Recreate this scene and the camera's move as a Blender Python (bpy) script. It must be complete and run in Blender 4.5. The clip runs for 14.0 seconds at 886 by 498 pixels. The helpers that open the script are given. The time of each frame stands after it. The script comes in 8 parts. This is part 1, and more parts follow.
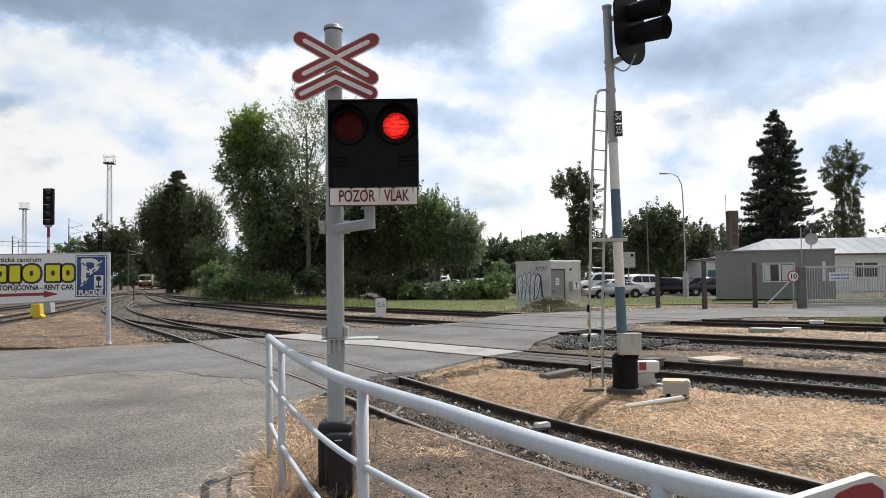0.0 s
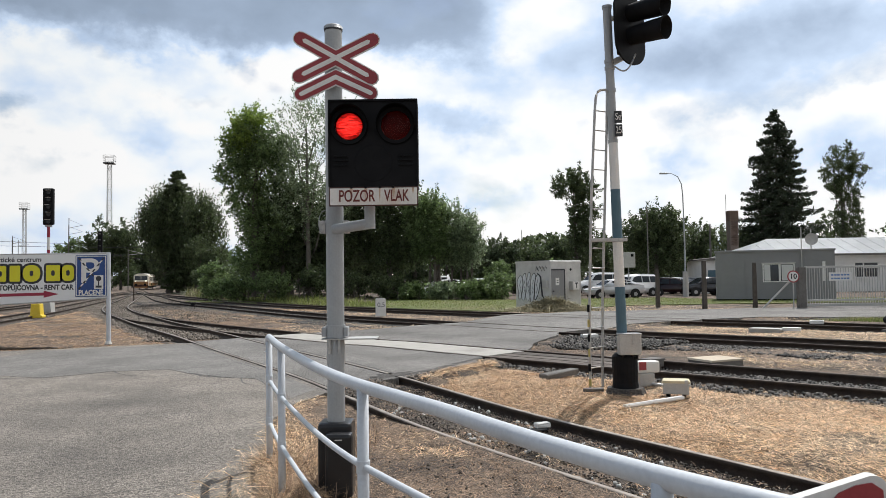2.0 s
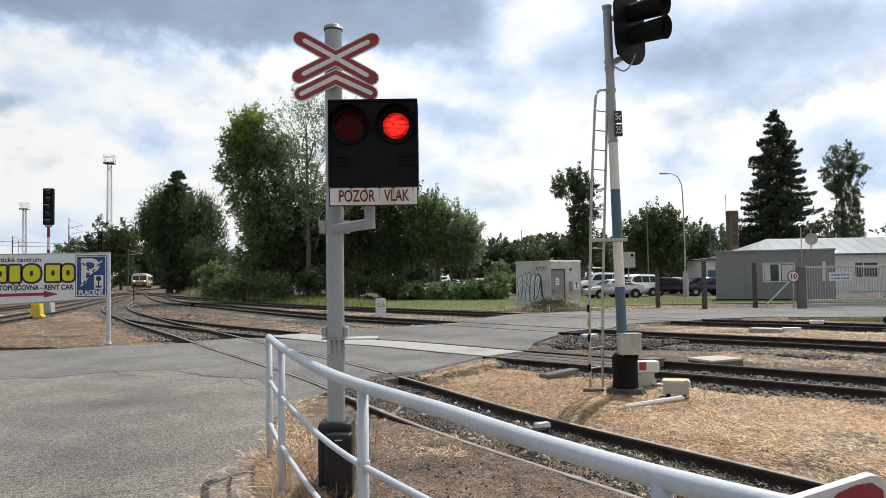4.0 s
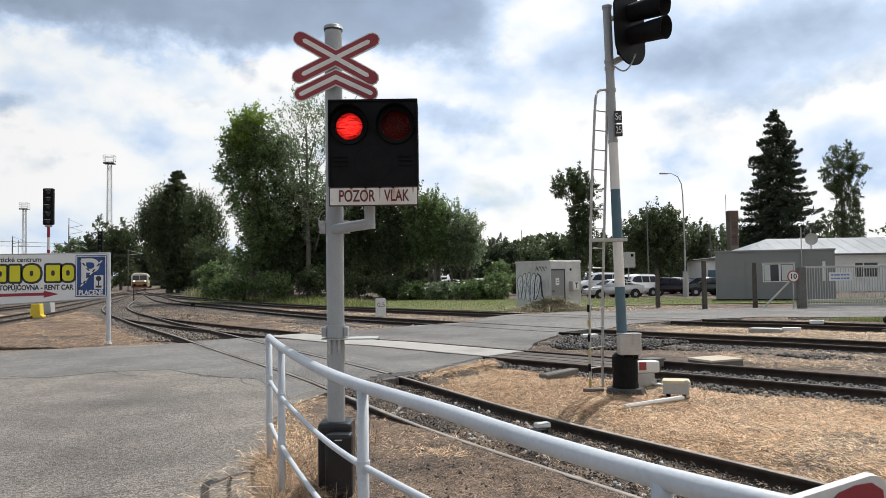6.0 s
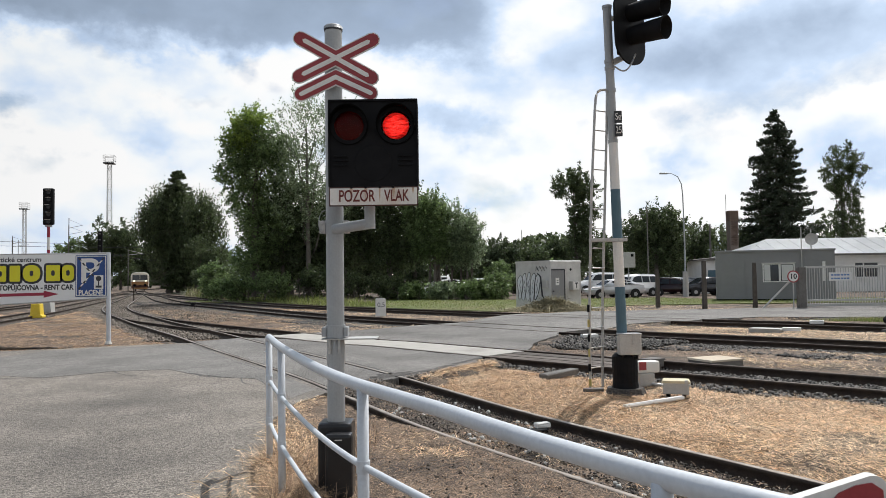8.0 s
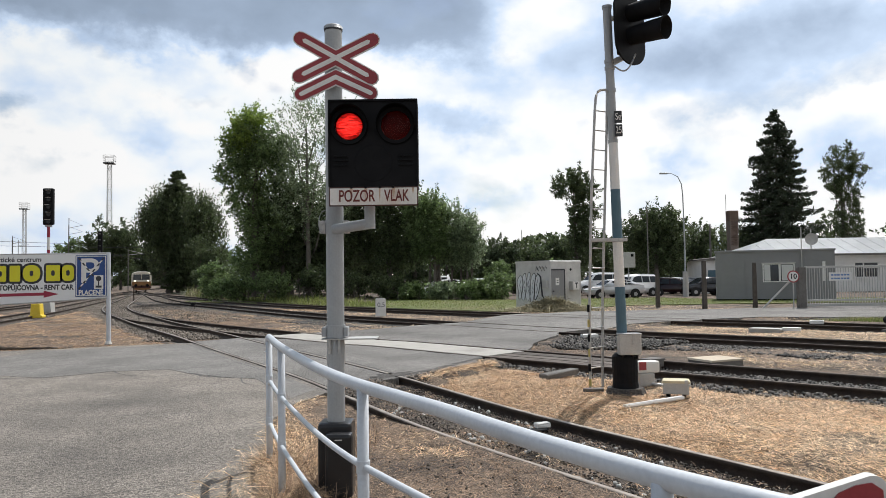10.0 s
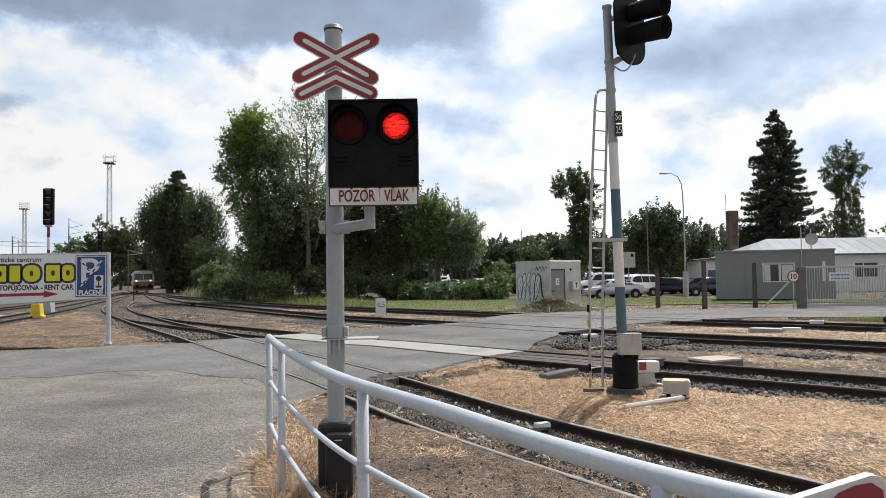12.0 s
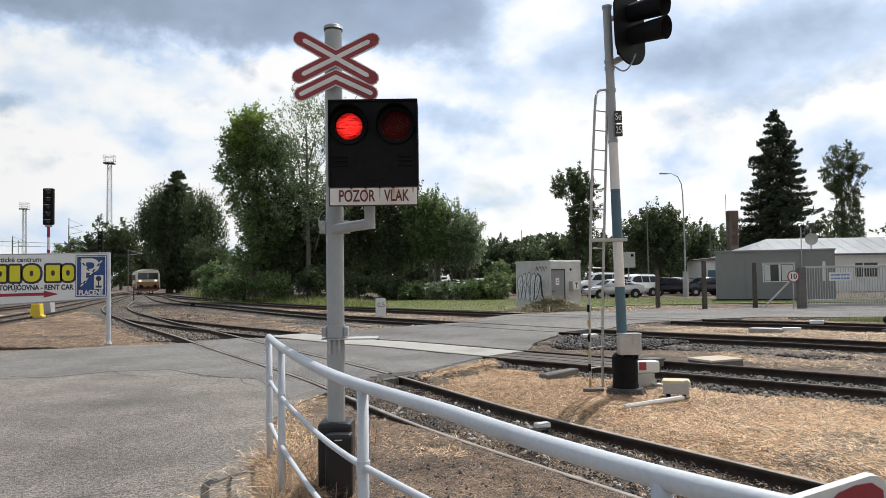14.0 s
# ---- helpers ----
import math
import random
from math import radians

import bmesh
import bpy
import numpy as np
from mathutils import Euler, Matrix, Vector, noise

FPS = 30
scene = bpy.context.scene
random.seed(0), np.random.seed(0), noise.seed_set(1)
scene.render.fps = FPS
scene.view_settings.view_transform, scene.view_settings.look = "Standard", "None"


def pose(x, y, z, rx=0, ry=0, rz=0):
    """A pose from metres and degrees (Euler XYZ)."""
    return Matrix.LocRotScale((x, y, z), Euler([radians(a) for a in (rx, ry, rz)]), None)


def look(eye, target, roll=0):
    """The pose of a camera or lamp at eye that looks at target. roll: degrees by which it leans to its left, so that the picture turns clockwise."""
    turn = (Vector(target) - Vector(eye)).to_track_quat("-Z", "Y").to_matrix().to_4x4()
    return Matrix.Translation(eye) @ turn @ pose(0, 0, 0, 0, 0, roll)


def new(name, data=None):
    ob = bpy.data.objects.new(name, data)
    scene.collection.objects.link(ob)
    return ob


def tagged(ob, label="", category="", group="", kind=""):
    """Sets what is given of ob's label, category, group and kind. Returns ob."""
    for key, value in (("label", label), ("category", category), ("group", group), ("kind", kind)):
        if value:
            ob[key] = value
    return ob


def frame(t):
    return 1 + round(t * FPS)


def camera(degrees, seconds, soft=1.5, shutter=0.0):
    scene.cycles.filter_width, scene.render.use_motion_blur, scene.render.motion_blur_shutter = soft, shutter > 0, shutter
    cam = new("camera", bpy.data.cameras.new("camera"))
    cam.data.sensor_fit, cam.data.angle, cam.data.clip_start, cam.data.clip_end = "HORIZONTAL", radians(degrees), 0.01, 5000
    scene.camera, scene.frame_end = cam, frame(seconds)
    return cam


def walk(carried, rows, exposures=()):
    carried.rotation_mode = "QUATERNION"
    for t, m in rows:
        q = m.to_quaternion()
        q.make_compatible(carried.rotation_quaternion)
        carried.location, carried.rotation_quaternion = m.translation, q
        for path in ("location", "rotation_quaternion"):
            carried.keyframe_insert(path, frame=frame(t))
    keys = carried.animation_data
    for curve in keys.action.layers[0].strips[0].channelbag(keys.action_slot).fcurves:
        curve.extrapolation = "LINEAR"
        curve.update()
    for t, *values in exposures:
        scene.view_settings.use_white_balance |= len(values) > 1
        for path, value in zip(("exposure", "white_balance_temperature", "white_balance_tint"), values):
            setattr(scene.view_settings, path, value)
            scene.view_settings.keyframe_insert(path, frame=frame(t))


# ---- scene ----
from mathutils import kdtree

# ================= camera =================
cam = camera(62.2, 14.0, 0.6)
EYE = (0.0, 0.0, 1.7)
walk(cam, [(0.0, look(EYE, (0, 13, 2.2), -0.8)), (14.0, look(EYE, (0, 13, 2.2), -0.8))])

# ================= light =================
SUN_AZ = math.atan2(0.467, 0.884)       # from +y towards +x
SUN_EL = radians(56)
scene.view_settings.exposure = -0.32


def make_world():
    w = bpy.data.worlds.new("sky")
    scene.world = w
    w.use_nodes = True
    nt = w.node_tree
    nt.nodes.clear()
    N = nt.nodes.new
    lk = nt.links.new
    out = N("ShaderNodeOutputWorld")
    sky = N("ShaderNodeTexSky")
    sky.sky_type = 'NISHITA'
    sky.sun_disc = False
    sky.sun_elevation = SUN_EL
    sky.sun_rotation = SUN_AZ
    sky.dust_density = 1.5
    b_sky = N("ShaderNodeBackground")
    b_sky.inputs[1].default_value = 0.13
    lk(sky.outputs[0], b_sky.inputs[0])
    tc = N("ShaderNodeTexCoord")
    sep = N("ShaderNodeSeparateXYZ")
    lk(tc.outputs["Generated"], sep.inputs[0])

    def mth(op, a, b=None, clamp=False):
        m = N("ShaderNodeMath")
        m.operation = op
        m.use_clamp = clamp
        for i, v in enumerate((a, b)):
            if v is None:
                continue
            if isinstance(v, (int, float)):
                m.inputs[i].default_value = v
            else:
                lk(v, m.inputs[i])
        return m.outputs[0]

    def noise3(scale, detail, off, rough=0.55, stretch=(1.0, 1.0, 2.0)):
        mp = N("ShaderNodeMapping")
        mp.inputs["Location"].default_value = off
        mp.inputs["Scale"].default_value = stretch
        lk(tc.outputs["Generated"], mp.inputs[0])
        n = N("ShaderNodeTexNoise")
        n.inputs["Scale"].default_value = scale
        n.inputs["Detail"].default_value = detail
        n.inputs["Roughness"].default_value = rough
        n.inputs["Distortion"].default_value = 0.08
        lk(mp.outputs[0], n.inputs["Vector"])
        return n.outputs[0]

    # bearing and height of the looked-at piece of sky, ruffled for ragged cloud edges
    ruffle = mth('SUBTRACT', noise3(9.0, 7, (3, 1, 2), 0.6, (1, 1, 1.3)), 0.5)
    ruffle2 = mth('SUBTRACT', noise3(11.0, 7, (8, 4, 7), 0.6, (1, 1, 1.3)), 0.5)
    az = mth('ADD', mth('ARCTAN2', sep.outputs[0], sep.outputs[1]), mth('MULTIPLY', ruffle, 0.16))
    el = mth('ADD', mth('ARCSINE', sep.outputs[2]), mth('MULTIPLY', ruffle2, 0.10))

    def mass(a0, e0, sa, se, w):
        da = mth('DIVIDE', mth('SUBTRACT', az, a0), sa)
        de = mth('DIVIDE', mth('SUBTRACT', el, e0), se)
        q = mth('ADD', mth('MULTIPLY', da, da), mth('MULTIPLY', de, de))
        return mth('MULTIPLY', mth('EXPONENT', mth('MULTIPLY', q, -1.0)), w)

    def step(v, a, b):
        m = N("ShaderNodeMapRange")
        m.interpolation_type = 'SMOOTHSTEP'
        m.inputs[1].default_value, m.inputs[2].default_value = min(a, b), max(a, b)
        m.inputs[3].default_value, m.inputs[4].default_value = (0.0, 1.0) if a < b else (1.0, 0.0)
        lk(v, m.inputs[0])
        return m.outputs[0]

    def total(vals):
        t = vals[0]
        for v in vals[1:]:
            t = mth('ADD', t, v)
        return t

    # grey undersides of the cloud masses: a broad sheet high up, a paler bank, small shaded bellies
    sheet = mth('MULTIPLY', mth('MULTIPLY', step(el, 0.272, 0.325), step(az, 0.14, -0.01)), 0.66)
    grey = total([sheet, mass(-0.53, 0.365, 0.09, 0.055, 0.42), mass(-0.34, 0.335, 0.17, 0.055, 0.36), mass(0.37, 0.262, 0.23, 0.052, 0.36),
                  mass(0.50, 0.30, 0.12, 0.04, 0.12), mass(0.03, 0.212, 0.06, 0.022, 0.36), mass(0.30, 0.145, 0.045, 0.022, 0.30),
                  mass(-0.37, 0.19, 0.09, 0.02, 0.22), mass(-0.56, 0.16, 0.06, 0.02, 0.25), mass(0.06, 0.10, 0.06, 0.012, 0.22), mass(0.55, 0.11, 0.05, 0.02, 0.25)])
    # heaped clouds: bright crowns over shaded bellies
    puff = (1.0, 1.0, 1.5)
    low = noise3(6.0, 5, (2.1, 5.2, 4.0), 0.46, puff)
    high = noise3(6.0, 5, (2.1, 5.2, 4.075), 0.46, puff)
    fine_low = noise3(19.0, 5, (6.1, 1.2, 3.0), 0.55, puff)
    fine_high = noise3(19.0, 5, (6.1, 1.2, 3.028), 0.55, puff)
    grey = total([grey, mth('MULTIPLY', mth('SUBTRACT', high, low), 1.1), mth('MULTIPLY', mth('SUBTRACT', fine_high, fine_low), 0.20),
                  mth('MULTIPLY', mth('SUBTRACT', noise3(4.0, 5, (7.1, 3.2, 1.0), 0.5, (1, 1, 1.6)), 0.44), 0.75)])
    ramp = N("ShaderNodeValToRGB")
    e = ramp.color_ramp.elements
    e[0].position, e[0].color = 0.0, (1.0, 1.0, 1.0, 1)
    e[1].position, e[1].color = 1.0, (0.31, 0.39, 0.51, 1)
    ramp.color_ramp.elements.new(0.08).color = (0.93, 0.97, 1.0, 1)
    ramp.color_ramp.elements.new(0.28).color = (0.63, 0.765, 0.965, 1)
    ramp.color_ramp.elements.new(0.62).color = (0.40, 0.50, 0.655, 1)
    lk(grey, ramp.inputs[0])
    # openings with blue sky
    gaps = total([mass(-0.262, 0.287, 0.045, 0.018, 1.1), mass(-0.44, 0.275, 0.05, 0.022, 0.8), mass(-0.54, 0.212, 0.06, 0.014, 1.0), mass(-0.36, 0.235, 0.05, 0.015, 0.5), mass(0.43, 0.214, 0.14, 0.020, 1.3), mass(0.53, 0.24, 0.08, 0.028, 1.0), mass(0.02, 0.285, 0.03, 0.02, 0.2), mass(-0.21, 0.24, 0.03, 0.015, 0.45)])
    gaps = mth('ADD', gaps, mth('MULTIPLY', mth('SUBTRACT', noise3(6.5, 8, (1.4, 9.2, 5.0), 0.58, (1, 1, 1.7)), 0.575), 5.0), True)
    gaps = mth('MULTIPLY', gaps, 0.8)
    # clouds towards the sun are the brightest
    facing = mth('ADD', mth('MULTIPLY', sep.outputs[0], math.sin(SUN_AZ)), mth('MULTIPLY', sep.outputs[1], math.cos(SUN_AZ)))
    glow = N("ShaderNodeMapRange")
    glow.interpolation_type = 'SMOOTHSTEP'
    glow.inputs[1].default_value, glow.inputs[2].default_value = -0.3, 0.98
    glow.inputs[3].default_value, glow.inputs[4].default_value = 0.80, 1.28
    lk(facing, glow.inputs[0])
    b_cl = N("ShaderNodeBackground")
    lk(ramp.outputs[0], b_cl.inputs[0])
    lk(glow.outputs[0], b_cl.inputs[1])
    mix = N("ShaderNodeMixShader")
    lk(gaps, mix.inputs[0])
    lk(b_cl.outputs[0], mix.inputs[1])
    lk(b_sky.outputs[0], mix.inputs[2])
    lk(mix.outputs[0], out.inputs[0])


make_world()
sun = new("sun", bpy.data.lights.new("sun", 'SUN'))
sun.data.energy = 5.0
sun.data.angle = radians(0.6)
sun.data.color = (1.0, 0.98, 0.955)
_dir = Vector((math.sin(SUN_AZ) * math.cos(SUN_EL), math.cos(SUN_AZ) * math.cos(SUN_EL), math.sin(SUN_EL)))
sun.matrix_world = look(Vector((0, 0, 60)) + _dir * 50, (0, 0, 60))


# ================= materials =================
def mat(name, c1, c2=None, scale=8.0, rough=0.6, metal=0.0, bump=0.0, bscale=60.0, island=0.0, objrand=0.0,
        fine=0.0, stain=None, stain_at=(0.55, 0.7), trans=0.0, speck=0.0, sscale=50.0, emit=None, estr=0.0, spec=0.5):
    """A procedural surface: two colours mixed by noise, stains with a shape of their own, grain as relief."""
    m = bpy.data.materials.new(name)
    m.use_nodes = True
    nt = m.node_tree
    p = nt.nodes["Principled BSDF"]
    N, lk = nt.nodes.new, nt.links.new
    p.inputs["Roughness"].default_value = rough
    p.inputs["Metallic"].default_value = metal
    p.inputs["Specular IOR Level"].default_value = spec
    tc = N("ShaderNodeTexCoord")
    vec = tc.outputs["Object"]
    c2 = c2 or tuple(v * 0.8 for v in c1)
    n1 = N("ShaderNodeTexNoise")
    n1.inputs["Scale"].default_value = scale
    n1.inputs["Detail"].default_value = 6
    n1.inputs["Roughness"].default_value = 0.6
    lk(vec, n1.inputs["Vector"])
    rp = N("ShaderNodeValToRGB")
    rp.color_ramp.elements[0].position, rp.color_ramp.elements[1].position = 0.3, 0.7
    rp.color_ramp.elements[0].color, rp.color_ramp.elements[1].color = (*c1, 1), (*c2, 1)
    lk(n1.outputs[0], rp.inputs[0])
    col = rp.outputs[0]

    def mixc(a, b, fac, mode='MIX'):
        mx = N("ShaderNodeMix")
        mx.data_type = 'RGBA'
        mx.blend_type = mode
        for sock, v in ((mx.inputs[0], fac), (mx.inputs[6], a), (mx.inputs[7], b)):
            if isinstance(v, (int, float)):
                sock.default_value = v
            elif isinstance(v, tuple):
                sock.default_value = (*v, 1)
            else:
                lk(v, sock)
        return mx.outputs[2]

    if stain:
        n2 = N("ShaderNodeTexNoise")
        n2.inputs["Scale"].default_value = scale * 0.27
        n2.inputs["Detail"].default_value = 8
        lk(vec, n2.inputs["Vector"])
        mr = N("ShaderNodeMapRange")
        mr.inputs[1].default_value, mr.inputs[2].default_value = stain_at
        lk(n2.outputs[0], mr.inputs[0])
        col = mixc(col, stain, mr.outputs[0])
    if fine:
        n3 = N("ShaderNodeTexNoise")
        n3.inputs["Scale"].default_value = bscale
        n3.inputs["Detail"].default_value = 3
        lk(vec, n3.inputs["Vector"])
        mr = N("ShaderNodeMapRange")
        mr.inputs[1].default_value, mr.inputs[2].default_value = 0.3, 0.7
        mr.inputs[3].default_value, mr.inputs[4].default_value = 1 - fine, 1 + fine
        lk(n3.outputs[0], mr.inputs[0])
        cb = N("ShaderNodeCombineColor")
        for i in range(3):
            lk(mr.outputs[0], cb.inputs[i])
        col = mixc(col, cb.outputs[0], 1.0, 'MULTIPLY')
    if speck:
        vo = N("ShaderNodeTexVoronoi")
        vo.inputs["Scale"].default_value = sscale
        lk(vec, vo.inputs["Vector"])
        sc = N("ShaderNodeSeparateColor")
        lk(vo.outputs["Color"], sc.inputs[0])
        mr = N("ShaderNodeMapRange")
        mr.inputs[3].default_value, mr.inputs[4].default_value = 1 - speck, 1 + speck
        lk(sc.outputs[0], mr.inputs[0])
        cb = N("ShaderNodeCombineColor")
        for i in range(3):
            lk(mr.outputs[0], cb.inputs[i])
        col = mixc(col, cb.outputs[0], 1.0, 'MULTIPLY')
    for amount, kind in ((island, "ShaderNodeNewGeometry"), (objrand, "ShaderNodeObjectInfo")):
        if amount:
            gi = N(kind)
            r = gi.outputs["Random Per Island"] if island and kind.endswith("Geometry") else gi.outputs["Random"]
            mr = N("ShaderNodeMapRange")
            mr.inputs[3].default_value, mr.inputs[4].default_value = 1 - amount, 1 + amount
            lk(r, mr.inputs[0])
            cb = N("ShaderNodeCombineColor")
            for i in range(3):
                lk(mr.outputs[0], cb.inputs[i])
            col = mixc(col, cb.outputs[0], 1.0, 'MULTIPLY')
    lk(col, p.inputs["Base Color"])
    if bump:
        nb = N("ShaderNodeTexNoise")
        nb.inputs["Scale"].default_value = bscale
        nb.inputs["Detail"].default_value = 5
        lk(vec, nb.inputs["Vector"])
        bp = N("ShaderNodeBump")
        bp.inputs["Strength"].default_value = bump
        bp.inputs["Distance"].default_value = 0.02
        lk(nb.outputs[0], bp.inputs["Height"])
        lk(bp.outputs[0], p.inputs["Normal"])
    if emit:
        p.inputs["Emission Color"].default_value = (*emit, 1)
        p.inputs["Emission Strength"].default_value = estr
    if trans:
        tl = N("ShaderNodeBsdfTranslucent")
        lk(col, tl.inputs[0])
        ms = N("ShaderNodeMixShader")
        ms.inputs[0].default_value = trans
        lk(p.outputs[0], ms.inputs[1])
        lk(tl.outputs[0], ms.inputs[2])
        lk(ms.outputs[0], nt.nodes["Material Output"].inputs[0])
    return m


M = {}
M["asphalt"] = mat("asphalt", (0.182, 0.159, 0.134), (0.248, 0.220, 0.188), 1.3, 0.88, bump=0.8, bscale=62, fine=0.26, speck=0.62, sscale=62, stain=(0.118, 0.105, 0.091), stain_at=(0.47, 0.68))
M["asphalt_old"] = mat("asphalt_old", (0.152, 0.143, 0.131), (0.208, 0.195, 0.179), 1.1, 0.84, bump=0.7, bscale=60, fine=0.24, speck=0.55, sscale=62, stain=(0.104, 0.097, 0.088), stain_at=(0.45, 0.66))
M["tar"] = mat("tar", (0.045, 0.044, 0.042), (0.07, 0.068, 0.064), 6, 0.75, bump=0.3)
M["concrete_slab"] = mat("concrete_slab", (0.36, 0.34, 0.31), (0.42, 0.40, 0.36), 3, 0.9, bump=0.3, fine=0.12, stain=(0.27, 0.25, 0.23))
M["concrete"] = mat("concrete", (0.44, 0.43, 0.41), (0.52, 0.51, 0.48), 4, 0.9, bump=0.3, fine=0.1, stain=(0.35, 0.34, 0.31))
M["kiosk_render"] = mat("kiosk_render", (0.54, 0.53, 0.50), (0.66, 0.65, 0.62), 2.5, 0.85, bump=0.2, fine=0.08, stain=(0.42, 0.40, 0.37), stain_at=(0.52, 0.72))
M["concrete_dark"] = mat("concrete_dark", (0.13, 0.12, 0.11), (0.19, 0.18, 0.165), 5, 0.9, bump=0.4, fine=0.2)
M["soil"] = mat("soil", (0.085, 0.064, 0.048), (0.23, 0.165, 0.115), 2.6, 0.95, bump=1.0, bscale=60, fine=0.7, speck=0.7, sscale=75, stain=(0.06, 0.048, 0.038), stain_at=(0.45, 0.62))
M["bed"] = mat("bed", (0.064, 0.053, 0.043), (0.155, 0.131, 0.107), 2.5, 0.95, bump=1.0, bscale=14, fine=0.6, speck=0.65, sscale=13)
M["dirt"] = mat("dirt", (0.045, 0.035, 0.028), (0.14, 0.108, 0.08), 5.0, 0.95, bump=1.0, bscale=60, fine=0.6, speck=0.7, sscale=70, stain=(0.05, 0.042, 0.036), stain_at=(0.45, 0.6))
M["dark_mottle"] = mat("dark_mottle", (0.05, 0.045, 0.04), (0.095, 0.087, 0.078), 3.0, 0.9, bump=0.8, bscale=50, fine=0.4, speck=0.5, sscale=50)
M["hay_grey"] = mat("hay_grey", (0.24, 0.225, 0.14), (0.42, 0.37, 0.25), 2.2, 0.8, island=0.6, trans=0.15)
M["tan"] = mat("tan", (0.50, 0.42, 0.32), (0.58, 0.50, 0.39), 5, 0.9, bump=0.2, fine=0.1, stain=(0.42, 0.35, 0.27))
M["post_brown"] = mat("post_brown", (0.075, 0.064, 0.052), (0.12, 0.104, 0.088), 5, 0.9, bump=0.5, fine=0.2)
M["leaf_deep"] = mat("leaf_deep", (0.045, 0.068, 0.030), (0.085, 0.110, 0.048), 0.35, 0.5, island=0.6, trans=0.4)
M["straw_rust"] = mat("straw_rust", (0.33, 0.20, 0.115), (0.56, 0.37, 0.225), 1.2, 0.8, island=0.7, trans=0.12)
M["stone"] = mat("stone", (0.024, 0.0215, 0.019), (0.098, 0.089, 0.078), 6, 0.7, bump=0.2, island=0.9)
M["straw"] = mat("straw", (0.76, 0.515, 0.295), (0.96, 0.73, 0.47), 1.6, 0.5, island=0.6, trans=0.2)
M["grass"] = mat("grass", (0.155, 0.20, 0.048), (0.25, 0.27, 0.09), 0.8, 0.7, island=0.5, trans=0.35)
M["turf"] = mat("turf", (0.10, 0.13, 0.04), (0.17, 0.18, 0.07), 0.7, 0.95, bump=0.8, bscale=20, fine=0.3, stain=(0.22, 0.18, 0.10), stain_at=(0.5, 0.7))
M["leaf"] = mat("leaf", (0.125, 0.19, 0.068), (0.205, 0.27, 0.115), 0.35, 0.42, island=0.6, trans=0.55)
# paler copy of the leaf colour, painted for sunlit tops
M["leaf_sunlit"] = mat("leaf_sunlit", (0.20, 0.29, 0.05), (0.26, 0.34, 0.075), 0.35, 0.5, island=0.4, trans=0.55)
M["leaf_birch"] = mat("leaf_birch", (0.165, 0.22, 0.115), (0.27, 0.33, 0.195), 0.35, 0.38, island=0.6, trans=0.5)
M["leaf_dark"] = mat("leaf_dark", (0.066, 0.095, 0.040), (0.115, 0.145, 0.064), 0.35, 0.48, island=0.6, trans=0.45)
M["needle"] = mat("needle", (0.030, 0.045, 0.024), (0.055, 0.072, 0.036), 0.4, 0.6, island=0.5, trans=0.2)
M["straw_dull"] = mat("straw_dull", (0.22, 0.145, 0.095), (0.43, 0.30, 0.20), 2.2, 0.8, island=0.8, trans=0.12)
M["gravel"] = mat("gravel", (0.058, 0.049, 0.041), (0.20, 0.172, 0.146), 6, 0.9, island=0.85)
M["graffiti"] = mat("graffiti", (0.66, 0.67, 0.69), (0.76, 0.77, 0.79), 3, 0.6, fine=0.1)
M["lid_pale"] = mat("lid_pale", (0.56, 0.48, 0.30), (0.62, 0.55, 0.38), 9, 0.6, fine=0.08, stain=(0.62, 0.46, 0.10), stain_at=(0.55, 0.65))
# weedy ground with the shade of the trees painted into the colour
M["weeds_in_shade"] = mat("weeds_in_shade", (0.045, 0.055, 0.022), (0.085, 0.085, 0.045), 0.6, 0.95, bump=0.9, bscale=9, fine=0.4, speck=0.4, sscale=6)
M["worn_yellow"] = mat("worn_yellow", (0.42, 0.34, 0.10), (0.52, 0.44, 0.18), 12, 0.6)
M["bark"] = mat("bark", (0.10, 0.085, 0.07), (0.17, 0.15, 0.13), 3, 0.9, bump=0.6, bscale=14)
M["rail_side"] = mat("rail_side", (0.034, 0.025, 0.020), (0.068, 0.047, 0.034), 6, 0.85, bump=0.3, fine=0.2)
M["rail_head"] = mat("rail_head", (0.13, 0.10, 0.08), (0.075, 0.054, 0.041), 3, 0.7, stain=(0.24, 0.205, 0.175), stain_at=(0.55, 0.68), spec=0.3)
M["rail_head_worn"] = mat("rail_head_worn", (0.34, 0.30, 0.255), (0.19, 0.155, 0.125), 3, 0.5, metal=0.35, stain=(0.14, 0.10, 0.075), stain_at=(0.56, 0.68))
M["yard_stone"] = mat("yard_stone", (0.095, 0.080, 0.065), (0.26, 0.22, 0.18), 5, 0.85, island=0.7)
M["sign_white"] = mat("sign_white", (0.80, 0.80, 0.79), (0.85, 0.85, 0.84), 3, 0.45, fine=0.03, stain=(0.72, 0.71, 0.68), stain_at=(0.6, 0.85))
M["sleeper"] = mat("sleeper", (0.075, 0.06, 0.05), (0.13, 0.11, 0.095), 5, 0.9, bump=0.5, objrand=0.25)
M["paint_grey"] = mat("paint_grey", (0.33, 0.345, 0.35), (0.39, 0.40, 0.405), 5, 0.45, bump=0.05, fine=0.05, stain=(0.29, 0.295, 0.29), stain_at=(0.55, 0.75))
M["rail_paint"] = mat("rail_paint", (0.56, 0.59, 0.63), (0.63, 0.66, 0.69), 5, 0.4, bump=0.06, fine=0.05, stain=(0.46, 0.48, 0.50), stain_at=(0.58, 0.8))
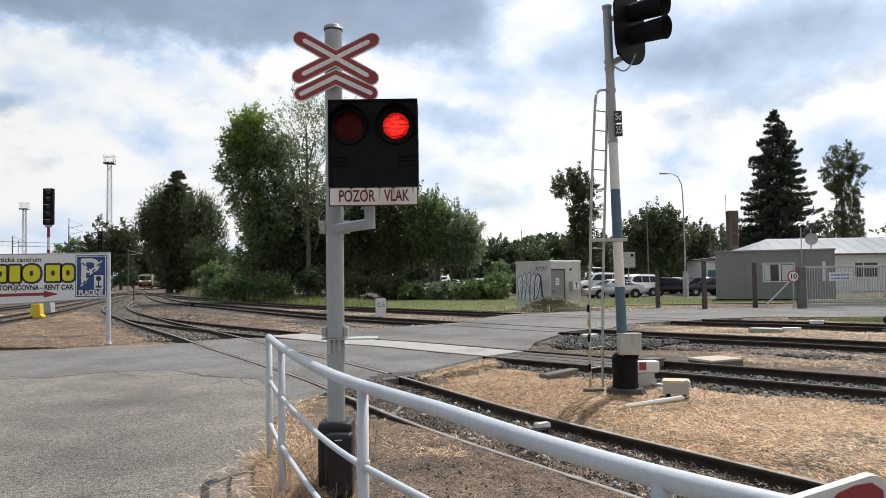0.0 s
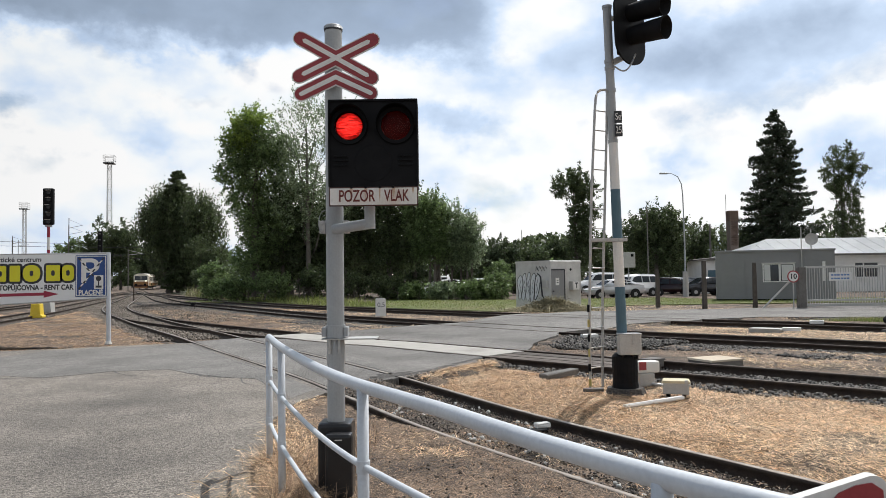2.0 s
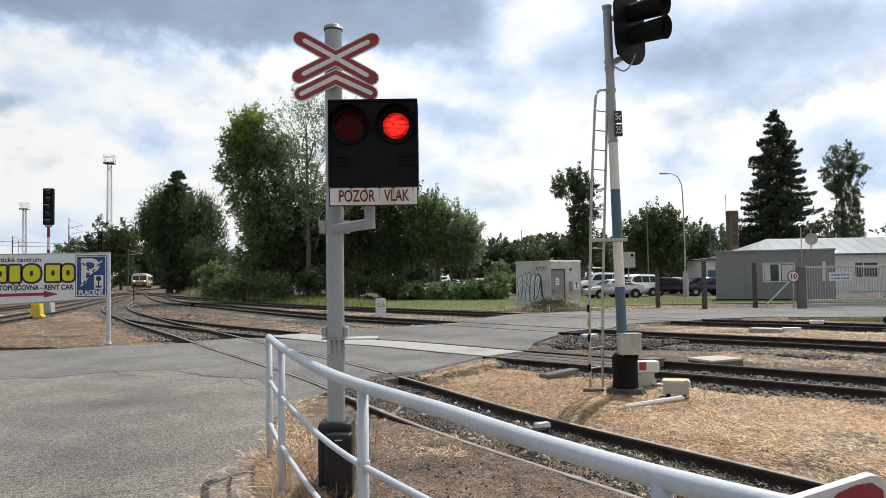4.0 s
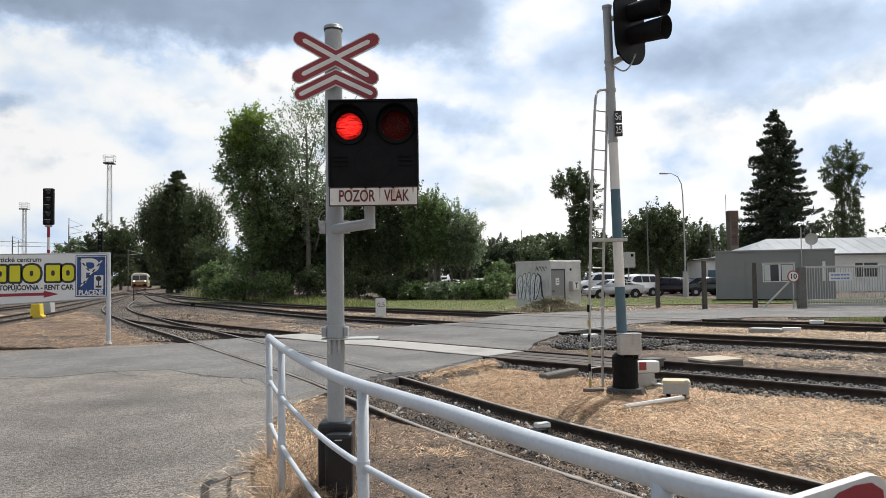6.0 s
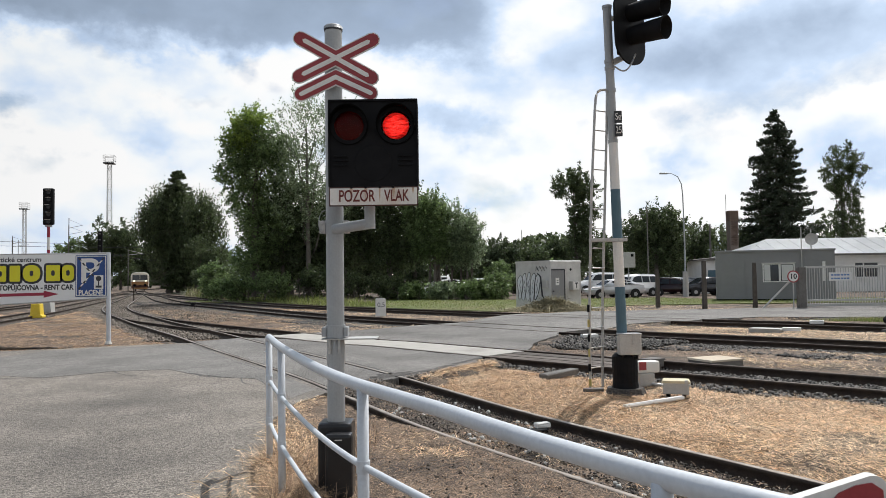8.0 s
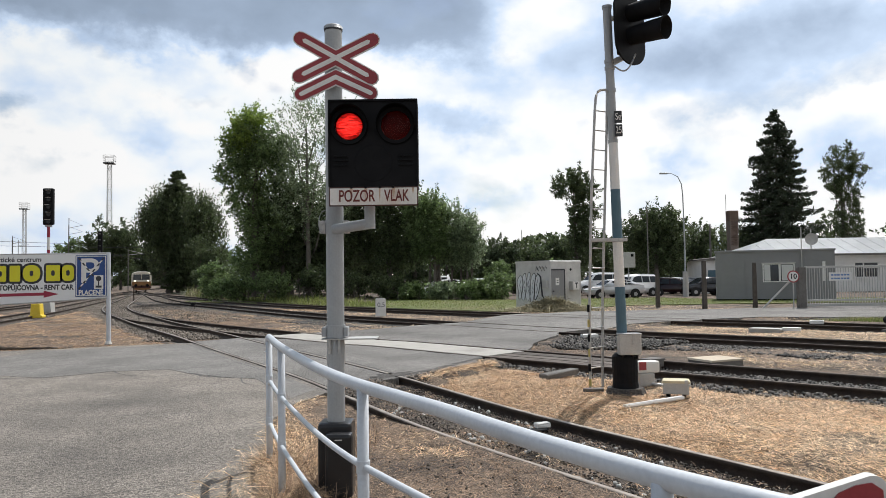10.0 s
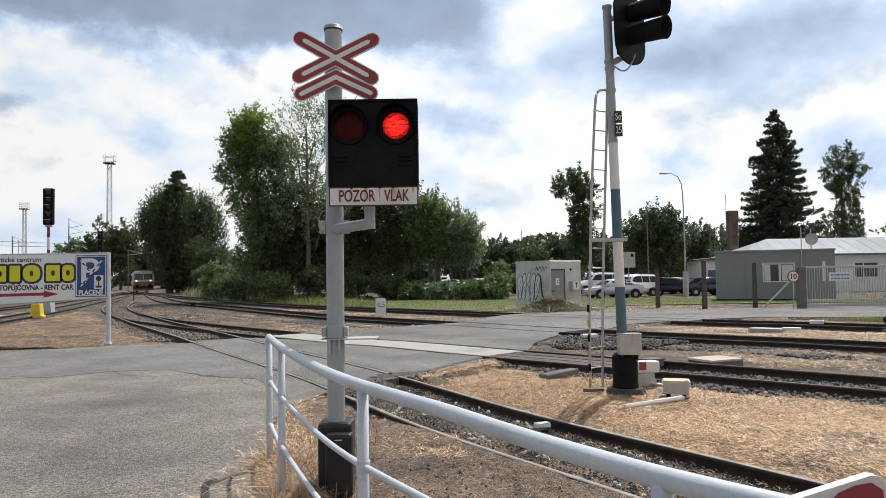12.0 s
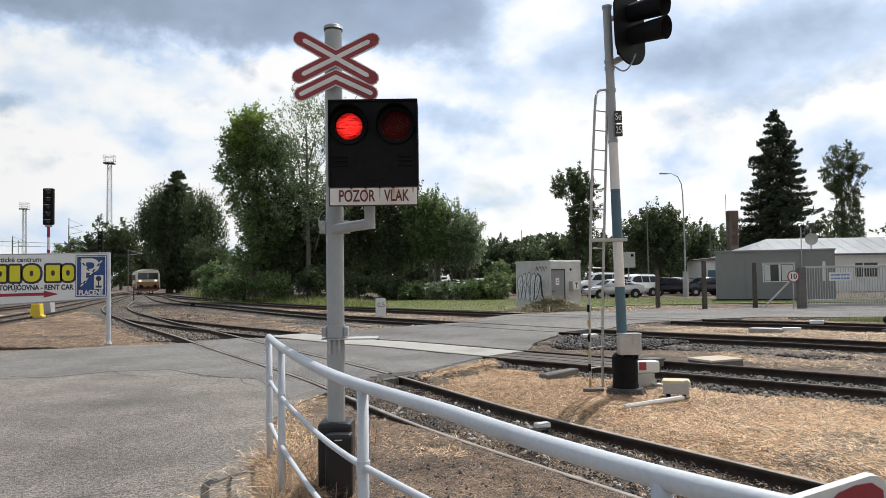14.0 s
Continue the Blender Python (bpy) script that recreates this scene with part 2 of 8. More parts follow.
M["galv"] = mat("galv", (0.42, 0.415, 0.40), (0.52, 0.51, 0.49), 8, 0.5, metal=0.3, fine=0.1)
M["white"] = mat("white", (0.72, 0.71, 0.68), (0.78, 0.77, 0.74), 3, 0.5, fine=0.04, stain=(0.62, 0.60, 0.56), stain_at=(0.6, 0.85))
M["white_aged"] = mat("white_aged", (0.76, 0.74, 0.70), (0.84, 0.82, 0.78), 6, 0.6, fine=0.05, stain=(0.55, 0.42, 0.30), stain_at=(0.60, 0.78))
M["red"] = mat("red", (0.29, 0.035, 0.042), (0.34, 0.048, 0.055), 6, 0.5, fine=0.08, stain=(0.23, 0.04, 0.042), stain_at=(0.6, 0.8))
M["red_text"] = mat("red_text", (0.13, 0.025, 0.018), (0.18, 0.04, 0.028), 20, 0.6)
M["plate_white"] = mat("plate_white", (0.74, 0.70, 0.65), (0.82, 0.79, 0.74), 9, 0.55, fine=0.05, stain=(0.60, 0.44, 0.32), stain_at=(0.56, 0.74))
M["rust_wash"] = mat("rust_wash", (0.50, 0.33, 0.22), (0.64, 0.50, 0.38), 40, 0.8)
M["rust_dark"] = mat("rust_dark", (0.06, 0.022, 0.016), (0.10, 0.04, 0.028), 20, 0.7)
M["mast_white"] = mat("mast_white", (0.74, 0.72, 0.68), (0.80, 0.78, 0.74), 5, 0.6, fine=0.06, stain=(0.42, 0.24, 0.13), stain_at=(0.60, 0.68))
M["black"] = mat("black", (0.007, 0.007, 0.008), (0.012, 0.012, 0.013), 8, 0.6, bump=0.08, spec=0.12)
M["black_gloss"] = mat("black_gloss", (0.012, 0.012, 0.014), (0.02, 0.02, 0.022), 5, 0.3)
M["blue_band"] = mat("blue_band", (0.062, 0.128, 0.168), (0.085, 0.156, 0.198), 6, 0.5, fine=0.06, stain=(0.17, 0.22, 0.245), stain_at=(0.62, 0.8))
M["rust"] = mat("rust", (0.16, 0.075, 0.04), (0.25, 0.13, 0.07), 12, 0.9, bump=0.4)
M["yellow"] = mat("yellow", (0.70, 0.50, 0.03), (0.76, 0.57, 0.06), 6, 0.55, fine=0.08)
M["sign_yellow"] = mat("sign_yellow", (0.72, 0.66, 0.02), (0.76, 0.70, 0.03), 6, 0.5)
M["sign_blue"] = mat("sign_blue", (0.018, 0.06, 0.22), (0.025, 0.075, 0.26), 6, 0.45)
M["banner_blue"] = mat("banner_blue", (0.10, 0.19, 0.42), (0.14, 0.24, 0.48), 6, 0.5)
M["sign_red"] = mat("sign_red", (0.30, 0.02, 0.05), (0.36, 0.03, 0.06), 6, 0.5)
M["ink"] = mat("ink", (0.03, 0.03, 0.035), (0.05, 0.05, 0.055), 6, 0.6)
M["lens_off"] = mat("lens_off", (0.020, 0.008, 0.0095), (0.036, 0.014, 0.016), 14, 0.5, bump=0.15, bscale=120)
M["wall_grey"] = mat("wall_grey", (0.235, 0.235, 0.235), (0.265, 0.265, 0.265), 1.5, 0.7, fine=0.04, stain=(0.21, 0.21, 0.205), stain_at=(0.55, 0.8))
M["wall_white"] = mat("wall_white", (0.72, 0.71, 0.68), (0.80, 0.79, 0.76), 1.2, 0.9, bump=0.2, fine=0.05, stain=(0.64, 0.62, 0.58))
M["roof_pale"] = mat("roof_pale", (0.62, 0.64, 0.66), (0.72, 0.74, 0.76), 0.6, 0.55, fine=0.06, stain=(0.54, 0.56, 0.58))
M["brick"] = mat("brick", (0.085, 0.057, 0.043), (0.13, 0.085, 0.062), 4, 0.9, objrand=0.3, bump=0.3)
M["mortar"] = mat("mortar", (0.14, 0.11, 0.09), (0.19, 0.15, 0.125), 6, 0.9)
M["glass"] = mat("glass", (0.02, 0.025, 0.03), (0.035, 0.04, 0.045), 2, 0.08, spec=0.8)
M["curtain"] = mat("curtain", (0.62, 0.62, 0.60), (0.7, 0.7, 0.68), 12, 0.8)
M["car_white"] = mat("car_white", (0.72, 0.73, 0.74), (0.76, 0.77, 0.78), 1, 0.25)
M["car_pale"] = mat("car_pale", (0.60, 0.61, 0.63), (0.66, 0.67, 0.69), 1, 0.25, metal=0.1)
M["car_silver"] = mat("car_silver", (0.42, 0.43, 0.44), (0.48, 0.49, 0.50), 1, 0.25, metal=0.3)
M["car_dark"] = mat("car_dark", (0.015, 0.016, 0.02), (0.025, 0.026, 0.03), 1, 0.2)
M["car_red"] = mat("car_red", (0.018, 0.010, 0.012), (0.03, 0.014, 0.017), 1, 0.2)
M["tyre"] = mat("tyre", (0.012, 0.012, 0.012), (0.02, 0.02, 0.02), 10, 0.85)
M["hub"] = mat("hub", (0.4, 0.4, 0.41), (0.5, 0.5, 0.51), 10, 0.35, metal=0.8)
M["train_cream"] = mat("train_cream", (0.68, 0.63, 0.53), (0.74, 0.69, 0.58), 2, 0.5, fine=0.05, stain=(0.56, 0.48, 0.36))
M["train_roof"] = mat("train_roof", (0.55, 0.53, 0.48), (0.62, 0.60, 0.55), 2, 0.6)
M["train_brown"] = mat("train_brown", (0.30, 0.145, 0.05), (0.38, 0.20, 0.075), 2, 0.5, fine=0.06, stain=(0.15, 0.075, 0.035))
M["headlight"] = mat("headlight", (0.9, 0.88, 0.8), (0.9, 0.88, 0.8), 2, 0.2, emit=(1.0, 0.95, 0.82), estr=3.0)
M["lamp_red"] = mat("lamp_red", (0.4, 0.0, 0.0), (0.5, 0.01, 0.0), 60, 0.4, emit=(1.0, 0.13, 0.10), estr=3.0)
def lamp_pattern(m, strength):
    """The lit lens: brighter towards its foot, with the ripple of the prisms."""
    nt = m.node_tree
    N, lk = nt.nodes.new, nt.links.new
    tc = N("ShaderNodeTexCoord")
    mp = N("ShaderNodeMapping")
    mp.inputs["Scale"].default_value = (14, 1, 110)
    lk(tc.outputs["Object"], mp.inputs[0])
    n = N("ShaderNodeTexNoise")
    n.inputs["Scale"].default_value = 1.0
    n.inputs["Detail"].default_value = 4
    n.inputs["Distortion"].default_value = 1.2
    lk(mp.outputs[0], n.inputs["Vector"])
    mr = N("ShaderNodeMapRange")
    mr.inputs[1].default_value, mr.inputs[2].default_value = 0.36, 0.66
    mr.inputs[3].default_value, mr.inputs[4].default_value = strength * 0.3, strength * 3.4
    lk(n.outputs[0], mr.inputs[0])
    # strongest in the middle of the lens
    ln = N("ShaderNodeVectorMath")
    ln.operation = 'LENGTH'
    lk(tc.outputs["Object"], ln.inputs[0])
    fall = N("ShaderNodeMapRange")
    fall.interpolation_type = 'SMOOTHSTEP'
    fall.inputs[1].default_value, fall.inputs[2].default_value = 0.03, 0.112
    fall.inputs[3].default_value, fall.inputs[4].default_value = 1.25, 0.22
    lk(ln.outputs["Value"], fall.inputs[0])
    mu = N("ShaderNodeMath")
    mu.operation = 'MULTIPLY'
    lk(mr.outputs[0], mu.inputs[0])
    lk(fall.outputs[0], mu.inputs[1])
    lk(mu.outputs[0], nt.nodes["Principled BSDF"].inputs["Emission Strength"])


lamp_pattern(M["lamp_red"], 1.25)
M["can"] = mat("can", (0.03, 0.022, 0.022), (0.04, 0.03, 0.03), 8, 0.6)
M["hood_black"] = mat("hood_black", (0.004, 0.004, 0.004), (0.006, 0.006, 0.006), 8, 0.9, spec=0.03)
M["lens_glass"] = mat("lens_glass", (0.72, 0.13, 0.12), (0.72, 0.13, 0.12), 8, 0.05, bump=0.12, bscale=45)
M["lens_glass"].node_tree.nodes["Principled BSDF"].inputs["Transmission Weight"].default_value = 1.0
M["lens_glass"].node_tree.nodes["Principled BSDF"].inputs["IOR"].default_value = 1.2


# ================= mesh helpers =================
def thing(name, x=0, y=0, z=0, rz=0, label="", category="", group="", kind=""):
    ob = new(name)
    ob.empty_display_size = 0.1
    ob.matrix_basis = pose(x, y, z, 0, 0, rz)
    return tagged(ob, label, category, group, kind)


def part(name, bm, material, parent=None, label="", smooth=False):
    me = bpy.data.meshes.new(name)
    bm.normal_update()
    bm.to_mesh(me)
    bm.free()
    return part_mesh(name, me, material, parent, label, smooth)


def part_mesh(name, me, material, parent=None, label="", smooth=False):
    if material is not None:
        for mm in (material if isinstance(material, (list, tuple)) else [material]):
            me.materials.append(mm)
    if smooth:
        me.shade_smooth()
    ob = new(name, me)
    if parent is not None:
        ob.parent = parent
    if label:
        ob["label"] = label
    return ob


def np_mesh(name, verts, faces):
    me = bpy.data.meshes.new(name)
    verts = np.asarray(verts, dtype=np.float32)
    faces = np.asarray(faces, dtype=np.int32)
    k = faces.shape[1]
    me.vertices.add(len(verts))
    me.vertices.foreach_set("co", verts.ravel())
    me.loops.add(faces.size)
    me.loops.foreach_set("vertex_index", faces.ravel())
    me.polygons.add(len(faces))
    me.polygons.foreach_set("loop_start", np.arange(0, faces.size, k, dtype=np.int32))
    me.update(calc_edges=True)
    return me


def box(bm, x0, y0, z0, x1, y1, z1, bevel=0.0, m=None):
    t = bmesh.new()
    bmesh.ops.create_cube(t, size=1)
    for v in t.verts:
        v.co = Vector(((x0 + x1) / 2 + v.co.x * (x1 - x0), (y0 + y1) / 2 + v.co.y * (y1 - y0), (z0 + z1) / 2 + v.co.z * (z1 - z0)))
    if bevel:
        bmesh.ops.bevel(t, geom=t.edges[:], offset=bevel, segments=2, affect='EDGES', profile=0.6)
    return merge(bm, t, m)


def merge(bm, t, m=None):
    if m is not None:
        bmesh.ops.transform(t, matrix=m, verts=t.verts[:])
    me = bpy.data.meshes.new("tmp")
    t.to_mesh(me)
    t.free()
    bm.from_mesh(me)
    bpy.data.meshes.remove(me)
    return bm


def rod(bm, a, b, r0, r1=None, seg=12, caps=True):
    """A round bar from a to b."""
    a, b = Vector(a), Vector(b)
    d = b - a
    t = bmesh.new()
    bmesh.ops.create_cone(t, cap_ends=caps, segments=seg, radius1=r0, radius2=r0 if r1 is None else r1, depth=d.length)
    m = Matrix.Translation((a + b) / 2) @ d.to_track_quat('Z', 'Y').to_matrix().to_4x4()
    return merge(bm, t, m)


def tube(bm, pts, r, seg=12):
    """A pipe along points, with round joints."""
    pts = [Vector(p) for p in pts]
    rings = []
    for i, p in enumerate(pts):
        d = (pts[min(i + 1, len(pts) - 1)] - pts[max(i - 1, 0)]).normalized()
        up = Vector((0, 0, 1)) if abs(d.z) < 0.9 else Vector((1, 0, 0))
        u = d.cross(up).normalized()
        v = u.cross(d).normalized()
        rr = r[i] if isinstance(r, (list, tuple)) else r
        rings.append([bm.verts.new(p + (u * math.cos(a) + v * math.sin(a)) * rr) for a in [2 * math.pi * k / seg for k in range(seg)]])
    for a, b in zip(rings, rings[1:]):
        for k in range(seg):
            bm.faces.new((a[k], a[(k + 1) % seg], b[(k + 1) % seg], b[k]))
    bm.faces.new(rings[0])
    bm.faces.new(list(reversed(rings[-1])))
    return bm


def prism(bm, outline, depth, m=None):
    """An outline in x, z, pushed back along y by depth."""
    t = bmesh.new()
    f = [t.verts.new((x, 0, z)) for x, z in outline]
    bk = [t.verts.new((x, depth, z)) for x, z in outline]
    t.faces.new(f)
    t.faces.new(list(reversed(bk)))
    n = len(f)
    for i in range(n):
        t.faces.new((f[i], bk[i], bk[(i + 1) % n], f[(i + 1) % n]))
    bmesh.ops.recalc_face_normals(t, faces=t.faces[:])
    return merge(bm, t, m)


def slab(bm, pts, z0, z1):
    """A flat piece over an outline in plan."""
    t = bmesh.new()
    top = [t.verts.new((p[0], p[1], z1)) for p in pts]
    bot = [t.verts.new((p[0], p[1], z0)) for p in pts]
    f = t.faces.new(top)
    n = len(top)
    for i in range(n):
        t.faces.new((top[i], top[(i + 1) % n], bot[(i + 1) % n], bot[i]))
    bmesh.ops.triangulate(t, faces=[f])
    bmesh.ops.recalc_face_normals(t, faces=t.faces[:])
    return merge(bm, t)


def text_part(body, size, material, parent, m, name="lettering", label="", extrude=0.002, width=None, bold=0.0):
    cu = bpy.data.curves.new("lettering", 'FONT')
    cu.body = body
    cu.size = size
    cu.extrude = extrude
    cu.offset = bold
    cu.align_x, cu.align_y = 'CENTER', 'CENTER'
    ob = bpy.data.objects.new("tmp_text", cu)
    scene.collection.objects.link(ob)
    dg = bpy.context.evaluated_depsgraph_get()
    me = bpy.data.meshes.new_from_object(ob.evaluated_get(dg))
    bpy.data.objects.remove(ob)
    if width:
        xs = [v.co.x for v in me.vertices]
        k = width / max(max(xs) - min(xs), 1e-6)
        me.transform(Matrix.Diagonal((k, 1, 1, 1)))
    me.transform(m @ pose(0, 0, 0, 90, 0, 0))
    return part_mesh(name, me, material, parent, label)


def smooth_line(ctrl, step=0.5):
    """Points at even steps along a smooth curve through the control points."""
    c = np.array(ctrl, dtype=float)
    c = np.vstack([2 * c[0] - c[1], c, 2 * c[-1] - c[-2]])
    out = []
    for i in range(1, len(c) - 2):
        for t in np.linspace(0, 1, 40, endpoint=False):
            p0, p1, p2, p3 = c[i - 1:i + 3]
            out.append(0.5 * (2 * p1 + (p2 - p0) * t + (2 * p0 - 5 * p1 + 4 * p2 - p3) * t * t + (3 * p1 - p0 - 3 * p2 + p3) * t ** 3))
    out.append(c[-2])
    out = np.array(out)
    # even out the curvature, then resample
    for _ in range(30):
        out[1:-1] = 0.5 * out[1:-1] + 0.25 * (out[:-2] + out[2:])
    s = np.concatenate([[0], np.cumsum(np.linalg.norm(np.diff(out, axis=0), axis=1))])
    q = np.arange(0, s[-1], step)
    return np.stack([np.interp(q, s, out[:, 0]), np.interp(q, s, out[:, 1])], 1)


def side(line, off):
    """The line moved sideways; positive is to the far side (left of its way towards the camera)."""
    d = np.gradient(line, axis=0)
    d /= np.linalg.norm(d, axis=1)[:, None]
    n = np.stack([-d[:, 1], d[:, 0]], 1)
    return line + n * off


def near_i(line, p):
    return int(np.argmin(((line - np.array(p)) ** 2).sum(1)))


def inside(pts, poly):
    poly = np.asarray(poly, float)
    r = np.zeros(len(pts), bool)
    box_ = (pts >= poly.min(0)).all(1) & (pts <= poly.max(0)).all(1)
    if not box_.all():
        if box_.any():
            r[box_] = inside(pts[box_], poly)
        return r
    x, y = pts[:, 0], pts[:, 1]
    n = len(poly)
    for i in range(n):
        (x0, y0), (x1, y1) = poly[i], poly[(i + 1) % n]
        c = ((y0 > y) != (y1 > y)) & (x < (x1 - x0) * (y - y0) / (y1 - y0 + 1e-12) + x0)
        r ^= c
    return r


def lumps(p, freq, octaves=3, seed=0):
    """Smooth uneven values about zero over the plan."""
    out = np.zeros(len(p))
    amp = 1.0
    for o in range(octaves):
        q = p * freq * 2 ** o + 17.3 * (o + seed)
        i = np.floor(q).astype(np.int64)
        f = q - i
        f = f * f * (3 - 2 * f)

        def corner(a, b):
            n = (i[:, 0] + a) * 374761393 + (i[:, 1] + b) * 668265263 + (o + seed) * 144665
            n = (n ^ (n >> 13)) * 1274126177
            return ((n ^ (n >> 16)) & 0xffff) / 32767.5 - 1
        out += amp * ((corner(0, 0) * (1 - f[:, 0]) + corner(1, 0) * f[:, 0]) * (1 - f[:, 1]) + (corner(0, 1) * (1 - f[:, 0]) + corner(1, 1) * f[:, 0]) * f[:, 1])
        amp *= 0.5
    return out


# ================= tracks: plan =================
LINE_A = smooth_line([(-45.5, 110), (-38, 91), (-28.5, 66), (-20.9, 46.8), (-13.6, 33.2), (-9.9, 26.9), (-7.5, 22.9), (-5.8, 19.9), (-4.3, 17.3), (-2.0, 13.4), (-0.8, 11.1), (0.49, 8.6), (2.09, 6.05), (3.9, 3.1), (6, -0.4)])
LINE_B = smooth_line([(-20.9, 46.8), (-14.6, 35.2), (-10.3, 29.2), (-7.4, 25.7), (-5.0, 22.9), (-2.4, 20.0), (-1.2, 19.0), (0.85, 16.8), (2.6, 15.1), (4.2, 13.5), (5.0, 12.75), (5.7, 12.05), (6.6, 11.2), (9.0, 8.9), (12, 6)])
LINE_C = smooth_line([(-70, 186), (-66.5, 170), (-65, 160), (-62.6, 152), (-58.7, 142), (-54, 131), (-48.4, 118), (-44.9, 110), (-39.7, 99), (-24.2, 64.2), (-18.0, 53.6), (-13.9, 47.2), (-8.5, 38.6), (-5.5, 34.0), (-3.2, 31.2), (0.5, 26.9), (3.4, 23.4), (6.5, 20.4), (7.7, 19.3), (8.8, 18.4), (10.2, 17.0), (16, 11.8), (22, 6)])
LINE_D = smooth_line([(-42.2, 104.5), (-35.6, 91.5), (-26, 75), (-18, 60.9), (-10.8, 49.5), (-5.2, 42.5), (-0.5, 37.2), (4, 32.2), (9.4, 26.7), (11.7, 24.8), (13.6, 22.9), (20, 17), (28, 9)])
LINE_E = smooth_line([(-50.5, 122), (-40.5, 93), (-29.5, 61), (-24.7, 46.9), (-22.9, 41.2), (-21.4, 35.9), (-19.4, 28), (-17.8, 20)])
LINE_F = smooth_line([(-58, 140), (-46, 103), (-35.5, 69), (-31.7, 56.5), (-30.3, 51), (-29, 44), (-27, 32)])
LINE_G = smooth_line([(-95, 200), (-78, 152), (-62, 108), (-50, 76), (-44, 60), (-40, 44)])
LINES = [LINE_A, LINE_B, LINE_C, LINE_D, LINE_E, LINE_F, LINE_G]
ALL_LINES = np.vstack(LINES)


TRACK_TREE = kdtree.KDTree(sum(4 * (len(l) - 1) for l in LINES))
for _l in LINES:
    for _i in range(len(_l) - 1):
        for _k in range(4):
            _p = _l[_i] + (_l[_i + 1] - _l[_i]) * _k / 4
            TRACK_TREE.insert((_p[0], _p[1], 0.0), 0)
TRACK_TREE.balance()


def track_distance(p):
    return np.array([TRACK_TREE.find((x, y, 0.0))[2] for x, y in p])


def stretch(line, a, b, off=0.0):
    i, j = near_i(line, a), near_i(line, b)
    return side(line, off)[min(i, j):max(i, j) + 1]


# ---- road pieces between the rails, each an outline in plan ----
NEAR_EDGE = [(-7.0, 20.2), (-8.8, 19.5), (-9.9, 18.9), (-11.1, 18.5), (-16, 17.6), (-26, 15.5), (-30, 2), (-12, -14), (0.3, -14), (-0.4, -2), (-1.0, 3.2), (-1.5, 5.8), (-1.8, 7.3), (-2.1, 8.9), (-2.05, 10.2), (-1.8, 11.0)]
GA = 0.815
def outline(*bits):
    return [tuple(map(float, p)) for b in bits for p in b]
ROAD = {
    "near": outline(stretch(LINE_A, (-7.0, 20.2), (-1.6, 11.0), -GA), NEAR_EDGE[::-1]),
    "in_a": outline(stretch(LINE_A, (-7.0, 21.0), (-1.1, 12.3), 0.685), stretch(LINE_A, (-6.8, 20.6), (-1.6, 11.6), -0.685)[::-1]),
    "a_b": outline(stretch(LINE_A, (-6.3, 21.3), (-0.7, 12.6), GA), [(-0.1, 13.5), (0.6, 14.6)], stretch(LINE_B, (-4.6, 21.0), (0.9, 15.6), -GA)[::-1]),
    "b_c": outline(stretch(LINE_B, (-4.7, 22.9), (1.75, 16.9), GA), [(2.3, 18.8), (3.2, 21.0)], stretch(LINE_C, (-0.9, 26.6), (3.4, 22.0), -GA)[::-1], [(-2.7, 24.3)]),
    "in_c": outline(stretch(LINE_C, (0.2, 27.4), (4.0, 22.9), 0.685), stretch(LINE_C, (-0.6, 27.0), (3.6, 22.4), -0.685)[::-1]),
    "c_d": outline(stretch(LINE_C, (0.8, 27.8), (4.9, 23.2), GA), [(6.3, 25.4)], stretch(LINE_D, (2.4, 32.4), (8.2, 26.6), -GA)[::-1]),
    "in_d": outline(stretch(LINE_D, (3.2, 33.0), (9.1, 27.2), 0.685), stretch(LINE_D, (2.8, 32.5), (8.7, 26.8), -0.685)[::-1]),
    "far": outline(stretch(LINE_D, (3.9, 33.3), (9.8, 27.7), GA), [(12.4, 28.6), (14.6, 27.6), (16.9, 27.6), (40, 24), (40, 34.0), (22.2, 36.6), (15, 35.6), (11.2, 35.2), (6.2, 34.7)]),
}
# broken edges where the asphalt meets the earth
for _k in ROAD:
    _o = []
    for (x0, y0), (x1, y1) in zip(ROAD[_k], ROAD[_k][1:] + ROAD[_k][:1]):
        n = max(1, int(math.hypot(x1 - x0, y1 - y0) / 0.22))
        edge = math.hypot(x1 - x0, y1 - y0) > 0.56 and y0 > 2
        for q in range(n if edge else 1):
            j = random.uniform(-0.06, 0.06) if edge and q else 0.0
            _o.append((x0 + (x1 - x0) * q / n + j, y0 + (y1 - y0) * q / n + j))
    ROAD[_k] = _o
ROAD_ALL = [np.array(v) for v in ROAD.values()]


def on_road(p):
    r = np.zeros(len(p), bool)
    for poly in ROAD_ALL:
        r |= inside(p, poly)
    return r


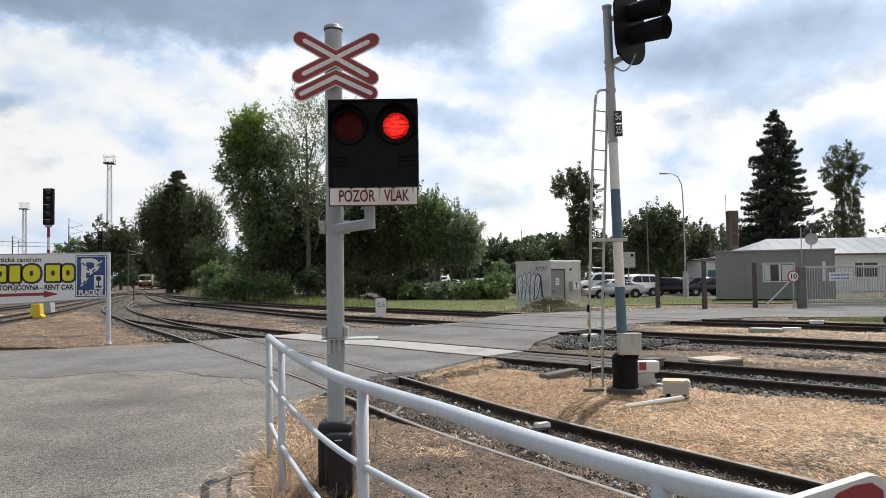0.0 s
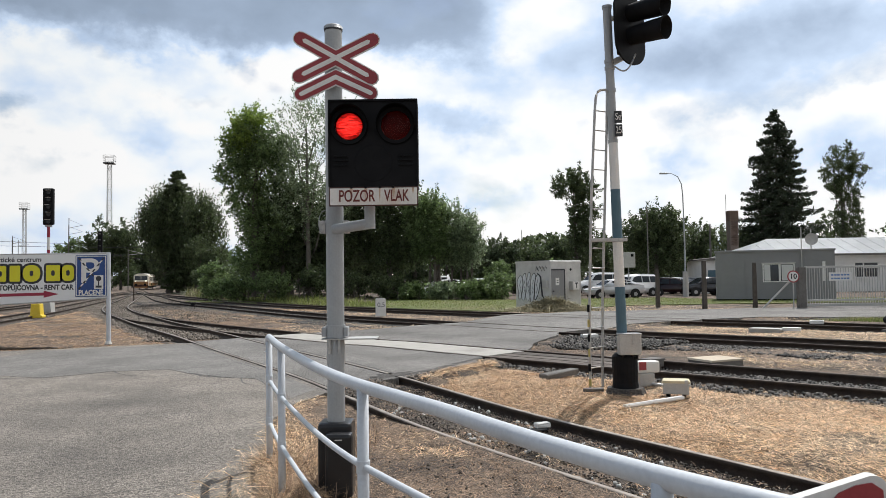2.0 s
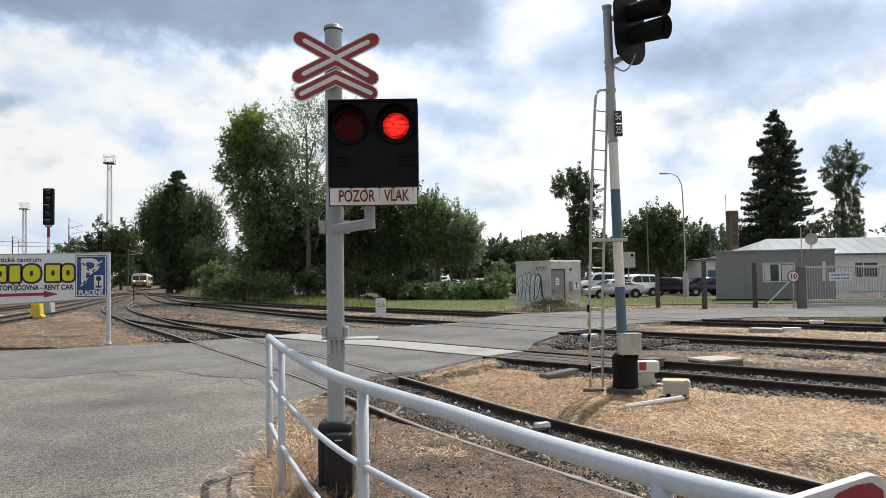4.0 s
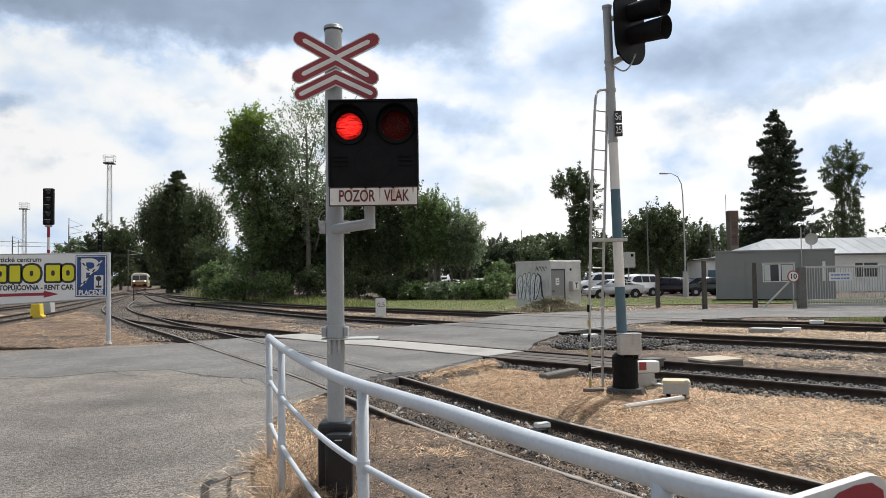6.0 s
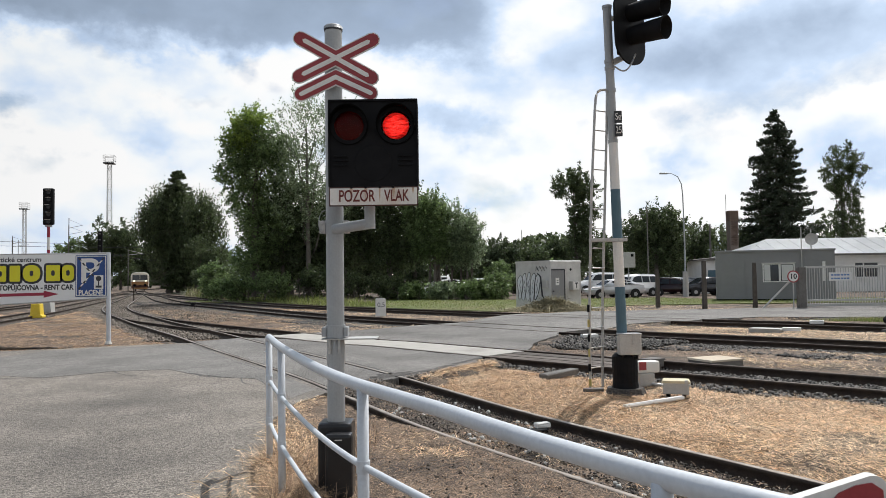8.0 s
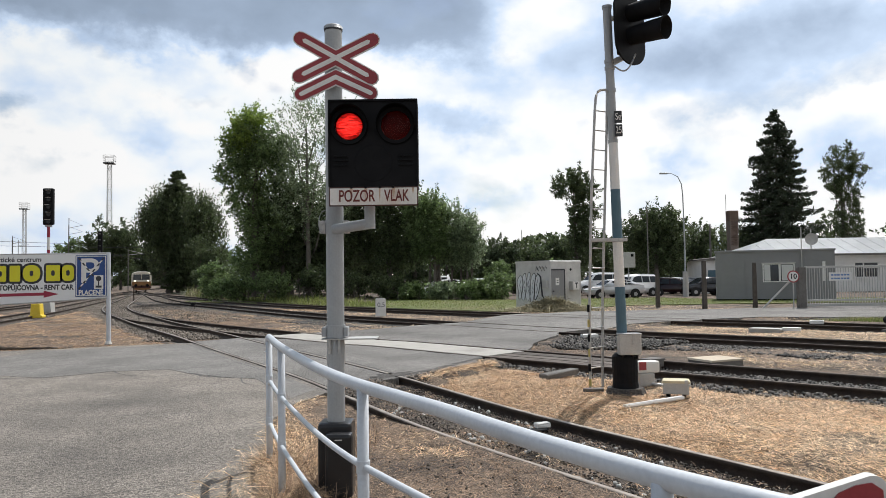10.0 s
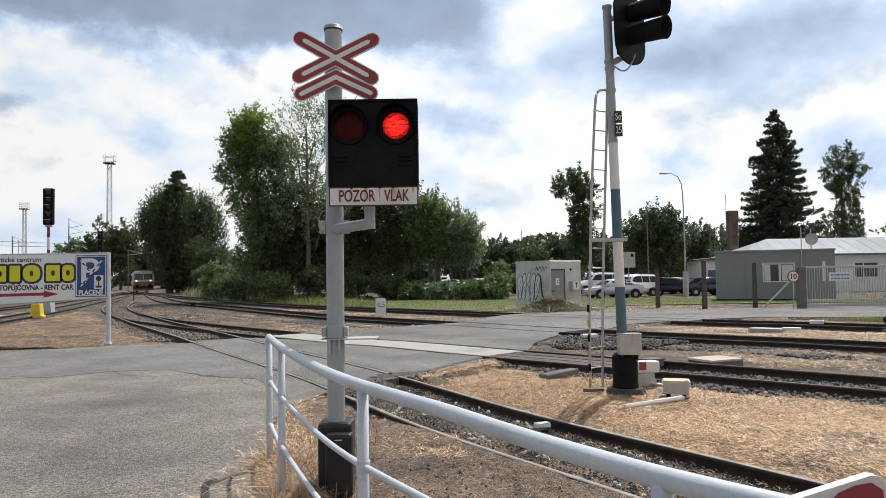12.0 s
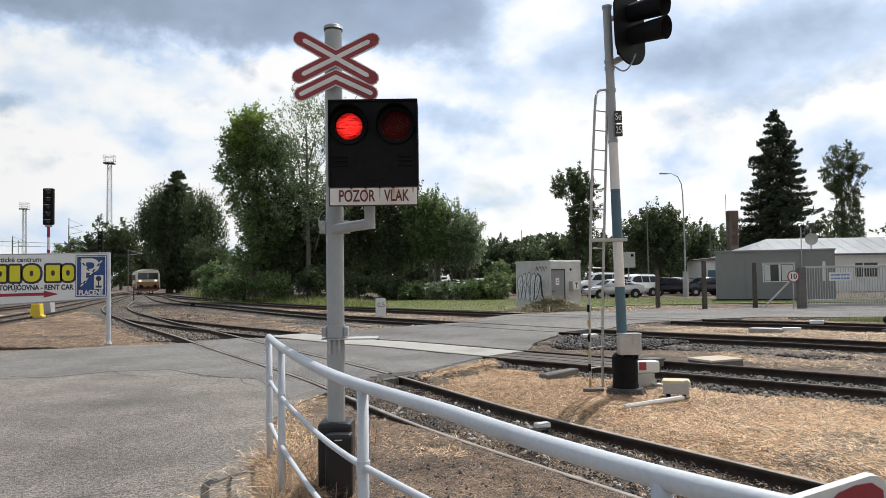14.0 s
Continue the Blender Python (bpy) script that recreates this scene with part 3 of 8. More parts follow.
# ================= ground =================
def ground_height(p):
    """Level of the earth: a little below the rails, lower beside the tracks, uneven."""
    d = track_distance(p)
    z = -0.095 + 0.03 * lumps(p, 0.9) * np.clip((d - 1.0) / 0.8, 0.15, 1)
    z -= 0.068 * np.clip((1.75 - d) / 0.5, 0, 1)
    # the earth stands higher on the near side of the siding
    lo = LINE_A[LINE_A[:, 1] < 13.5]
    dl = np.gradient(lo, axis=0)
    dl /= np.linalg.norm(dl, axis=1)[:, None]
    sel = np.where((p[:, 1] < 13) & (p[:, 1] > 1) & (np.abs(p[:, 0]) < 8))[0]
    if len(sel):
        k = np.argmin(((p[sel][:, None, :] - lo[None]) ** 2).sum(2), 1)
        off = ((p[sel] - lo[k]) * np.stack([-dl[k, 1], dl[k, 0]], 1)).sum(1)
        zs = z[sel]
        zs = np.where(np.abs(off) < 0.70, -0.105 + 0.012 * lumps(p[sel], 2.5), zs)
        zs = np.where((off < -0.78) & (off > -3.5), -0.012 + 0.012 * lumps(p[sel], 1.2) - 0.05 * np.clip((p[sel][:, 1] - 8.3) / 0.9, 0, 1), zs)
        z[sel] = zs
    # earth reaches up to the edge of the asphalt
    near = np.zeros(len(p), bool)
    for k in range(8):
        near |= on_road(p + 0.4 * np.array([math.cos(k * math.pi / 4), math.sin(k * math.pi / 4)]))
    z = np.where(near & (d > 1.0), -0.018 + 0.012 * lumps(p, 3.0), z)
    # earth bank behind the far track, under the trees
    z += np.clip((d - 3.0) / 4.0, 0, 1) * 0.55 * np.clip((p[:, 1] - 44 - 0.55 * (p[:, 0] + 20).clip(-60, 0) * -1.6) / 14, 0, 1) * np.clip((-4 - p[:, 0]) / 6, 0, 1) * np.clip((p[:, 0] + 27) / 6, 0, 1)
    return z


def grid_sheet(name, xs, ys, material, label, zfun=ground_height):
    X, Y = np.meshgrid(xs, ys)
    p = np.stack([X.ravel(), Y.ravel()], 1)
    z = zfun(p)
    z[on_road(p)] = -0.14
    v = np.column_stack([p, z])
    nx, ny = len(xs), len(ys)
    i = np.arange(nx * ny).reshape(ny, nx)
    f = np.stack([i[:-1, :-1].ravel(), i[:-1, 1:].ravel(), i[1:, 1:].ravel(), i[1:, :-1].ravel()], 1)
    ob = part_mesh(name, np_mesh(name, v, f), material, None, label, True)
    return tagged(ob, label, "ground", kind="structure")


xs = np.concatenate([[-3000, -800, -300, -160], np.arange(-100, -44, 2.0), np.arange(-44, -14, 0.75), np.arange(-14, 14, 0.3), np.arange(14, 60, 1.5), [80, 160, 300, 800, 3000]])
ys = np.concatenate([[-3000, -600, -100, -30], np.arange(-8, 4, 2.0), np.arange(4, 26, 0.3), np.arange(26, 70, 0.75), np.arange(70, 110, 1.5), np.arange(110, 200, 5.0), [300, 800, 3000]])
grid_sheet("ground", xs, ys, M["soil"], "dry brown earth with cut straw")

for key, poly in ROAD.items():
    bm = bmesh.new()
    slab(bm, poly, -0.2, 0.0)
    ob = part("road", bm, M["asphalt"] if key == "near" else M["asphalt_old"])
    tagged(ob, "worn grey asphalt roadway at the level crossing", "road", kind="structure")
    if key == "in_c":
        ob.location.z = -0.004


# ================= tracks =================
def rail_profile():
    return [(-0.036, 0.0), (0.036, 0.0), (0.036, -0.035), (0.009, -0.045), (0.009, -0.135), (0.07, -0.15), (0.07, -0.16), (-0.07, -0.16), (-0.07, -0.15), (-0.009, -0.135), (-0.009, -0.045), (-0.036, -0.035)]


def rail(line, parent, z=0.006, head="rail_head"):
    prof = rail_profile()
    d = np.gradient(line, axis=0)
    d /= np.linalg.norm(d, axis=1)[:, None]
    n = np.stack([-d[:, 1], d[:, 0]], 1)
    k = len(prof)
    v = np.zeros((len(line), k, 3))
    for i, (a, b) in enumerate(prof):
        v[:, i, :2] = line + n * a
        v[:, i, 2] = z + b
    idx = np.arange(len(line) * k).reshape(len(line), k)
    f = []
    for i in range(k):
        j = (i + 1) % k
        f.append(np.stack([idx[:-1, i], idx[:-1, j], idx[1:, j], idx[1:, i]], 1))
    me = np_mesh("rail", v.reshape(-1, 3), np.vstack(f))
    me.materials.append(M["rail_side"])
    me.materials.append(M[head])
    nseg = len(line) - 1
    for q in range(nseg):
        me.polygons[q].material_index = 1
    return part_mesh("rail", me, None, parent)


def sleeper_mesh():
    bm = bmesh.new()
    box(bm, -1.25, -0.12, -0.30, 1.25, 0.12, -0.150, 0.012)
    me = bpy.data.meshes.new("sleeper")
    bm.to_mesh(me)
    bm.free()
    me.materials.append(M["sleeper"])
    return me


SLEEPER = sleeper_mesh()


def track(line, label, far=60.0, keep_from=0, z=0.006, sleepers=True, head="rail_head"):
    t = thing("railway_track", 0, 0, 0, 0, label, "railway track", "railway tracks of the crossing")
    for off in (-0.7535, 0.7535):
        rail(side(line, off)[keep_from:], t, z, head)
    if sleepers:
        s = line
        d = np.gradient(line, axis=0)
        for i in range(0, len(s)):
            if i % 5 in (1, 3) and 2 < s[i, 1] < far:
                if on_road(s[i:i + 1])[0]:
                    continue
                o = new("sleeper", SLEEPER)
                o.parent = t
                o.matrix_basis = pose(s[i, 0], s[i, 1], random.uniform(-0.012, 0.008), 0, 0, math.degrees(math.atan2(d[i, 1], d[i, 0])) + 90)
    return t


track(LINE_A, "siding rails sunk in earth and asphalt, dark rusty sides", 34, head="rail_head_worn")
track(LINE_B, "curved track with dark rusty rails and bright heads", 34)
track(LINE_C, "curved main track on grey ballast with rusty rails", 40)
track(LINE_D, "curved track along the grass verge, rusty rails", 45)
track(LINE_E, "rusty track branching off beyond the parking sign", 40)
track(LINE_F, "distant rusty siding track", 40)
track(LINE_G, "distant rusty siding track", 40)

# concrete crossing panels between the rails
pan = thing("crossing_panel", 0, 0, 0, 0, "pale concrete crossing panels laid between the rails", "crossing panel", kind="structure")
i0, i1 = near_i(LINE_B, (-5.2, 22.6)), near_i(LINE_B, (1.3, 16.3))
segs = np.linspace(i0, i1, 6).astype(int)
for a, b in zip(segs[:-1], segs[1:]):
    L, R = side(LINE_B, 0.64)[a:b + 1].copy(), side(LINE_B, -0.64)[a:b + 1].copy()
    bm = bmesh.new()
    slab(bm, [tuple(p) for p in L] + [tuple(p) for p in R[::-1]], -0.14, 0.0)
    part("concrete_panel", bm, M["concrete_slab"], pan)

# dark stone beds under the rails
def bed_strip(line, a, b, half=1.22, z=-0.153):
    i, j = sorted((near_i(line, a), near_i(line, b)))
    l0, l1 = side(line, -half)[i:j + 1], side(line, half)[i:j + 1]
    n = len(l0)
    keep = ~(on_road(line[i:j + 1]) | on_road(l0) | on_road(l1))
    v = np.vstack([np.column_stack([l0, np.full(n, z)]), np.column_stack([l1, np.full(n, z)])])
    f = [(k, k + 1, n + k + 1, n + k) for k in range(n - 1) if keep[k] and keep[k + 1]]
    ob = part_mesh("track_bed", np_mesh("track_bed", v, f), M["bed"])
    tagged(ob, "dark trodden stone bed under the rails", "track bed", kind="structure")


for _l, _a, _b in ((LINE_A, (-45, 110), (-8, 23.5)), (LINE_B, (-12, 31), (-5.6, 23.8)), (LINE_B, (2.0, 15.6), (12, 6)), (LINE_C, (-70, 186), (22, 6)), (LINE_D, (-42, 104), (28, 9)), (LINE_E, (-50, 122), (-18, 20)), (LINE_F, (-58, 140), (-27, 32)), (LINE_G, (-95, 200), (-40, 44))):
    bed_strip(_l, _a, _b, 1.22, -0.153 + 0.004 * random.random())


def siding_floor():
    """Uneven dirt between the rails of the siding."""
    i, j = sorted((near_i(LINE_A, (-2.2, 12.8)), near_i(LINE_A, (6, -0.4))))
    t = np.arange(i, j, 0.1)
    mid = np.column_stack([np.interp(t, np.arange(len(LINE_A)), LINE_A[:, k]) for k in (0, 1)])
    d = np.gradient(mid, axis=0)
    d /= np.linalg.norm(d, axis=1)[:, None]
    nn = np.stack([-d[:, 1], d[:, 0]], 1)
    offs = np.linspace(-0.685, 0.685, 24)
    p = (mid[:, None, :] + nn[:, None, :] * offs[None, :, None]).reshape(-1, 2)
    z = -0.102 + 0.016 * lumps(p, 3.0, 4, 6) + 0.010 * lumps(p, 14.0, 2, 3) - 0.012 * np.tile(np.abs(offs) / 0.68, len(t))
    keep = ~on_road(p)
    m = len(offs)
    f = [(r * m + c, r * m + c + 1, (r + 1) * m + c + 1, (r + 1) * m + c) for r in range(len(t) - 1) for c in range(m - 1)
         if keep[r * m + c] and keep[r * m + c + 1] and keep[(r + 1) * m + c] and keep[(r + 1) * m + c + 1]]
    ob = part_mesh("track_bed", np_mesh("track_bed", np.column_stack([p, z]), f), M["dirt"])
    tagged(ob, "dark brown gravelly dirt between the siding rails", "track bed", kind="structure")


siding_floor()


def earth_shoulder():
    """Earth heaped against the outer side of the siding's nearer rail, up to its head."""
    i, j = sorted((near_i(LINE_A, (0.2, 9.6)), near_i(LINE_A, (6, -0.4))))
    t = np.arange(i, j, 0.12)
    mid = np.column_stack([np.interp(t, np.arange(len(LINE_A)), LINE_A[:, k]) for k in (0, 1)])
    d = np.gradient(mid, axis=0)
    d /= np.linalg.norm(d, axis=1)[:, None]
    nn = np.stack([-d[:, 1], d[:, 0]], 1)
    offs = np.linspace(-0.768, -1.35, 12)
    p = (mid[:, None, :] + nn[:, None, :] * offs[None, :, None]).reshape(-1, 2)
    k = np.tile(np.linspace(0, 1, len(offs)), len(t))
    rise = np.clip((9.4 - p[:, 1]) / 1.2, 0, 1)
    z = np.where(k > 0.97, -0.09, 0.006 - 0.03 * k + 0.010 * lumps(p, 5.0, 3, 4) - 0.07 * (1 - rise))
    z = np.minimum(z, 0.014)
    m = len(offs)
    f = [(r * m + c, (r + 1) * m + c, (r + 1) * m + c + 1, r * m + c + 1) for r in range(len(t) - 1) for c in range(m - 1)]
    ob = part_mesh("earth_shoulder", np_mesh("earth_shoulder", np.column_stack([p, z]), f), M["soil"])
    tagged(ob, "trodden earth heaped against the siding rail", "ground", kind="structure")
    return np.column_stack([p, z])


SHOULDER = earth_shoulder()

# old planks between the rails beyond the panels
_pl = thing("timber_decking", 0, 0, 0, 0, "dark old timber planks between the rails at the road edge", "planks", kind="structure")
i0, i1 = near_i(LINE_B, (1.5, 16.1)), near_i(LINE_B, (3.9, 13.8))
for k in range(6):
    o0 = -0.60 + k * 0.205
    L, R = side(LINE_B, o0)[i0:i1 + 1 - (k % 2)], side(LINE_B, o0 + 0.185)[i0:i1 + 1 - (k % 2)]
    bm = bmesh.new()
    slab(bm, [tuple(q) for q in L] + [tuple(q) for q in R[::-1]], -0.15, -0.015 - 0.012 * random.random())
    part("plank", bm, M["sleeper"], _pl)


# cracks and joints in the asphalt: narrow tarred seams
def seam(pts, w, label="dark tarred crack in the asphalt", mm="tar", z=0.004):
    q = smooth_line(pts, 0.07)
    q = q + np.column_stack([lumps(q, 2.2, 3, 5), lumps(q, 2.2, 3, 9)]) * 0.035
    wd = w * (1 + 0.5 * lumps(q, 3.0, 2, 2))
    d = np.gradient(q, axis=0)
    d /= np.linalg.norm(d, axis=1)[:, None]
    nn = np.stack([-d[:, 1], d[:, 0]], 1)
    n = len(q)
    v = np.vstack([np.column_stack([q - nn * wd[:, None] / 2, np.full(n, z)]), np.column_stack([q + nn * wd[:, None] / 2, np.full(n, z)])])
    f = [(k, k + 1, n + k + 1, n + k) for k in range(n - 1)]
    tagged(part_mesh("road_crack", np_mesh("road_crack", v, f), M[mm]), label, "road crack", kind="structure")


# ragged dark strips laid over the ends of the asphalt
seam([(-1.28, 12.62), (-0.9, 12.85), (-0.52, 13.2), (-0.2, 13.7), (0.15, 14.3)], 0.20, "dark strip along the broken asphalt end", "dark_mottle", 0.007)
seam([(-1.2, 12.9), (-0.9, 13.1), (-0.6, 13.4)], 0.16, "dark strip on the asphalt", "dark_mottle", 0.006)
seam([(-1.12, 12.55), (-1.35, 12.2), (-1.72, 11.7)], 0.22, "dark strip at the end of the asphalt between the rails", "dark_mottle", 0.007)
seam([(0.2, 14.4), (0.5, 15.0), (0.75, 15.5)], 0.10, "dark strip along the broken asphalt end", "dark_mottle", 0.007)
seam([(-4.7, 13.6), (-4.2, 13.1), (-3.6, 12.9), (-3.2, 12.75)], 0.05)
seam([(-3.2, 12.75), (-2.9, 12.0), (-2.5, 11.0), (-2.15, 10.4)], 0.02)
seam([(-6.3, 14.1), (-5.6, 14.4), (-5.0, 14.2), (-4.7, 13.6)], 0.012)
seam([(-8.5, 13.6), (-7.6, 13.1), (-6.9, 13.3), (-6.3, 14.1)], 0.018)
seam([(-4.2, 5.55), (-3.3, 5.75), (-2.6, 6.0), (-2.0, 6.35)], 0.012)
seam([(-6.5, 9.5), (-5.2, 9.2), (-3.8, 9.4), (-2.6, 9.6)], 0.010)
for _pts, _wd in (([(-9.8, 14.6), (-9.0, 14.9), (-8.2, 14.7), (-7.4, 14.95)], 0.022), ([(-7.4, 13.3), (-7.0, 13.9), (-6.9, 14.6), (-6.4, 15.1)], 0.020), ([(-6.3, 14.1), (-5.9, 13.5), (-5.2, 13.2), (-4.7, 13.6)], 0.026),
                  ([(-8.5, 13.6), (-8.8, 13.0), (-8.3, 12.4)], 0.018), ([(-4.2, 13.1), (-3.9, 13.6), (-3.4, 13.9)], 0.016), ([(-5.0, 14.2), (-4.6, 14.9), (-4.1, 15.2)], 0.014), ([(-3.6, 12.9), (-3.3, 12.2), (-2.9, 11.8)], 0.018)):
    seam(_pts, _wd)
for off, w in ((-0.86, 0.03), (-1.02, 0.018), (0.86, 0.03)):
    seam([tuple(q) for q in stretch(LINE_A, (-6.7, 20.0), (-1.9, 11.8), off)[::3]], w, "dark filler strip beside the rail")
for off in (-0.85, 0.85):
    seam([tuple(q) for q in stretch(LINE_B, (-4.6, 21.8), (0.9, 16.0), off)[::3]], 0.03, "dark filler strip beside the rail")
    seam([tuple(q) for q in stretch(LINE_C, (0.3, 27.0), (3.9, 22.8), off)[::3]], 0.03, "dark filler strip beside the rail")


# smoother resurfaced stretch towards the rails
_p = outline(stretch(LINE_A, (-6.6, 19.6), (-1.9, 11.6), -GA - 0.12), [(-2.2, 10.6), (-2.9, 12.0), (-3.25, 12.7), (-3.9, 12.95), (-4.7, 13.55), (-5.3, 14.2), (-6.3, 14.0), (-7.2, 13.2), (-8.5, 13.7), (-9.6, 14.6), (-10.5, 16.0), (-9.9, 18.3), (-8.6, 18.9), (-7.4, 19.4)])
bm = bmesh.new()
slab(bm, _p, -0.1, 0.0035)
tagged(part("road_patch", bm, M["asphalt_old"]), "smoother resurfaced asphalt beside the rails", "road", kind="structure")

# low earth ridge along the road edge by the sign board; its dark colour paints the verge's shadow line
bm = bmesh.new()
_q = smooth_line([(-15.5, 19.0), (-13.5, 19.5), (-12.2, 19.75), (-11.0, 19.7), (-9.9, 19.75)], 0.15)
_w = 0.042 + 0.045 * lumps(_q, 2.6, 3, 4)
tube(bm, [(a, b + 0.08 * math.sin(a * 5), -0.05) for a, b in _q], [max(0.012, float(w)) for w in _w], 7)
tagged(part("earth_ridge", bm, M["dirt"]), "low ridge of crumbled earth along the road, dark for the verge's shadow line", "ground", kind="structure")

# rough ground under the trees; the trees' shade is put into its dark colour
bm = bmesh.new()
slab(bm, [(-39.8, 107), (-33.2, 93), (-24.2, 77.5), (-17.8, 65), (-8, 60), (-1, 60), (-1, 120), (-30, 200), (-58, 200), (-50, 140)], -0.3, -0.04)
tagged(part("rough_ground", bm, M["weeds_in_shade"]), "rough weedy ground under the trees, their shade put into its dark colour", "ground", kind="structure")

# ================= warning signal at the crossing =================
def round_bar(length, width, seg=6):
    """Outline of a bar with round ends, along x."""
    r = width / 2
    c = length / 2 - r
    pts = [(c + r * math.cos(a), r * math.sin(a)) for a in np.linspace(-math.pi / 2, math.pi / 2, seg)]
    pts += [(-c + r * math.cos(a), r * math.sin(a)) for a in np.linspace(math.pi / 2, 3 * math.pi / 2, seg)]
    return pts


def turned(pts, deg, dx=0, dz=0):
    c, s = math.cos(radians(deg)), math.sin(radians(deg))
    return [(x * c - z * s + dx, x * s + z * c + dz) for x, z in pts]


def warning_signal():
    s = thing("crossing_signal", -0.88, 5.98, -0.1, 0, "grey crossing signal pole with red crossbucks and two red lamps", "crossing signal")
    bm = bmesh.new()
    rod(bm, (0, 0, 0), (0, 0, 3.855), 0.071, 0.071, 32)
    part("pole", bm, M["paint_grey"], s, "", True).data.shade_flat()
    bm = bmesh.new()
    tube(bm, [(0, 0, 3.852), (0, 0, 3.872), (0, 0, 3.886), (0, 0, 3.895)], [0.078, 0.078, 0.060, 0.02], 28)
    part("pole_cap", bm, M["paint_grey"], s, "domed grey cap", True)
    bm = bmesh.new()
    rod(bm, (0, 0, 3.838), (0, 0, 3.852), 0.076, 0.076, 28)
    part("cap_rim", bm, M["ink"], s)
    # foot: black cast base with a cable box in front
    bm = bmesh.new()
    box(bm, -0.135, -0.12, 0.06, 0.135, 0.14, 0.655, 0.03)
    foot = part("base", bm, M["black_gloss"], s, "black cast base")
    bm = bmesh.new()
    box(bm, -0.06, -0.235, 0.10, 0.155, -0.118, 0.595, 0.03)
    part("cable_cover", bm, M["black_gloss"], foot)
    bm = bmesh.new()
    box(bm, 0.02, -0.242, 0.545, 0.075, -0.234, 0.553, 0.002)
    part("cover_mark", bm, M["white"], foot)
    # clamp with a thin shelf part-way up
    bm = bmesh.new()
    rod(bm, (0, 0, 1.325), (0, 0, 1.425), 0.082, 0.082, 24)
    box(bm, -0.105, -0.055, 1.335, -0.07, 0.055, 1.41, 0.006)
    box(bm, 0.07, -0.055, 1.335, 0.105, 0.055, 1.41, 0.006)
    part("clamp", bm, M["paint_grey"], s)
    bm = bmesh.new()
    box(bm, -0.10, -0.10, 1.312, 0.34, 0.10, 1.322, 0.002)
    box(bm, -0.05, -0.086, 1.20, -0.03, -0.07, 1.312, 0.002)
    box(bm, 0.03, -0.086, 1.20, 0.05, -0.07, 1.312, 0.002)
    part("shelf_plate", bm, M["galv"], s)
    # arm under the lamp box
    bm = bmesh.new()
    rod(bm, (0, 0, 2.165), (0, 0, 2.275), 0.078, 0.078, 28)
    part("arm_clamp", bm, M["paint_grey"], s)
    for sx in (-1, 1):
        bm = bmesh.new()
        box(bm, sx * 0.098 - 0.022, -0.045, 2.168, sx * 0.098 + 0.022, -0.025, 2.272, 0.004)
        box(bm, sx * 0.098 - 0.022, 0.025, 2.168, sx * 0.098 + 0.022, 0.045, 2.272, 0.004)
        part("clamp_lug", bm, M["galv"], s)
        for z in (2.195, 2.245):
            bm = bmesh.new()
            rod(bm, (sx * 0.100, -0.062, z), (sx * 0.100, 0.06, z), 0.010, 0.010, 6)
            part("bolt", bm, M["galv"], s)
    bm = bmesh.new()
    rod(bm, (0.0, -0.06, 2.198), (0.306, -0.196, 2.231), 0.040, 0.043, 24)
    rod(bm, (0.306, -0.196, 2.190), (0.306, -0.196, 2.40), 0.0425, 0.0425, 24)
    part("arm", bm, M["paint_grey"], s)
    bm = bmesh.new()
    tube(bm, [(-0.068, -0.03, 2.36), (-0.095, -0.04, 2.345), (-0.118, -0.05, 2.30), (-0.124, -0.055, 2.24), (-0.112, -0.05, 2.185), (-0.085, -0.05, 2.165)], 0.0035, 8)
    part("cable_loop", bm, M["paint_grey"], s)
    # crossbucks
    zc = 3.584
    for k, (deg, y) in enumerate(((26.0, -0.105), (-30.0, -0.1045))):
        out = round_bar(0.785, 0.122)
        bm = bmesh.new()
        prism(bm, turned(out, deg, 0.035, zc), 0.012, Matrix.Translation((0, y, 0)))
        arm = part("crossbuck", bm, M["white"], s, "crossbuck board with a white rim, red field and white stripe")
        bm = bmesh.new()
        prism(bm, turned(round_bar(0.767, 0.104), deg, 0.035, zc), 0.003, Matrix.Translation((0, y - 0.0035 - 0.0006 * k, 0)))
        part("red_field", bm, M["red"], arm)
        bm = bmesh.new()
        q = 0.018
        prism(bm, turned([(-0.31, 0), (-0.31 + q, -q), (0.31 - q, -q), (0.31, 0), (0.31 - q, q), (-0.31 + q, q)], deg, 0.035, zc), 0.003, Matrix.Translation((0, y - 0.0065 - 0.0006 * k, 0)))
        part("stripe", bm, M["white_aged"], arm)
    for sgn in (-1, 1):
        L, w = 0.37, 0.122
        ang = -sgn * 25.5
        def half(inset, tip):
            r = w / 2 - inset
            pts = [(0, -r / math.cos(radians(25.5))), (0, r / math.cos(radians(25.5)))]
            c0 = L - w / 2
            end = [(c0 + r * math.cos(a), r * math.sin(a)) for a in np.linspace(math.pi / 2, -math.pi / 2, 8)]
            c, sn = math.cos(radians(25.5)), math.sin(radians(25.5))
            e2 = [(sgn * (x * c + z * sn), -x * sn + z * c) for x, z in end]
            return [(0.035 + x, z + 3.424) for x, z in ([pts[1]] + e2 + [pts[0]])]
        bm = bmesh.new()
        prism(bm, half(0, 0), 0.012, Matrix.Translation((0, -0.118, 0)))
        ch = part("chevron", bm, M["white"], s, "lower half-cross board, red with a white rim")
        bm = bmesh.new()
        prism(bm, half(0.009, 0), 0.003, Matrix.Translation((0, -0.121, 0)))
        part("red_field", bm, M["red"], ch)
        bm = bmesh.new()
        prism(bm, half(0.043, 0), 0.003, Matrix.Translation((0, -0.124, 0)))
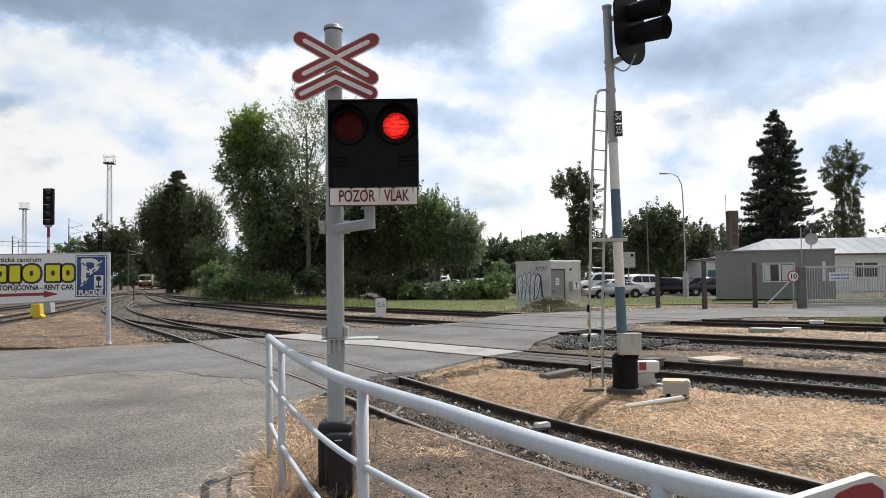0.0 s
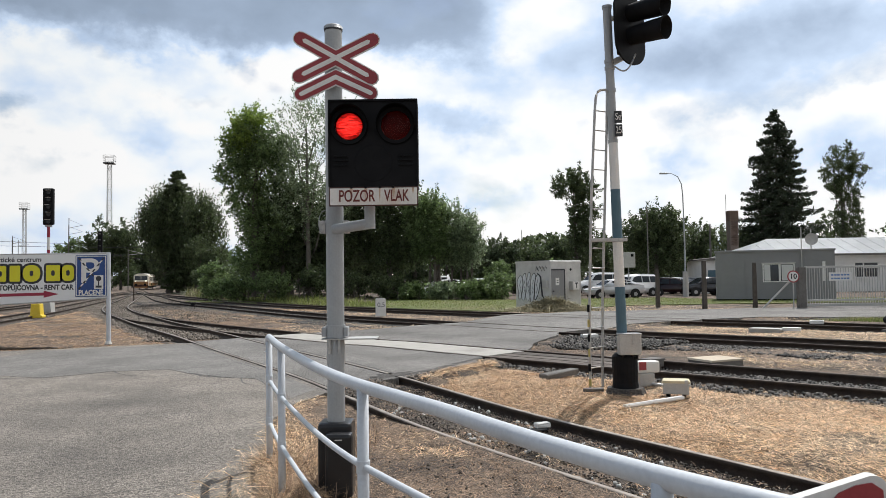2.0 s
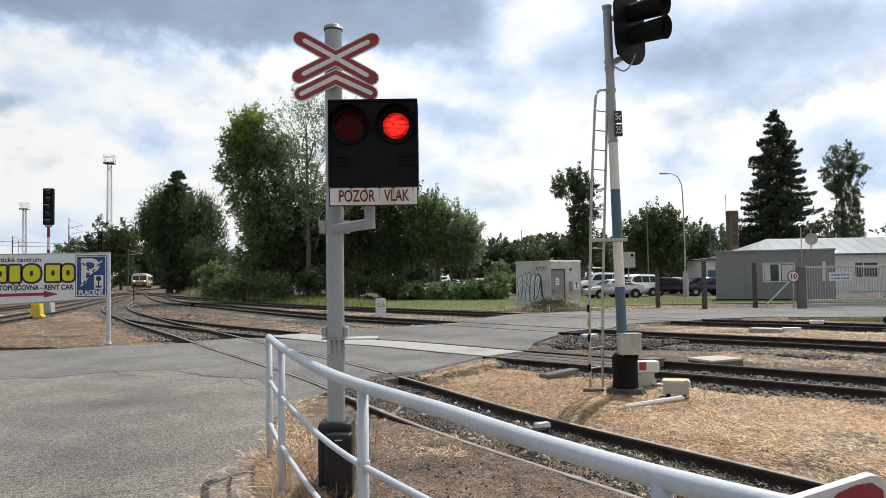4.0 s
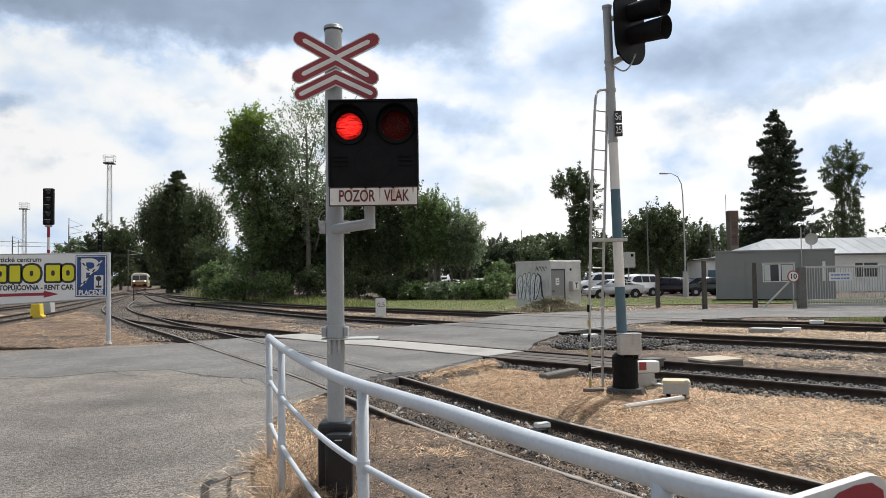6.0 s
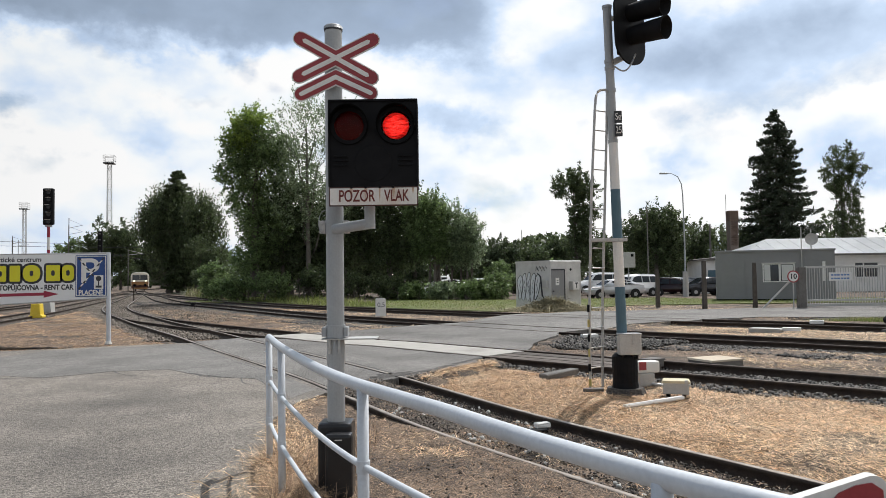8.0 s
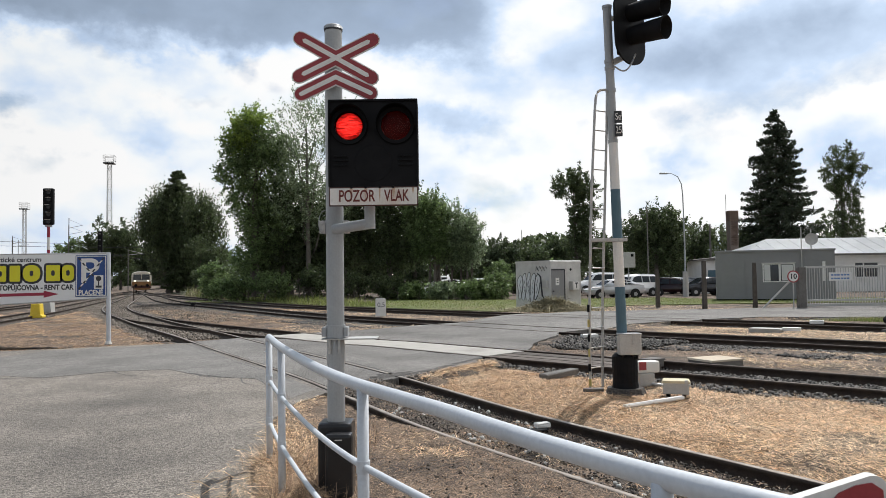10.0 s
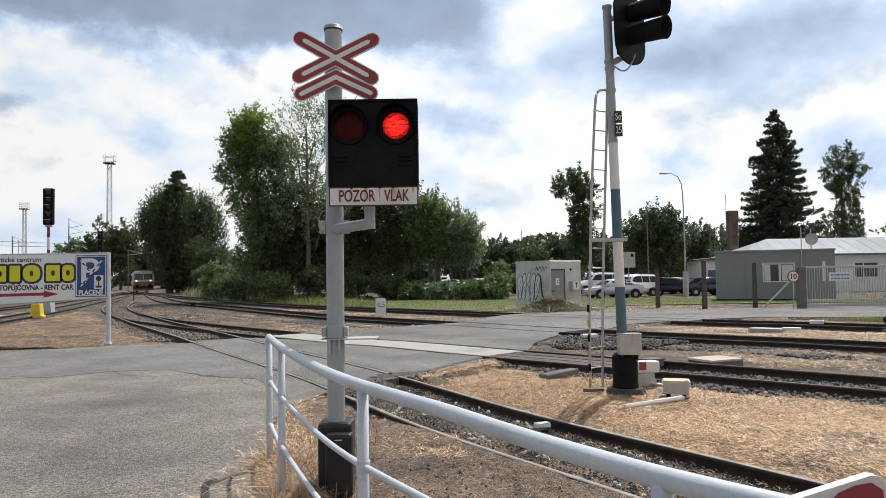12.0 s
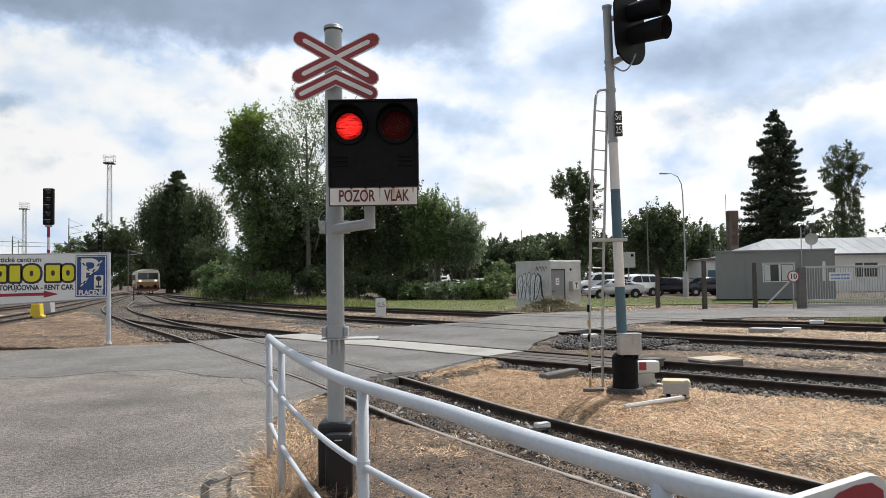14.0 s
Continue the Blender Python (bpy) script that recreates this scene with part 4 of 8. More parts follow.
        part("stripe", bm, M["white_aged"], ch)
    bm = bmesh.new()
    box(bm, -0.10, -0.088, 3.40, 0.12, -0.06, 3.44, 0.004)
    box(bm, -0.10, -0.088, 3.56, 0.12, -0.06, 3.60, 0.004)
    part("board_bracket", bm, M["rust"], s, "rusty board bracket")
    for z in (3.42, 3.58):
        bm = bmesh.new()
        box(bm, 0.055, -0.03, z - 0.02, 0.105, 0.03, z + 0.02, 0.004)
        part("bracket_bolt", bm, M["rail_side"], s)
    # lamp box: front at y = -0.34
    bx0, bx1, bz0, bz1 = 0.007, 0.694, 2.508, 3.183
    lamps = [(0.164, 2.982), (0.527, 2.982)]
    bm = bmesh.new()
    box(bm, bx0, -0.07, bz0, bx1, -0.05, bz1, 0.004)
    for x0, x1, z0, z1 in ((bx0, bx0 + 0.01, bz0, bz1), (bx1 - 0.01, bx1, bz0, bz1), (bx0 + 0.01, bx1 - 0.01, bz0, bz0 + 0.01), (bx0 + 0.01, bx1 - 0.01, bz1 - 0.01, bz1)):
        box(bm, x0, -0.328, z0, x1, -0.07, z1)
    hb = part("lamp_box", bm, M["black"], s, "black square lamp box")
    # front sheet with two round openings
    bm = bmesh.new()
    loops = [[(bx0, bz0), (bx1, bz0), (bx1, bz1), (bx0, bz1)]] + [[(x + 0.114 * math.cos(2 * math.pi * k / 36), z + 0.114 * math.sin(2 * math.pi * k / 36)) for k in range(36)] for x, z in lamps]
    edges = []
    for lp in loops:
        vs = [bm.verts.new((x, -0.33, z)) for x, z in lp]
        edges += [bm.edges.new((vs[i], vs[(i + 1) % len(vs)])) for i in range(len(vs))]
    bmesh.ops.triangle_fill(bm, edges=edges, use_beauty=True)
    part("front_sheet", bm, M["black"], hb)
    # openings for the two lamps: dark tubes let into the face
    bm = bmesh.new()
    for x0, x1, z0, z1 in ((bx0, bx1, bz1 - 0.012, bz1 + 0.004), (bx0 - 0.004, bx0 + 0.008, bz0, bz1), (bx1 - 0.008, bx1 + 0.004, bz0, bz1)):
        box(bm, x0, -0.345, z0, x1, -0.325, z1, 0.002)
    part("rim", bm, M["black"], hb)
    for x in (0.10, 0.60):
        for z in (2.675, 2.71, 2.745):
            bm = bmesh.new()
            box(bm, x - 0.055, -0.345, z - 0.006, x + 0.055, -0.328, z + 0.006, 0.003)
            part("vent_louvre", bm, M["black"], hb)
    bm = bmesh.new()
    rod(bm, (0.35, -0.33, 2.69), (0.35, -0.334, 2.69), 0.145, 0.14, 40)
    part("blank_cover", bm, M["black"], hb, "blanked round lamp cover")
    inserts = []
    for x, z in lamps:
        # hood: open tube, longer above
        bm = bmesh.new()
        seg, rings = 36, []
        for r, yo, yi in ((0.150, -0.328, -0.328), (0.150, None, 0), (0.144, None, 0), (0.144, -0.331, 0)):
            ring = []
            for k in range(seg):
                a = 2 * math.pi * k / seg
                depth = 0.012 + 0.105 * max(0, 0.5 + 0.5 * math.sin(a)) ** 1.2
                y = yo if yo is not None else -0.33 - depth
                ring.append(bm.verts.new((x + r * math.cos(a), y, z + r * math.sin(a))))
            rings.append(ring)
        for a, b in zip(rings, rings[1:]):
            for k in range(seg):
                bm.faces.new((a[k], a[(k + 1) % seg], b[(k + 1) % seg], b[k]))
        lamp = part("lamp_hood", bm, M["hood_black"], hb, "black lamp hood, open below")
        bm = bmesh.new()
        tube(bm, [(x, -0.325, z), (x, -0.333, z), (x, -0.342, z), (x, -0.346, z)], [0.114, 0.114, 0.075, 0.02], 36)
        part("lens", bm, M["lens_glass"], hb, "red ribbed glass lens")
        bm = bmesh.new()
        tube(bm, [(x, -0.33, z), (x, -0.09, z), (x, -0.085, z)], [0.1155, 0.1155, 0.09], 36)
        bm.faces.ensure_lookup_table()
        bmesh.ops.delete(bm, geom=[f for f in bm.faces if len(f.verts) == 36 and f.calc_center_median().y < -0.3], context='FACES_ONLY')
        part("lamp_can", bm, M["can"], hb, "dull metal lamp can")
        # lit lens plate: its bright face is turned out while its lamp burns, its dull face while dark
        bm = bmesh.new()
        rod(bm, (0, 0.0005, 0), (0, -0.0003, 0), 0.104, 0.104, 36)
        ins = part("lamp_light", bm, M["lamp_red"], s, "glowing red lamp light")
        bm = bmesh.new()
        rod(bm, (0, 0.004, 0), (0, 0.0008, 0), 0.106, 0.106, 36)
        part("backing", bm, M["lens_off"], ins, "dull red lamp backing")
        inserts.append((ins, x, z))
    # lettered plate
    bm = bmesh.new()
    box(bm, bx0, -0.336, 2.357, bx1, -0.322, 2.504, 0.003)
    pl = part("notice_plate", bm, M["rust_dark"], s, "white notice plate with a rusty red border")
    bm = bmesh.new()
    box(bm, bx0 + 0.008, -0.339, 2.366, bx1 - 0.008, -0.334, 2.496, 0.002)
    part("plate_face", bm, M["plate_white"], pl)
    for x, w, h in ((0.178, 0.012, 0.105), (0.287, 0.008, 0.10), (0.297, 0.006, 0.06), (0.398, 0.007, 0.12), (0.505, 0.012, 0.075), (0.655, 0.010, 0.05)):
        bm = bmesh.new()
        prism(bm, [(x - w, 2.496), (x + w, 2.496), (x + w * 0.6, 2.496 - h * 0.6), (x + w * 0.1, 2.496 - h), (x - w * 0.5, 2.496 - h * 0.7)], 0.001, Matrix.Translation((0, -0.3398, 0)))
        part("rust_streak", bm, M["rust_wash"], pl, "rust streak under a bolt")
    text_part("POZOR", 0.126, M["red_text"], pl, Matrix.Translation((0.221, -0.342, 2.431)), extrude=0.001, width=0.278, bold=0.0022)
    text_part("VLAK", 0.126, M["red_text"], pl, Matrix.Translation((0.528, -0.342, 2.431)), extrude=0.001, width=0.196, bold=0.0022)
    for x in (0.18, 0.29, 0.40, 0.50):
        bm = bmesh.new()
        rod(bm, (x, -0.334, 2.502), (x, -0.346, 2.502), 0.012, 0.010, 12)
        part("bolt", bm, M["black"], pl)
    return s, inserts


signal, lamp_inserts = warning_signal()


# ================= railing =================
def railing():
    plan = smooth_line([(-1.66, 6.95), (-1.6, 6.75), (-1.40, 6.13), (-1.16, 5.45), (-0.80, 4.5), (-0.5, 3.82), (-0.22, 3.31), (0.0, 2.93), (0.21, 2.52), (0.38, 2.22), (0.55, 1.95), (0.74, 1.70), (0.86, 1.56)], 0.08)
    t = thing("pipe_railing", 0, 0, 0, 0, "pale blue-grey painted pipe railing curving along the path", "railing")
    up = plan[2:]
    pts = [(plan[0, 0] - 0.005, plan[0, 1] + 0.0, 1.02), (plan[0, 0], plan[0, 1], 1.10), (plan[1, 0], plan[1, 1], 1.155)] + [(x, y, 1.17) for x, y in up]
    bm = bmesh.new()
    tube(bm, pts, 0.031, 16)
    part("top_rail", bm, M["rail_paint"], t, "", True)
    for z in (0.78, 0.40):
        bm = bmesh.new()
        tube(bm, [(x, y, z - 0.05 * max(0, 1 - i / 3)) for i, (x, y) in enumerate(plan[1:])], 0.017, 12)
        part("middle_rail" if z > 0.5 else "lower_rail", bm, M["rail_paint"], t, "", True)
    for p, top in (((-1.63, 6.86), 1.12), ((-1.28, 5.79), 1.16), ((-0.405, 3.63), 1.16), ((0.56, 1.93), 1.16)):
        bm = bmesh.new()
        rod(bm, (p[0], p[1], -0.1), (p[0], p[1], top), 0.029, 0.029, 16)
        part("post", bm, M["rail_paint"], t, "", True)
        for z in (0.78, 0.40):
            bm = bmesh.new()
            rod(bm, (p[0], p[1], z - 0.03), (p[0], p[1], z + 0.03), 0.034, 0.034, 16)
            part("joint_sleeve", bm, M["rail_paint"], t)
    # striped board on the end
    bm = bmesh.new()
    out = [(-0.02, 0.0), (0.19, 0.062)] + [(0.225 + 0.035 * math.cos(a), 0.036 + 0.035 * math.sin(a)) for a in np.linspace(1.75, 0.0, 6)] + [(0.27, -0.22), (-0.02, -0.24)]
    prism(bm, out, 0.03, Matrix.Translation((0.775, 1.74, 1.151)))
    bd = part("warning_board", bm, M["white"], t, "white board with a red stripe, rounded end")
    bm = bmesh.new()
    prism(bm, [(0.112, 0.0), (0.142, 0.032), (0.182, 0.049), (0.220, 0.055), (0.245, 0.038), (0.254, -0.2), (0.09, -0.2)], 0.004, Matrix.Translation((0.775, 1.735, 1.151)))
    part("red_stripe", bm, M["red"], bd)
    bm = bmesh.new()
    prism(bm, [(0.01, -0.03), (0.10, 0.012), (0.07, -0.025), (0.025, -0.2), (0.0, -0.2)], 0.004, Matrix.Translation((0.775, 1.735, 1.151)))
    part("grey_stripe", bm, M["wall_grey"], bd)
    return t


railing()


# ================= railway signal mast =================
def signal_mast():
    s = thing("railway_signal", 2.62, 11.05, -0.1, 0, "tall blue and white banded railway signal mast with black head", "railway signal")
    lean = Matrix.Translation((0.065, 0, 0)) @ Matrix.Rotation(radians(1.32), 4, 'Y').inverted()
    bands = [(0.60, 1.62, "blue_band", 0.078), (1.62, 2.32, "mast_white", 0.077), (2.32, 3.09, "blue_band", 0.074), (3.09, 3.82, "white", 0.071), (3.82, 5.88, "paint_grey", 0.067)]
    def put(bm):
        bmesh.ops.transform(bm, matrix=lean, verts=bm.verts[:])
        return bm
    for z0, z1, mm, r in bands:
        bm = bmesh.new()
        rod(bm, (0, 0, z0), (0, 0, z1), r, r - 0.003, 20)
        part("mast_section", put(bm), M[mm], s, {"blue_band": "faded blue band", "white": "white band", "mast_white": "white band with rust", "paint_grey": "grey top section"}[mm])
    bm = bmesh.new()
    rod(bm, (0, 0, 5.86), (0, 0, 5.90), 0.075, 0.075, 20)
    part("mast_cap", put(bm), M["paint_grey"], s)
    bm = bmesh.new()
    rod(bm, (0.08, 0, 0.02), (0.08, 0, 0.12), 0.31, 0.27, 9)
    part("footing", bm, M["dark_mottle"], s, "weathered concrete footing")
    bm = bmesh.new()
    tube(bm, [(0.08, 0, 0.11), (0.08, 0, 0.2), (0.075, 0, 0.58), (0.07, 0, 0.64)], [0.20, 0.185, 0.19, 0.14], 20)
    part("base_casting", bm, M["black"], s, "black cast base")
    bm = bmesh.new()
    box(bm, -0.055, -0.24, 0.62, 0.275, -0.09, 0.925, 0.02)
    cab = part("junction_box", bm, M["concrete"], s, "pale grey junction box")
    bm = bmesh.new()
    box(bm, -0.062, -0.25, 0.918, 0.282, -0.08, 0.938, 0.006)
    part("box_lid", bm, M["paint_grey"], cab)
    for i, xx in enumerate((0.0, 0.07, 0.15, 0.22)):
        bm = bmesh.new()
        rod(bm, (xx, -0.16, 0.56), (xx, -0.16, 0.63), 0.022, 0.022, 10)
        part("cable_gland", bm, M["black"], cab)
    bm = bmesh.new()
    box(bm, 0.13, -0.262, 0.78, 0.18, -0.238, 0.94, 0.004)
    rod(bm, (0.155, -0.262, 0.80), (0.155, -0.285, 0.80), 0.02, 0.02, 10)
    part("latch", bm, M["galv"], cab)
    # name plates
    for z, tx in ((4.17, "Se"), (3.965, "25")):
        bm = bmesh.new()
        box(bm, 0.01, -0.115, z - 0.092, 0.125, -0.095, z + 0.092, 0.008)
        pl = part("name_plate", put(bm), M["black_gloss"], s, "black plate with white characters")
        text_part(tx, 0.15, M["white_aged"], pl, lean @ Matrix.Translation((0.067, -0.117, z)), extrude=0.001, width=0.085)
    # clamps and bands
    for z, r in ((2.32, 0.092), (4.60, 0.079), (5.04, 0.077), (4.94, 0.077), (3.82, 0.075)):
        bm = bmesh.new()
        rod(bm, (0, 0, z - 0.025), (0, 0, z + 0.025), r, r, 16)
        part("band", put(bm), M["paint_grey"], s)
    # head bracket
    bm = bmesh.new()
    prism(bm, [(0.05, 4.98), (0.07, 5.08), (0.33, 5.16), (0.33, 5.11)], 0.10, Matrix.Translation((0, -0.05, 0)))
    box(bm, 0.05, -0.05, 5.68, 0.25, 0.05, 5.73, 0.004)
    part("head_bracket", put(bm), M["galv"], s)
    # head: oval target plate seen from the side and behind, lamp barrels pointing to the right
    turn = Matrix.Translation((0.33, -0.05, 5.52)) @ Matrix.Rotation(radians(44), 4, 'Z')
    bm = bmesh.new()
    pr = []
    for k in range(40):
        a = 2 * math.pi * k / 40
        pr.append((0.41 * math.cos(a), 0.24 * (1 if math.sin(a) > 0 else -1) + 0.31 * math.sin(a)))
    prism(bm, pr, 0.03, lean @ turn)
    hd = part("target_plate", bm, M["black"], s, "black oval target plate")
    bm = bmesh.new()
    box(bm, -0.17, 0.028, -0.40, 0.17, 0.16, 0.42, 0.03)
    bmesh.ops.transform(bm, matrix=lean @ turn, verts=bm.verts[:])
    part("lamp_housing", bm, M["black"], hd)
    for z, L, rr in ((0.23, 0.62, 0.160), (-0.115, 0.62, 0.160)):
        bm = bmesh.new()
        seg, rings = 28, []
        for r, yy, cut in ((rr * 0.85, 0.0, 0), (rr, -L * 0.85, 0.0), (rr * 1.05, -L, 1), (rr, -L, 1), (rr * 0.8, -0.02, 0)):
            ring = []
            for k in range(seg):
                a = 2 * math.pi * k / seg
                y = yy * (0.95 + 0.05 * math.sin(a)) if cut else yy
                ring.append(bm.verts.new((r * math.cos(a), y, z + r * math.sin(a) + 0.03 * yy)))
            rings.append(ring)
        for a, b in zip(rings, rings[1:]):
            for k in range(seg):
                bm.faces.new((a[k], a[(k + 1) % seg], b[(k + 1) % seg], b[k]))
        bm.faces.new(rings[-1])
        bmesh.ops.transform(bm, matrix=lean @ turn, verts=bm.verts[:])
        part("lamp_hood", bm, M["black"], hd, "long black lamp hood", True)
    bm = bmesh.new()
    tube(bm, [(0.06 + 0.32 * f, -0.06 - 0.03 * f, 4.95 - 0.115 * math.sin(math.pi * f ** 1.1) + 0.17 * f * f) for f in np.linspace(0, 1, 24)], 0.012, 10)
    part("hose", put(bm), M["paint_grey"], s, "", True)
    # ladder
    lad = None
    for x0, y0, xt, nm in ((-0.46, -0.06, -0.25, "near"), (-0.24, 0.10, -0.10, "far")):
        if nm == "near":
            pts = [(x0, y0, 0.12), (x0 + 0.02, y0, 1.5), (x0 + 0.08, y0, 3.0), (-0.30, -0.06, 4.30), (-0.285, -0.058, 4.46), (-0.272, -0.055, 4.52), (-0.25, -0.05, 4.565), (-0.215, -0.045, 4.59), (-0.17, -0.04, 4.60), (-0.08, -0.02, 4.602)]
        else:
            pts = [(x0, y0, 0.12), (x0 + 0.03, y0, 1.5), (x0 + 0.09, 0.06, 3.0), (-0.105, 0.05, 4.0), (-0.09, 0.03, 4.58)]
        bm = bmesh.new()
        tube(bm, pts, 0.020, 8)
        if lad is None:
            lad = part("ladder", bm, M["galv"], s, "galvanised ladder")
        else:
            part("stile", bm, M["galv"], lad)
    for k in range(14):
        z = 0.42 + k * 0.297
        f = (z - 0.12) / 4.2
        a = Vector((-0.455 + 0.155 * f, -0.06, z))
        b = Vector((-0.235 + 0.13 * f, 0.09 - 0.04 * f, z))
        bm = bmesh.new()
        rod(bm, a, b, 0.010, 0.010, 8)
        part("rung", bm, M["galv"], lad)
    for k, (z0, z1) in enumerate([(0.15 + i * 0.22, 0.26 + i * 0.22) for i in range(6)]):
        bm = bmesh.new()
        rod(bm, (-0.46, -0.06, z0), (-0.459, -0.06, z1), 0.0225, 0.0225, 8)
        part("yellow_band", bm, M["black"] if k % 2 else M["worn_yellow"], lad, "worn warning band")
    bm = bmesh.new()
    box(bm, -0.40, -0.09, 2.30, 0.14, -0.05, 2.35, 0.006)
    box(bm, -0.40, 0.09, 2.30, 0.10, 0.12, 2.35, 0.006)
    part("ladder_stay", bm, M["galv"], s)
    return s


signal_mast()

# ================= things by the road =================
def info_sign():
    s = thing("parking_sign_board", -11.25, 21.2, 0, 0, "white advertising board with a blue parking sign on grey posts", "sign board")
    x0, x1 = -3.2, 1.57
    bm = bmesh.new()
    prism(bm, [(x0, 1.0), (x1, 1.24), (x1, 2.53), (x0, 2.53)], 0.03, Matrix.Translation((0, -0.05, 0)))
    pn = part("panel", bm, M["sign_white"], s, "white panel")
    fr = bmesh.new()
    for a, b in (((x0, 2.53), (x1, 2.53)), ((x0, 1.0), (x1, 1.24))):
        rod(fr, (a[0], -0.035, a[1]), (b[0], -0.035, b[1]), 0.022, 0.022, 8)
    part("frame", fr, M["galv"], s)
    for x in (1.6, -2.4):
        bm = bmesh.new()
        rod(bm, (x, 0, -0.1), (x - 0.02, 0, 2.55), 0.062, 0.062, 16)
        part("post", bm, M["rail_paint"], s)
    # parking sign
    bm = bmesh.new()
    box(bm, 0.67, -0.062, 1.285, 1.56, -0.05, 2.475, 0.02)
    pk = part("parking_sign", bm, M["sign_blue"], s, "blue parking sign with a white letter")
    bm = bmesh.new()
    for a in ((0.69, 1.305, 1.54, 1.325), (0.69, 2.435, 1.54, 2.455), (0.69, 1.325, 0.71, 2.435), (1.52, 1.325, 1.54, 2.435)):
        box(bm, a[0], -0.068, a[1], a[2], -0.060, a[3])
    part("white_line", bm, M["white"], pk)
    text_part("P", 1.0, M["white"], pk, Matrix.Translation((1.06, -0.066, 1.99)), extrude=0.002, width=0.52, bold=0.012)
    text_part("PLACENÉ", 0.19, M["white"], pk, Matrix.Translation((1.11, -0.066, 1.40)), extrude=0.002, width=0.70, bold=0.006)
    bm = bmesh.new()
    box(bm, 1.20, -0.07, 1.50, 1.47, -0.062, 1.90, 0.004)
    dk = part("ticket_panel", bm, M["white"], pk)
    bm = bmesh.new()
    rod(bm, (1.335, -0.070, 1.80), (1.335, -0.074, 1.80), 0.075, 0.075, 16)
    box(bm, 1.25, -0.074, 1.54, 1.42, -0.070, 1.60)
    box(bm, 1.32, -0.074, 1.60, 1.35, -0.070, 1.74)
    part("ticket_picture", bm, M["ink"], dk)
    # dark and pale tape stuck crosswise over the sign
    for z0, z1 in ((1.50, 2.40), (2.40, 1.88)):
        x0_, x1_ = 0.76, 1.49 if z0 < z1 else 1.18
        n = 11 if z0 < z1 else 7
        for k in range(n):
            a, b = (k + 0.0) / n, (k + 1.0) / n
            bm = bmesh.new()
            ax, bx, az_, bz = x0_ + (x1_ - x0_) * a, x0_ + (x1_ - x0_) * b, z0 + (z1 - z0) * a, z0 + (z1 - z0) * b
            wv = 0.026
            prism(bm, [(ax - wv, az_), (ax + wv, az_), (bx + wv, bz), (bx - wv, bz)], 0.003, Matrix.Translation((0, -0.0735 - (0.002 if z0 < z1 else 0), 0)))
            part("tape_strip", bm, M["ink"] if k % 2 == 0 else M["white_aged"], pk)
    # advert: outlined plain shapes for the trade name
    def block(x, w, hole=True, h=0.46, rnd=0.10, name="logo_block"):
        def pill(w_, h_, r):
            out = []
            for cx, cz, a0 in ((w_ / 2 - r, h_ / 2 - r, 0), (-w_ / 2 + r, h_ / 2 - r, 90), (-w_ / 2 + r, -h_ / 2 + r, 180), (w_ / 2 - r, -h_ / 2 + r, 270)):
                out += [(x + cx + r * math.cos(radians(a0 + q)), 1.975 + cz + r * math.sin(radians(a0 + q))) for q in (0, 30, 60, 90)]
            return out
        bm = bmesh.new()
        prism(bm, pill(w + 0.13, h + 0.12, rnd + 0.05), 0.008, Matrix.Translation((0, -0.058, 0)))
        k = part(name, bm, M["ink"], pn)
        bm = bmesh.new()
        prism(bm, pill(w, h, rnd), 0.01, Matrix.Translation((0, -0.066, 0)))
        part("logo_face", bm, M["sign_yellow"], k)
        if hole:
            bm = bmesh.new()
            prism(bm, pill(0.10, 0.16, 0.049), 0.006, Matrix.Translation((0, -0.070, 0)))
            part("logo_gap", bm, M["ink"], k)
    block(-1.95, 0.36)
    block(-1.50, 0.34, True, 0.46, 0.05)
    block(-1.08, 0.30, False, 0.46, 0.03)
    block(-0.60, 0.50, True, 0.48, 0.20)
    block(0.02, 0.40, True, 0.46, 0.03)
    block(0.45, 0.34, True, 0.46, 0.12)
    text_part("stické centrum", 0.19, M["ink"], pn, Matrix.Translation((-0.95, -0.053, 2.37)), extrude=0.001, width=1.25, bold=0.003)
    text_part("TOPŮJČOVNA - RENT CAR", 0.20, M["ink"], pn, Matrix.Translation((-0.47, -0.053, 1.56)), extrude=0.001, width=2.15, bold=0.007)
    bm = bmesh.new()
    prism(bm, [(-3.1, 1.29), (-0.25, 1.335), (-0.25, 1.27), (0.18, 1.37), (-0.25, 1.475), (-0.25, 1.42), (-3.1, 1.375)], 0.005, Matrix.Translation((0, -0.056, 0)))
    part("arrow", bm, M["sign_red"], pn, "dark red arrow")
    bm = bmesh.new()
    rod(bm, (1.6, -0.02, -0.08), (1.6, -0.02, -0.0), 0.10, 0.07, 10)
    part("post_footing", bm, M["white"], s)
    return s


info_sign()


def km_stone():
    s = thing("distance_marker", -2.95, 34.4, -0.08, 8, "white concrete distance marker reading 0,5", "distance marker")
    bm = bmesh.new()
    prism(bm, [(-0.24, 0), (0.24, 0), (0.235, 0.80), (0.20, 0.84), (-0.20, 0.84), (-0.235, 0.80)], 0.20, Matrix.Translation((0, -0.1, 0)))
    st = part("stone", bm, M["white"], s)
    text_part("0,5", 0.30, M["ink"], st, Matrix.Translation((0.02, -0.103, 0.53)), extrude=0.001)


km_stone()


